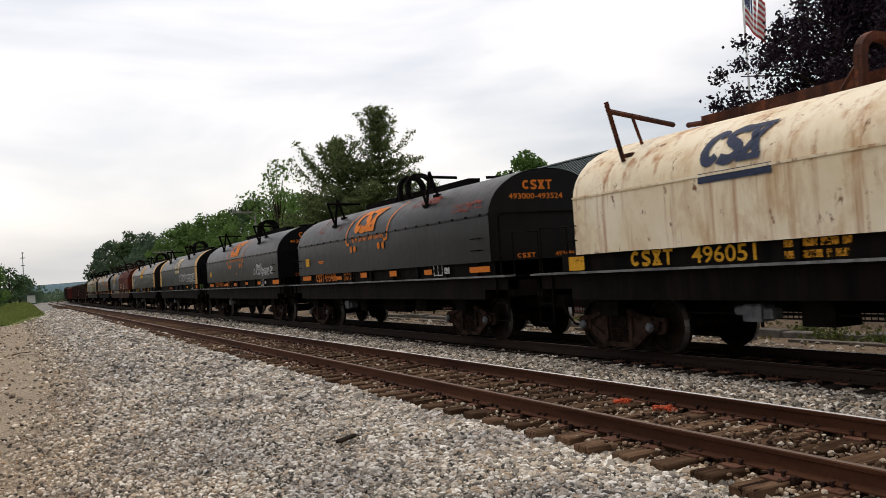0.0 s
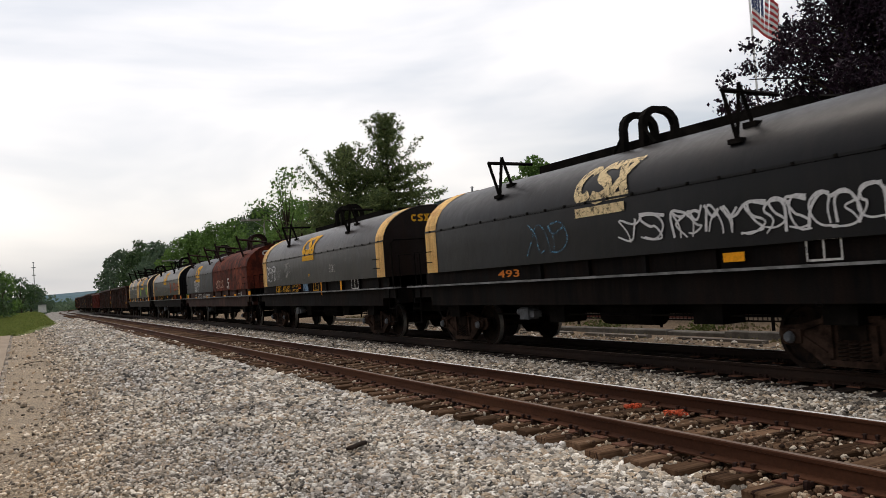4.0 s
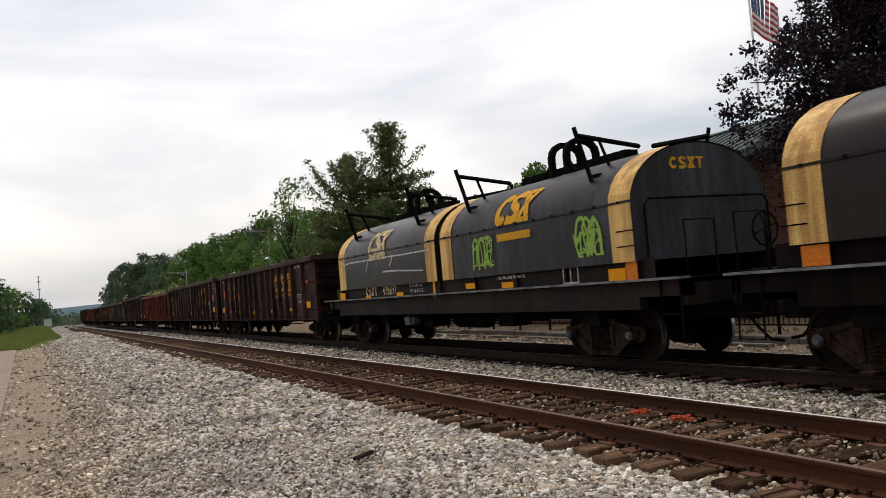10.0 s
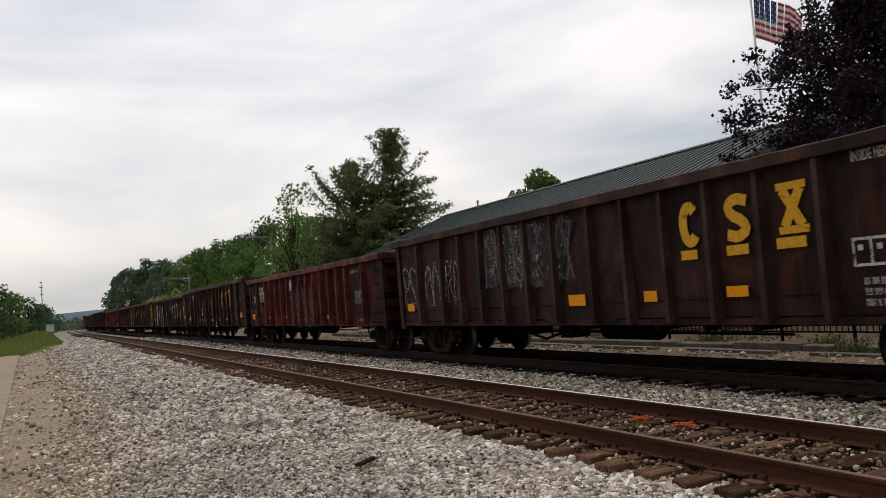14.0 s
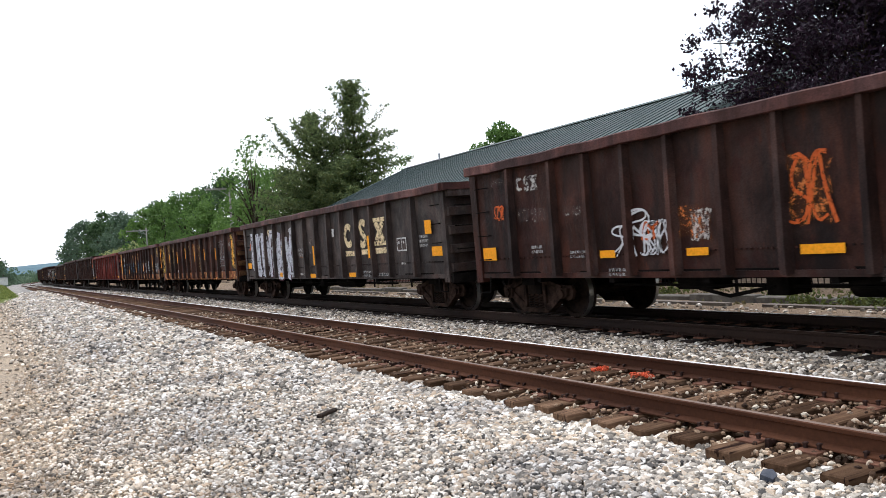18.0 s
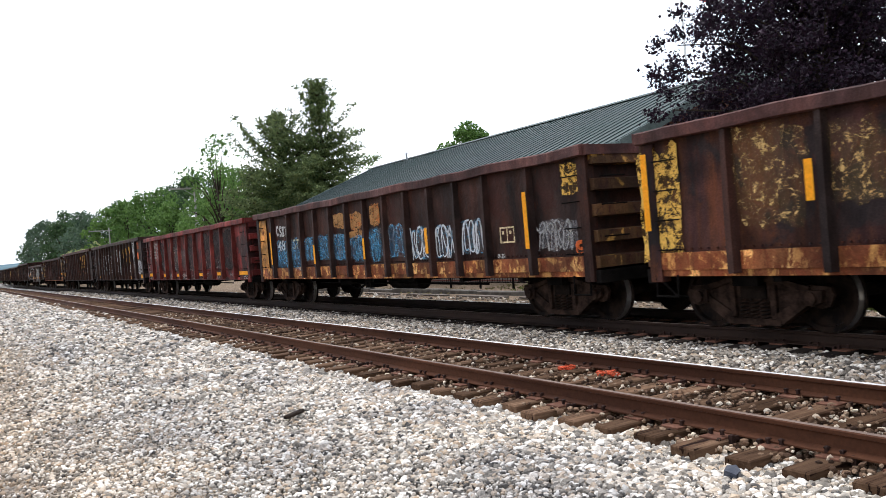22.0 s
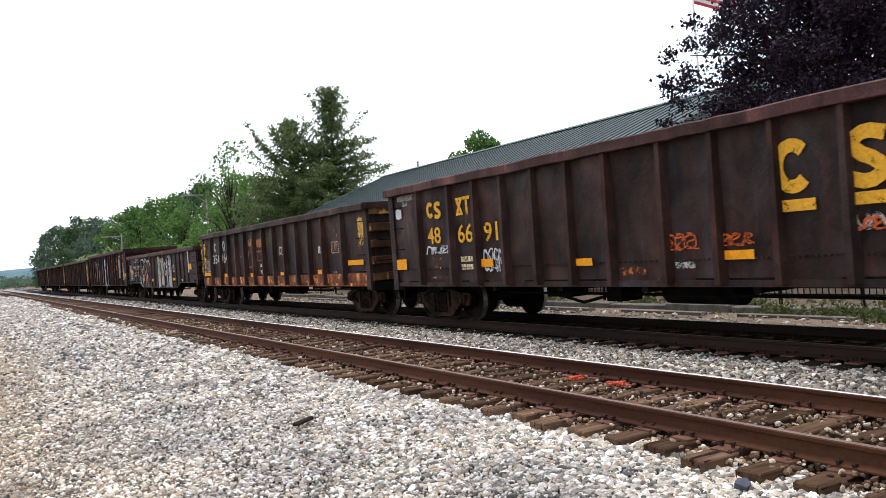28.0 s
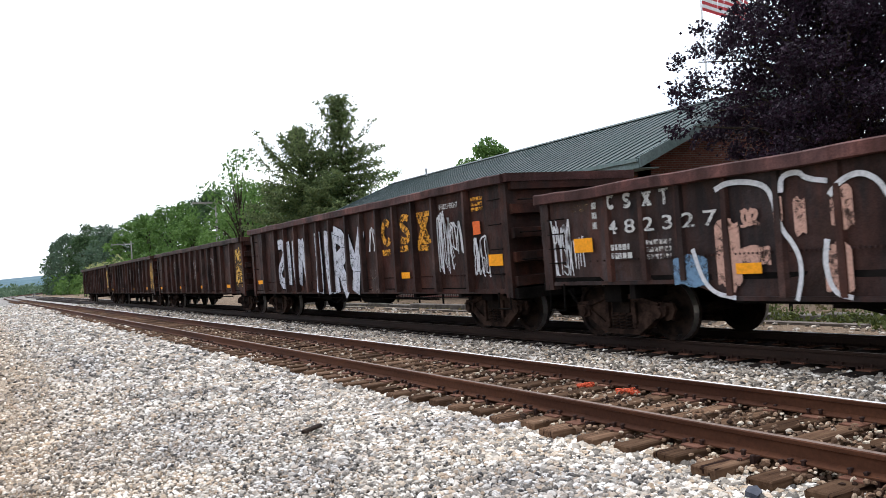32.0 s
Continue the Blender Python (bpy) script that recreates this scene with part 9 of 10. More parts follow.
M["concrete_old"] = two_tone("old_concrete", (0.10, 0.09, 0.078), (0.17, 0.155, 0.135), 2.5, rough=0.95, bump=0.4)
M["tie_grey"] = two_tone("grey_timber", (0.12, 0.10, 0.085), (0.2, 0.175, 0.15), 4.0, rough=0.95, bump=0.5, stretch=(3, 0.3, 3))


# ---- flag ----
FLAG = []
FLAG_AT = (26.2, 24.0)


def make_flag():
    px, py = FLAG_AT
    pole = thing("flagpole", "tall white metal flagpole", "flagpole", m=pose(px, py, -0.33))
    part("shaft", Shape().tube([(0, 0, 0), (0, 0, 6), (0, 0, 13.4)], 0.06, 10, 0.04), M["white_metal"], pole, smooth=True)
    part("base", Shape().tube([(0, 0, 0), (0, 0, 0.25)], 0.22, 12, 0.12), M["concrete_old"], pole)
    part("ball", Shape().tube([(0, 0, 13.38), (0, 0, 13.46), (0, 0, 13.54)], 0.09, 10, 0.03), M["grey_metal"], pole)
    flag = thing("flag", "red, white and blue striped flag with starred corner flying", "flag", m=pose(px, py, 0))
    red = two_tone("flag_red", (0.46, 0.05, 0.06), (0.55, 0.07, 0.08), 4, rough=0.8, bump=0.05)
    white = two_tone("flag_white", (0.72, 0.70, 0.72), (0.8, 0.79, 0.8), 4, rough=0.8, bump=0.05)
    blue = two_tone("flag_blue", (0.045, 0.06, 0.16), (0.06, 0.08, 0.2), 4, rough=0.8, bump=0.05)
    H, W, n = 1.77, 2.9, 9
    w = W / n
    for i in range(n):
        s = Shape()
        mats = []
        for k in range(13):
            z0, z1 = H - H * (k + 1) / 13, H - H * k / 13
            canton = i < 4 and k < 7
            s.add([(0, 0, z0), (w + 0.004, 0, z0), (w + 0.004, 0, z1), (0, 0, z1)], [(0, 1, 2, 3)])
            mats.append(2 if canton else k % 2)
        if i < 4:
            for r in range(4):
                for q in range(2):
                    cx, cz = w * (0.25 + 0.5 * q), H - 0.12 - 0.24 * r - (0.06 if q else 0)
                    pts = []
                    for j in range(10):
                        a, rr = math.pi / 2 + j * 0.6283, 0.05 if j % 2 == 0 else 0.021
                        pts.append((cx + rr * math.cos(a), -0.004, cz + rr * math.sin(a)))
                    s.add([(cx, -0.004, cz)] + pts, [(0, 1 + j, 1 + (j + 1) % 10) for j in range(10)])
                    s.add([(p[0], 0.004, p[2]) for p in [(cx, 0, cz)] + pts], [(0, 1 + (j + 1) % 10, 1 + j) for j in range(10)])
                    mats += [1] * 20
        me = s.mesh("cloth", [red, white, blue])
        me.polygons.foreach_set("material_index", mats)
        FLAG.append((part("cloth", me, None, flag), w))


def flag_motion():
    """The cloth swings and ripples in rigid strips hung one after the other."""
    swing = ((0, 27), (1, 27), (2, 25), (3, 19), (4.5, 22), (6, 23), (7, 31), (8, 25), (9, 11), (10, 21), (11, 30), (12, 14), (13, 9), (14.5, 2), (16, -2), (20, 4), (24, 10), (28, 0), (32, 4))
    rows = [[] for _ in FLAG]
    steps = [k * 0.25 for k in range(129)]
    for t in steps:
        for (t0, a), (t1, b) in zip(swing, swing[1:]):
            if t0 <= t <= t1:
                base = a + (b - a) * (t - t0) / (t1 - t0)
        x, y, z = 0.06, 0.0, 10.6
        for i, (ob, w) in enumerate(FLAG):
            amp = 4 + 1.9 * i
            yaw = base * (1.0 if i < 5 else 0.9) + amp * math.sin(0.95 * i - 3.1 * t) * 0.8
            dip = 4 + 1.5 * i
            m = Matrix.Translation((x, y, z)) @ pose(0, 0, 0, 0, dip, yaw)
            rows[i].append((t, m))
            p = m @ Vector((w, 0, 0))
            x, y, z = p.x, p.y, p.z
    for (ob, w), r in zip(FLAG, rows):
        walk(ob, r)


# ---- poles, mast, cabinet ----
def utility_pole(x, y, h, arm, tilt=0.0):
    p = thing("utility_pole", "grey wooden utility pole with one long crossarm", "utility pole", "poles along the line", m=pose(x, y, -0.35, 0, tilt, 0))
    part("pole", Shape().tube([(0, 0, 0), (0, 0, h * 0.5), (0, 0, h)], 0.15, 8, 0.10), M["pole_wood"], p, smooth=True)
    part("crossarm", Shape().box(-arm, 0.5, -0.08, 0.08, h - 0.54, h - 0.36), M["pole_wood"], p)
    part("brace", Shape().tube([(-arm * 0.5, 0, h - 0.5), (0, 0, h - 1.2)], 0.03, 5), M["grey_metal"], p)
    for k in range(4):
        part("insulator", Shape().tube([(-arm + 0.1 + k * (arm + 0.3) / 3.4, 0, h - 0.36), (-arm + 0.1 + k * (arm + 0.3) / 3.4, 0, h - 0.2)], 0.045, 6), M["grey_metal"], p)


def make_poles():
    utility_pole(22.5, 88.0, 9.8, 2.4, 1.0)
    utility_pole(23.9, 150.0, 8.6, 3.2)
    utility_pole(24.3, 182.0, 8.2, 3.2)
    mast = thing("radio_mast", "thin grey lattice radio mast with small aerials", "mast", m=pose(1.75, 300, -0.5))
    part("shaft", Shape().tube([(0, 0, 0), (0, 0, 16.4)], 0.22, 6, 0.12), M["grey_metal"], mast)
    for z, w in ((16.2, 0.7), (14.6, 1.2), (12.2, 1.0)):
        part("aerial", Shape().box(-w / 2, w / 2, -0.12, 0.12, z - 0.14, z + 0.14), M["grey_metal"], mast)
    cab = thing("signal_cabinet", "white metal trackside cabinet on the grass bank", "cabinet", m=pose(1.7, 140, 0.62))
    part("body", Shape().box(-0.55, 0.55, -0.4, 0.4, 0.0, 1.12, 0.03), M["white_metal"], cab)
    part("roof", Shape().slab([(-0.62, 1.12), (0.62, 1.12), (0.5, 1.22), (-0.5, 1.22)], 1, -0.46, 0.46), M["grey_metal"], cab)
    part("door", Shape().box(-0.46, 0.46, -0.42, -0.402, 0.1, 1.04), M["white_metal"], cab)


# ---- path and grass ----
def make_path():
    x_at = lambda y: -0.49 - 0.0117 * y
    path = thing("pavement", "pale tan concrete path with a worn white edge line", "path", kind="structure")
    s = Shape()
    s.slab([(x_at(-12) - 3.2, -12), (x_at(-12), -12), (x_at(64), 64), (x_at(64) - 6.0, 64)], 2, -0.4, -0.225)
    part("slab", s, M["concrete"], path)
    y = -4.0
    g = random.Random(3)
    while y < 63:
        ln = 1.5
        part("edge_stone", Shape().slab([(x_at(y) + 0.004, y), (x_at(y) + 0.13, y), (x_at(y + ln) + 0.13, y + ln - 0.02), (x_at(y + ln) + 0.004, y + ln - 0.02)], 2, -0.4, -0.215 + g.uniform(-0.008, 0.012)), M["white_edge"], path)
        y += ln
    # bank of rough grass behind the path
    bank = Shape()
    xs = [-60, -30, -15, -8, -5, -3, -1.5, 0.0, 1.0, 2.0, 2.6]
    ys = [64, 67, 72, 80, 90, 105, 120, 140, 165, 200, 240]
    vs, fs = [], []
    for y in ys:
        for x in xs:
            k = min(max((y - 64) / 76, 0), 1)
            side = min(max((2.6 - x) / 1.2, 0), 1)
            edge = 2.6 - max(0, 90 - y) * 0.13
            z = -0.27 + 0.92 * k * side if x < edge else -0.3
            vs.append((min(x, edge + 0.3) if x > edge else x, y, z + 0.04 * noise.noise((x, y * 0.3, 0))))
    n = len(xs)
    for j in range(len(ys) - 1):
        fs += [(j * n + i, j * n + i + 1, (j + 1) * n + i + 1, (j + 1) * n + i) for i in range(n - 1)]
    bk = bank.add(vs, fs).mesh("grass_bank", M["grass_ground"])
    tagged(new("grass_bank", bk), "low bank of mown grass beside the railway", "grass", kind="structure")
    gr = np.random.RandomState(8)
    p = np.column_stack((gr.uniform(-9, 2.0, 26000), 64 + 90 * gr.uniform(0, 1, 26000) ** 1.5))
    p = p[p[:, 0] < 2.4 - np.maximum(0, 90 - p[:, 1]) * 0.13]
    k = np.clip((p[:, 1] - 64) / 76, 0, 1) * np.clip((2.6 - p[:, 0]) / 1.2, 0, 1)
    v = np.column_stack((p, -0.24 + 0.92 * k))
    tagged(new("grass", leaf_cloud("grass", v, 0.16, M["grass"], 9, -1.0, 1.6)), "short yellow-green grass", "grass", kind="stuff")


def make_small_things():
    st = thing("stick", "short dark piece of weathered wood on the stones", "stick", m=pose(3.14, 8.82, GROUND + 0.015, 0, 4, 50))
    part("wood", Shape().box(-0.26, 0.26, -0.026, 0.03, -0.02, 0.02, 0.012), M["tie_dark"], st)
    rk = Shape().slab([(-0.08, -0.04), (0.01, -0.055), (0.085, -0.01), (0.05, 0.045), (-0.04, 0.05)], 2, -0.02, 0.025).mesh("rock", two_tone("slate", (0.05, 0.055, 0.07), (0.09, 0.095, 0.11), 6))
    tagged(new("rock", rk), "flat blue-grey slab of stone among the ballast", "rock").matrix_basis = pose(4.60, 4.1, GROUND - 0.02, 9, -7, 30)
    br = thing("branch", "thin bare fallen branch on the dirt", "branch", m=pose(0.0, 30.3, -0.25))
    part("wood", Shape().tube([(-0.26, -0.25, 0.02), (0, 0, 0.05), (0.32, 0.3, 0.03)], 0.02, 5, 0.01), M["bark"], br)
    # orange survey paint on the inner side of the near track's far rail
    g = random.Random(12)
    for yy in (8.4, 7.62):
        mk = thing("paint_mark", "orange survey paint sprayed on stones and plates", "paint mark", "orange paint marks")
        mk.matrix_basis = pose(6.62, yy, -0.165)
        for k in range(16):
            a, r = g.uniform(0, 6.28), g.uniform(0.0, 0.17)
            cx, cy = 0.75 * r * math.cos(a), r * math.sin(a)
            w = g.uniform(0.02, 0.045)
            part("spot", Shape().box(cx - w, cx + w, cy - w * 0.8, cy + w * 0.8, -0.03, g.uniform(-0.005, 0.012), 0.008), M["orange_mark"], mk)


def make_weeds():
    g = np.random.RandomState(21)
    spots = [(14.5, 10.4, 0.4), (14.6, 9.6, 0.45), (14.2, 8.6, 0.4), (14.5, 11.6, 0.35), (15.4, 7.6, 0.35), (15.6, 13.0, 0.35), (14.4, 7.2, 0.3), (15.8, 17.0, 0.4), (13.6, 9.0, 0.25), (15.7, 21.0, 0.45)]
    for i, (x, y, r) in enumerate(spots):
        w = thing("weed_clump", "yellow-green weeds growing from dirt by the tracks", "weeds", "weeds beyond the tracks", m=pose(x, y, -0.33))
        c = g.normal(size=(int(420 * r), 3)) * (r * 0.7, r * 0.7, 0.08) + (0, 0, 0.10)
        c[:, 2] = np.abs(c[:, 2])
        part("leaves", leaf_cloud("leaves", c, 0.07, M["weed"], 30 + i), None, w)
        stem = Shape()
        for k in range(8):
            a = g.uniform(0, 6.28)
            stem.tube([(0.3 * r * math.cos(a), 0.3 * r * math.sin(a), 0), (0.6 * r * math.cos(a), 0.6 * r * math.sin(a), g.uniform(0.15, 0.36))], 0.006, 3)
        part("stems", stem, M["weed"], w)
    p = np.column_stack((g.uniform(12.2, 18, 4200), g.uniform(4, 46, 4200), np.full(4200, -0.32)))
    keep = np.array([noise.noise((a * 0.5, b * 0.5, 9)) > 0.02 for a, b, _ in p])
    tagged(new("dry_grass", leaf_cloud("dry_grass", p[keep], 0.08, M["dry_grass"], 35, -1.0, 1.6)), "thin dry grass on bare dirt", "grass", kind="stuff")


# ---- trees ----
def pine(x, y, H, prof, label, seed):
    """A white pine: uneven tiers of branches with needle tufts, upswept at the top."""
    g = np.random.RandomState(seed)
    root = thing("pine_tree", label, "tree", "pines beside the hall", m=pose(x, y, -0.4))
    wood = Shape()
    wood.tube([(0, 0, 0), (0.1, 0, H * 0.34), (0.05, 0, H * 0.68), (0, 0, H - 0.3)], 0.32, 8, 0.04)
    pts = []
    z = 2.5
    while z < H - 0.2:
        for (za, ra), (zb, rb) in zip(prof, prof[1:]):
            if za <= z <= zb:
                rad = ra + (rb - ra) * (z - za) / (zb - za)
        high = z > H - 5
        nb = 5 if high else 8
        ph = g.uniform(0, 6.28)
        for k in range(nb):
            a = ph + 6.283 * k / nb + g.uniform(-0.3, 0.3)
            r = rad * g.choice((0.4, 0.65, 0.85, 1.0, 1.15))
            rise = (0.75 if high else 0.2) * r
            tip = (r * math.cos(a), r * math.sin(a), z + rise + g.uniform(-0.2, 0.2))
            wood.tube([(0.05, 0, z - 0.1), (tip[0] * 0.5, tip[1] * 0.5, z + rise * 0.3), tip], 0.05, 4, 0.012)
            m = max(int(r * 2.6), 3)
            for j in range(m):
                q = (j + 1.2) / (m + 0.4)
                if q < 0.2:
                    continue
                c = np.array((tip[0] * q, tip[1] * q, z + rise * q * q))
                cr = (0.20 if high else 0.30) + 0.26 * (1 - q) * min(r / 4, 1)
                d = g.normal(size=(40 if high else 42, 3)) * (cr, cr, cr * (0.7 if high else 0.36))
                pts.append(c + d + (0, 0, 0.08))
        z += g.uniform(0.5, 0.85)
    part("trunk", wood, M["bark"], root, smooth=True)
    part("crown", leaf_cloud("crown", np.concatenate(pts), 0.12, M["leaf_pine"], seed + 1, 0.2, 2.4), None, root)


def make_pines():
    pine(30.4, 72.0, 17.5, ((2.5, 5.2), (8.0, 4.9), (11.0, 4.2), (12.6, 3.5), (13.2, 1.9), (13.8, 1.0), (14.5, 1.6), (15.4, 1.7), (16.4, 1.2), (17.0, 0.8), (17.5, 0.4)), "tall dark-green pine with uneven tiers and forked top", 5)
    pine(26.9, 73.6, 14.6, ((2.5, 5.6), (6.0, 5.2), (9.0, 4.6), (11.0, 3.8), (12.4, 2.6), (13.4, 1.1), (14.6, 0.3)), "lower broad pine grown into the tall one", 8)


def make_maple():
    """The dark purple-leaved tree at the yard's edge, close to the flagpole."""
    g = np.random.RandomState(14)
    root = thing("purple_maple", "dark purple-leaved tree with drooping leafy branches", "tree", m=pose(21.1, 14.5, -0.35))
    wood = Shape()
    wood.tube([(0, 0, 0), (0.05, 0.1, 1.6), (0.0, 0.1, 3.2)], 0.24, 9, 0.18)
    pts = []
    for i in range(84):
        a = 6.283 * i / 84 * 7 + g.uniform(-0.25, 0.25)
        k = i / 83
        z0 = 3.3 + 5.2 * k
        r = (np.interp(3.6 + 6.7 * k, (3.6, 4.9, 6.2, 7.3, 8.3, 9.5, 11), (4.2, 4.5, 5.15, 4.3, 2.95, 2.0, 0.7)) - 0.1) * g.choice((0.7, 0.85, 0.95, 1.0, 1.08))
        rise = 0.5 + 1.5 * k - 0.05 * r
        mid = (r * 0.5 * math.cos(a), r * 0.5 * math.sin(a), z0 + rise * 0.75)
        tip = (r * math.cos(a), r * math.sin(a), z0 + rise + g.uniform(-0.5, 0.3))
        part("branch", Shape().tube([(0, 0.1, z0 * 0.8), mid, tuple(m + 0.7 * (t - m) for m, t in zip(mid, tip))], 0.06, 5, 0.015), M["bark"], root)
        for j in range(9):
            q = 0.25 + 0.75 * (j + g.uniform(0, 1)) / 9
            b = np.array(mid) * (1 - abs(2 * q - 1)) if q < 0.5 else np.array(mid) + (np.array(tip) - np.array(mid)) * (2 * q - 1)
            if q < 0.5:
                b = np.array((0, 0.1, z0 * 0.8)) * (1 - 2 * q) + np.array(mid) * 2 * q
            b = b + g.normal(size=3) * (0.26, 0.26, 0.22)
            n = 110
            w = 0.24 if q < 0.8 else 0.15
            pts.append(b + g.normal(size=(n, 3)) * (w, w, w * 0.8))
    part("trunk", wood, M["bark"], root, smooth=True)
    part("crown", leaf_cloud("crown", np.concatenate(pts), 0.084, M["leaf_purple"], 15, 0.0, 1.25), None, root)


def make_woods():
    broad_tree("deciduous_tree", 24.6, 86, -0.4, 14.6, 4.2, M["leaf_green"], "open tree with thin leafy boughs beside the pines", 40, leaf=0.22, per=30, clumps=40, bare=0.3)
    broad_tree("deciduous_tree", 23.4, 82, -0.4, 11.8, 2.6, M["leaf_light"], "thin young tree with sparse pale leaves", 43, leaf=0.22, per=22, clumps=26, bare=0.35)
    broad_tree("deciduous_tree", 40.0, 82, -0.4, 12.6, 2.6, M["leaf_light"], "small airy tree with pale leaves", 41, leaf=0.22, per=24, clumps=24, bare=0.3)
    broad_tree("deciduous_tree", 48.6, 75, -0.4, 13.5, 4.3, M["leaf_green"], "round green tree behind the building", 42, leaf=0.26, per=110, clumps=60)
    rows = ((32.5, 108, 13.0, 5.0, "leaf_green"), (27.5, 104, 9.0, 4.0, "leaf_light"), (36, 118, 13.8, 5.5, "leaf_green"), (31.0, 120, 13.4, 5.2, "leaf_deep"), (28.2, 127, 12.4, 4.6, "leaf_green"),
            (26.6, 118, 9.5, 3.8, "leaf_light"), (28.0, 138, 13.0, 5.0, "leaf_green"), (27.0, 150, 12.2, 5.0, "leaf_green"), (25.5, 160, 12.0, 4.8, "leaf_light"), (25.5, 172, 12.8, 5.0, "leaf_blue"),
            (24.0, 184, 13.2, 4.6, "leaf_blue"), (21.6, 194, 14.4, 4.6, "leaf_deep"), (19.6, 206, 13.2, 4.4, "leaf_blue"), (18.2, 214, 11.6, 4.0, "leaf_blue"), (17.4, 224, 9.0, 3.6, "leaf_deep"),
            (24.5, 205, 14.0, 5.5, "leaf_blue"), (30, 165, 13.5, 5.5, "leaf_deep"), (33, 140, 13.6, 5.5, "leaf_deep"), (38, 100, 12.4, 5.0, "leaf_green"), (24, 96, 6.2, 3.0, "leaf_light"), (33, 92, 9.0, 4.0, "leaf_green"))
    for i, (x, y, h, r, mt) in enumerate(rows):
        lab = {"leaf_green": "full green deciduous tree at the wood's edge", "leaf_light": "bright green young tree beside the line", "leaf_blue": "dark hazy tree far down the line", "leaf_deep": "deep green tree in the woods"}[mt]
        broad_tree("deciduous_tree", x, y, -0.5, h + 0.5, r, M[mt], lab, 60 + i, leaf=0.27 if y < 150 else 0.33, per=52 if y < 150 else 44, clumps=52, bare=0.08, group="trees along the line")
    for i, (x, y, h, r) in enumerate(((15.6, 112, 5.2, 2.6), (15.2, 124, 4.6, 2.4), (15.8, 100, 4.4, 2.2), (15.0, 138, 4.4, 2.4))):
        broad_tree("flowering_bush", x, y, -0.4, h, r, M["blossom"] if i < 2 else M["leaf_light"], "yellow-green flowering bush by the tracks" if i < 2 else "leafy green bush by the tracks", 90 + i, leaf=0.2, per=60, clumps=26, bare=0.05, category="bush", group="bushes by the line")
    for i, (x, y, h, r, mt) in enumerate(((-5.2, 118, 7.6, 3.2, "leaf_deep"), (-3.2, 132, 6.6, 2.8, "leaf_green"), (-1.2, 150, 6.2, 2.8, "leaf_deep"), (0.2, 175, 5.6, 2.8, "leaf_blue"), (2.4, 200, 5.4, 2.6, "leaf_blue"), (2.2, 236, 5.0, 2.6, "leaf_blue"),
                                           (-9, 112, 8.4, 4.0, "leaf_green"), (-14, 106, 9, 4.4, "leaf_deep"), (-6.5, 104, 4.6, 2.6, "leaf_deep"), (-3.6, 160, 7.0, 3.4, "leaf_deep"))):
        broad_tree("deciduous_tree", x, y, 0.1, h, r, M[mt], "dark leafy tree on the grass bank", 110 + i, leaf=0.3, per=34, clumps=40, bare=0.05, group="trees on the bank")
    # low thicket that closes the wood's foot, and the far end of the line
    g = np.random.RandomState(33)
    n = 15000
    y = g.uniform(88, 235, n)
    x = np.where(y < 185, 19.5 + g.uniform(0, 9, n), 15.8 + (y - 185) * 0.0 + g.uniform(0, 10, n))
    z = np.abs(g.normal(size=n)) * 1.5
    tagged(new("thicket", leaf_cloud("thicket", np.column_stack((x, y, z)), 0.5, M["leaf_green"], 34)), "dense green undergrowth at the foot of the woods", "undergrowth", kind="stuff")
    y = g.uniform(240, 420, 14000)
    x = g.uniform(-30, 70, 14000)
    z = np.abs(g.normal(size=14000)) * 1.2
    keep = np.abs(x - np.array([along(d)[0] for d in y])) > 9
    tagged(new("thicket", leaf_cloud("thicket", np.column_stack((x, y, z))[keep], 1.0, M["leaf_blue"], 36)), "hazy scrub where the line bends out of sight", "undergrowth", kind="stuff")


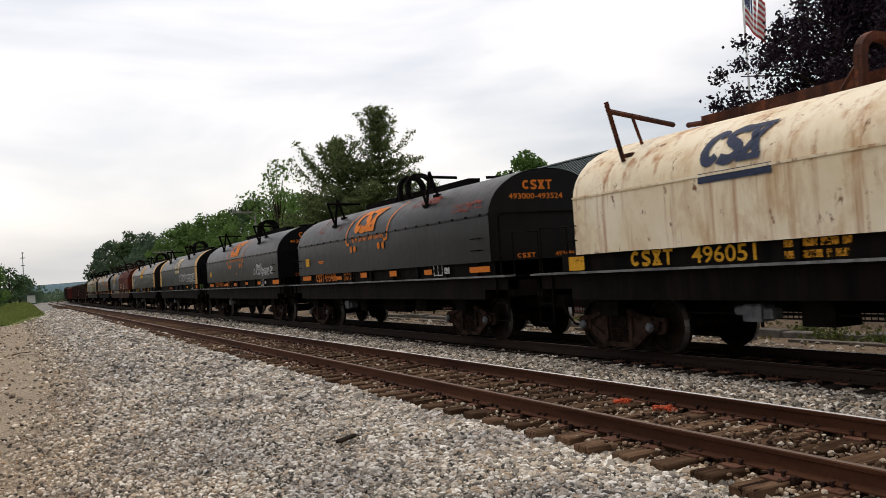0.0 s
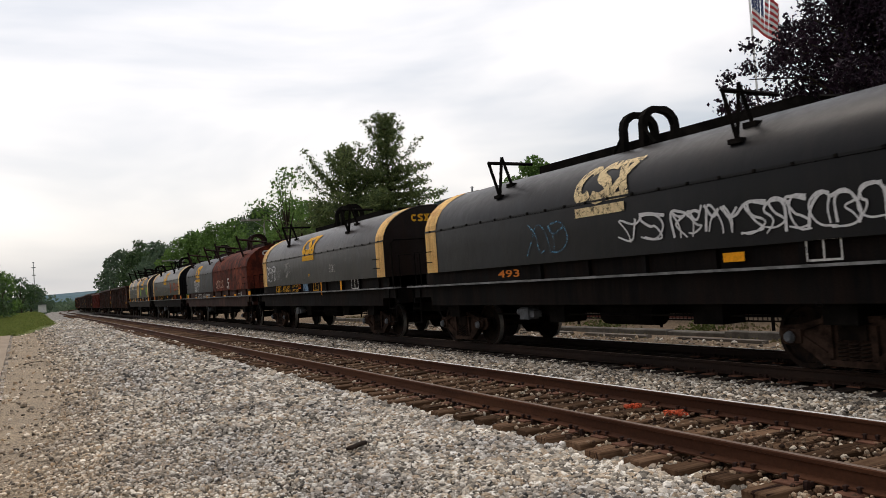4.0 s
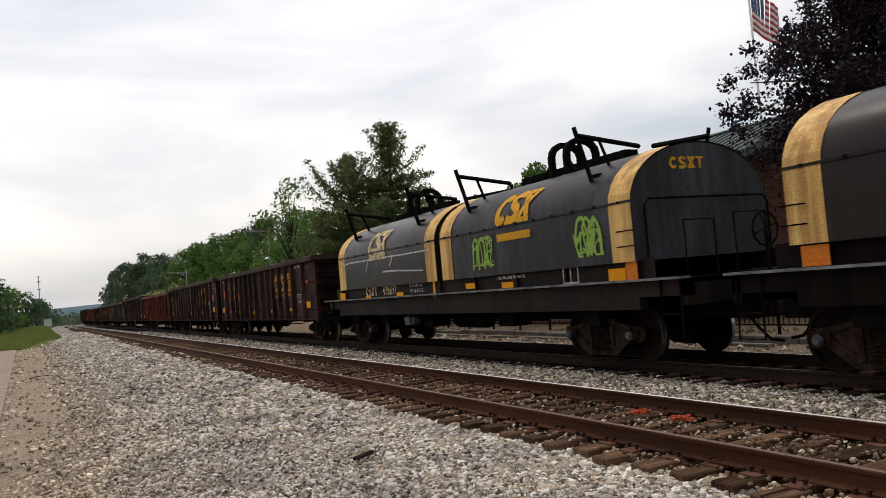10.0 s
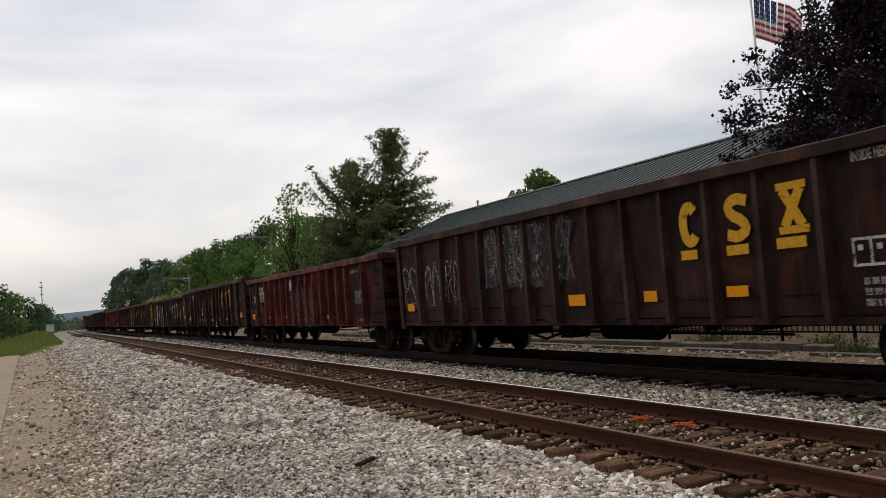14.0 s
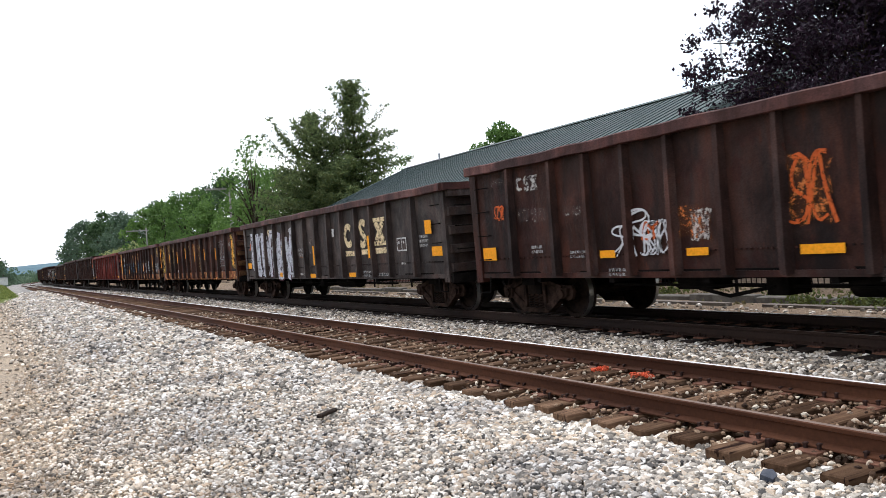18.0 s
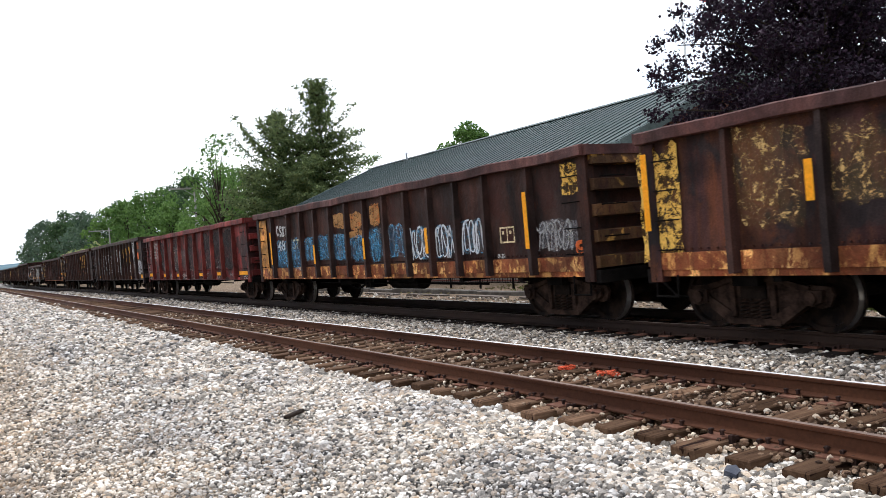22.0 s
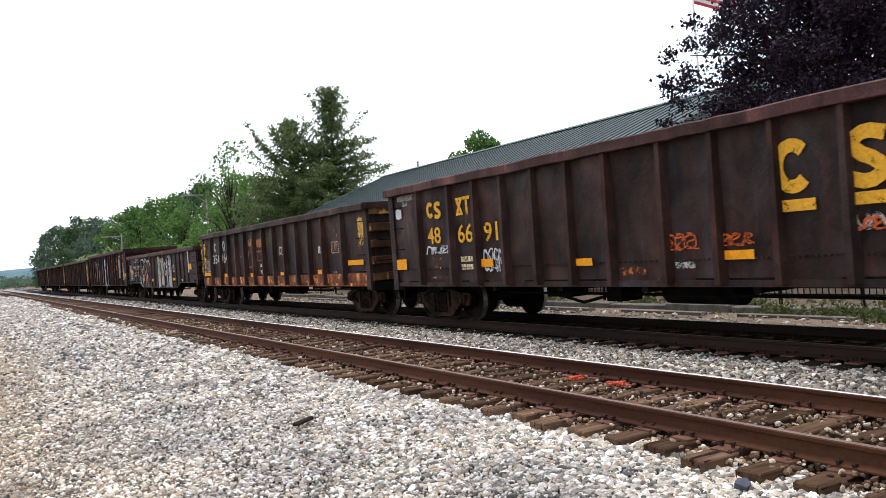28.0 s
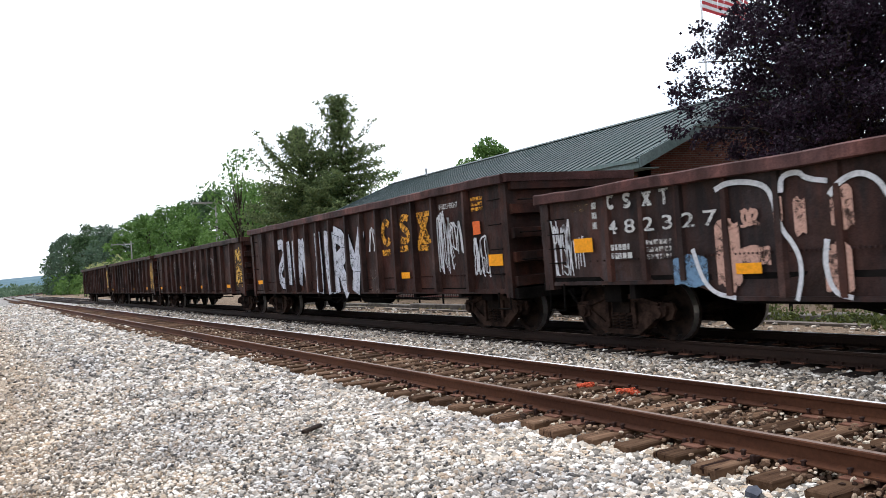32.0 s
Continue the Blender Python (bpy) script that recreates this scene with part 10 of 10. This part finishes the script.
def make_hill():
    vs, fs = [], []
    xs = list(range(-1600, 2400, 80))
    for j, (yy, k) in enumerate(((1300, 0.0), (1420, 0.75), (1560, 1.0), (1800, 0.6))):
        for x in xs:
            h = 21 + 7 * noise.noise((x * 0.0035, 1.0, 0)) + 2.0 * noise.noise((x * 0.02, 5.0, 0)) + 0.008 * max(0, x - 150)
            vs.append((x, yy, -2 + h * k))
    n = len(xs)
    for j in range(3):
        fs += [(j * n + i, j * n + i + 1, (j + 1) * n + i + 1, (j + 1) * n + i) for i in range(n - 1)]
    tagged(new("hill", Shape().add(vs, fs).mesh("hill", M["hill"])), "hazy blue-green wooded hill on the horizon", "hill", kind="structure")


make_hall()
make_fence()
make_flag()
make_poles()
make_path()
make_small_things()
make_weeds()
make_pines()
make_maple()
make_woods()
make_hill()


# ---- motion ----
# seconds and the metres that the train has run towards the camera
RUN = ((0, 0.0), (1, 10.3), (2, 20.6), (3, 30.9), (4, 41.2), (5, 51.5), (6, 61.7), (7, 71.7), (8, 81.7), (9, 91.6), (10, 101.9), (11, 112.0), (12, 122.1), (13, 132.4), (14, 142.6), (15, 152.7), (16, 162.8), (17, 172.9), (18, 183.1), (19, 193.3), (20, 203.5), (21, 213.5), (22, 223.7), (23, 233.9), (24, 244.2), (25, 254.1), (26, 264.4), (27, 274.7), (28, 284.9), (29, 295.0), (30, 305.0), (31, 315.2), (32, 325.4))


def run_at(t):
    i = min(int(t), 31)
    (t0, a), (t1, b) = RUN[i], RUN[i + 1]
    return a + (b - a) * (t - t0) / (t1 - t0)


def car_pose(d):
    px, py, a = along(d)
    return pose(px, py, 0, 0, 0, math.degrees(a))


def motions():
    for root, mid in CARS:
        walk(root, [(t, car_pose(mid - s)) for t, s in RUN])
    steps = [k / 15 for k in range(0, 481)]
    turn = [(t, math.degrees(run_at(t) / WHEEL_R)) for t in steps]
    for ob, dy in ROLLERS:
        walk(ob, [(t, pose(0, dy, WHEEL_R, a, 0, 0)) for t, a in turn])
    flag_motion()


motions()
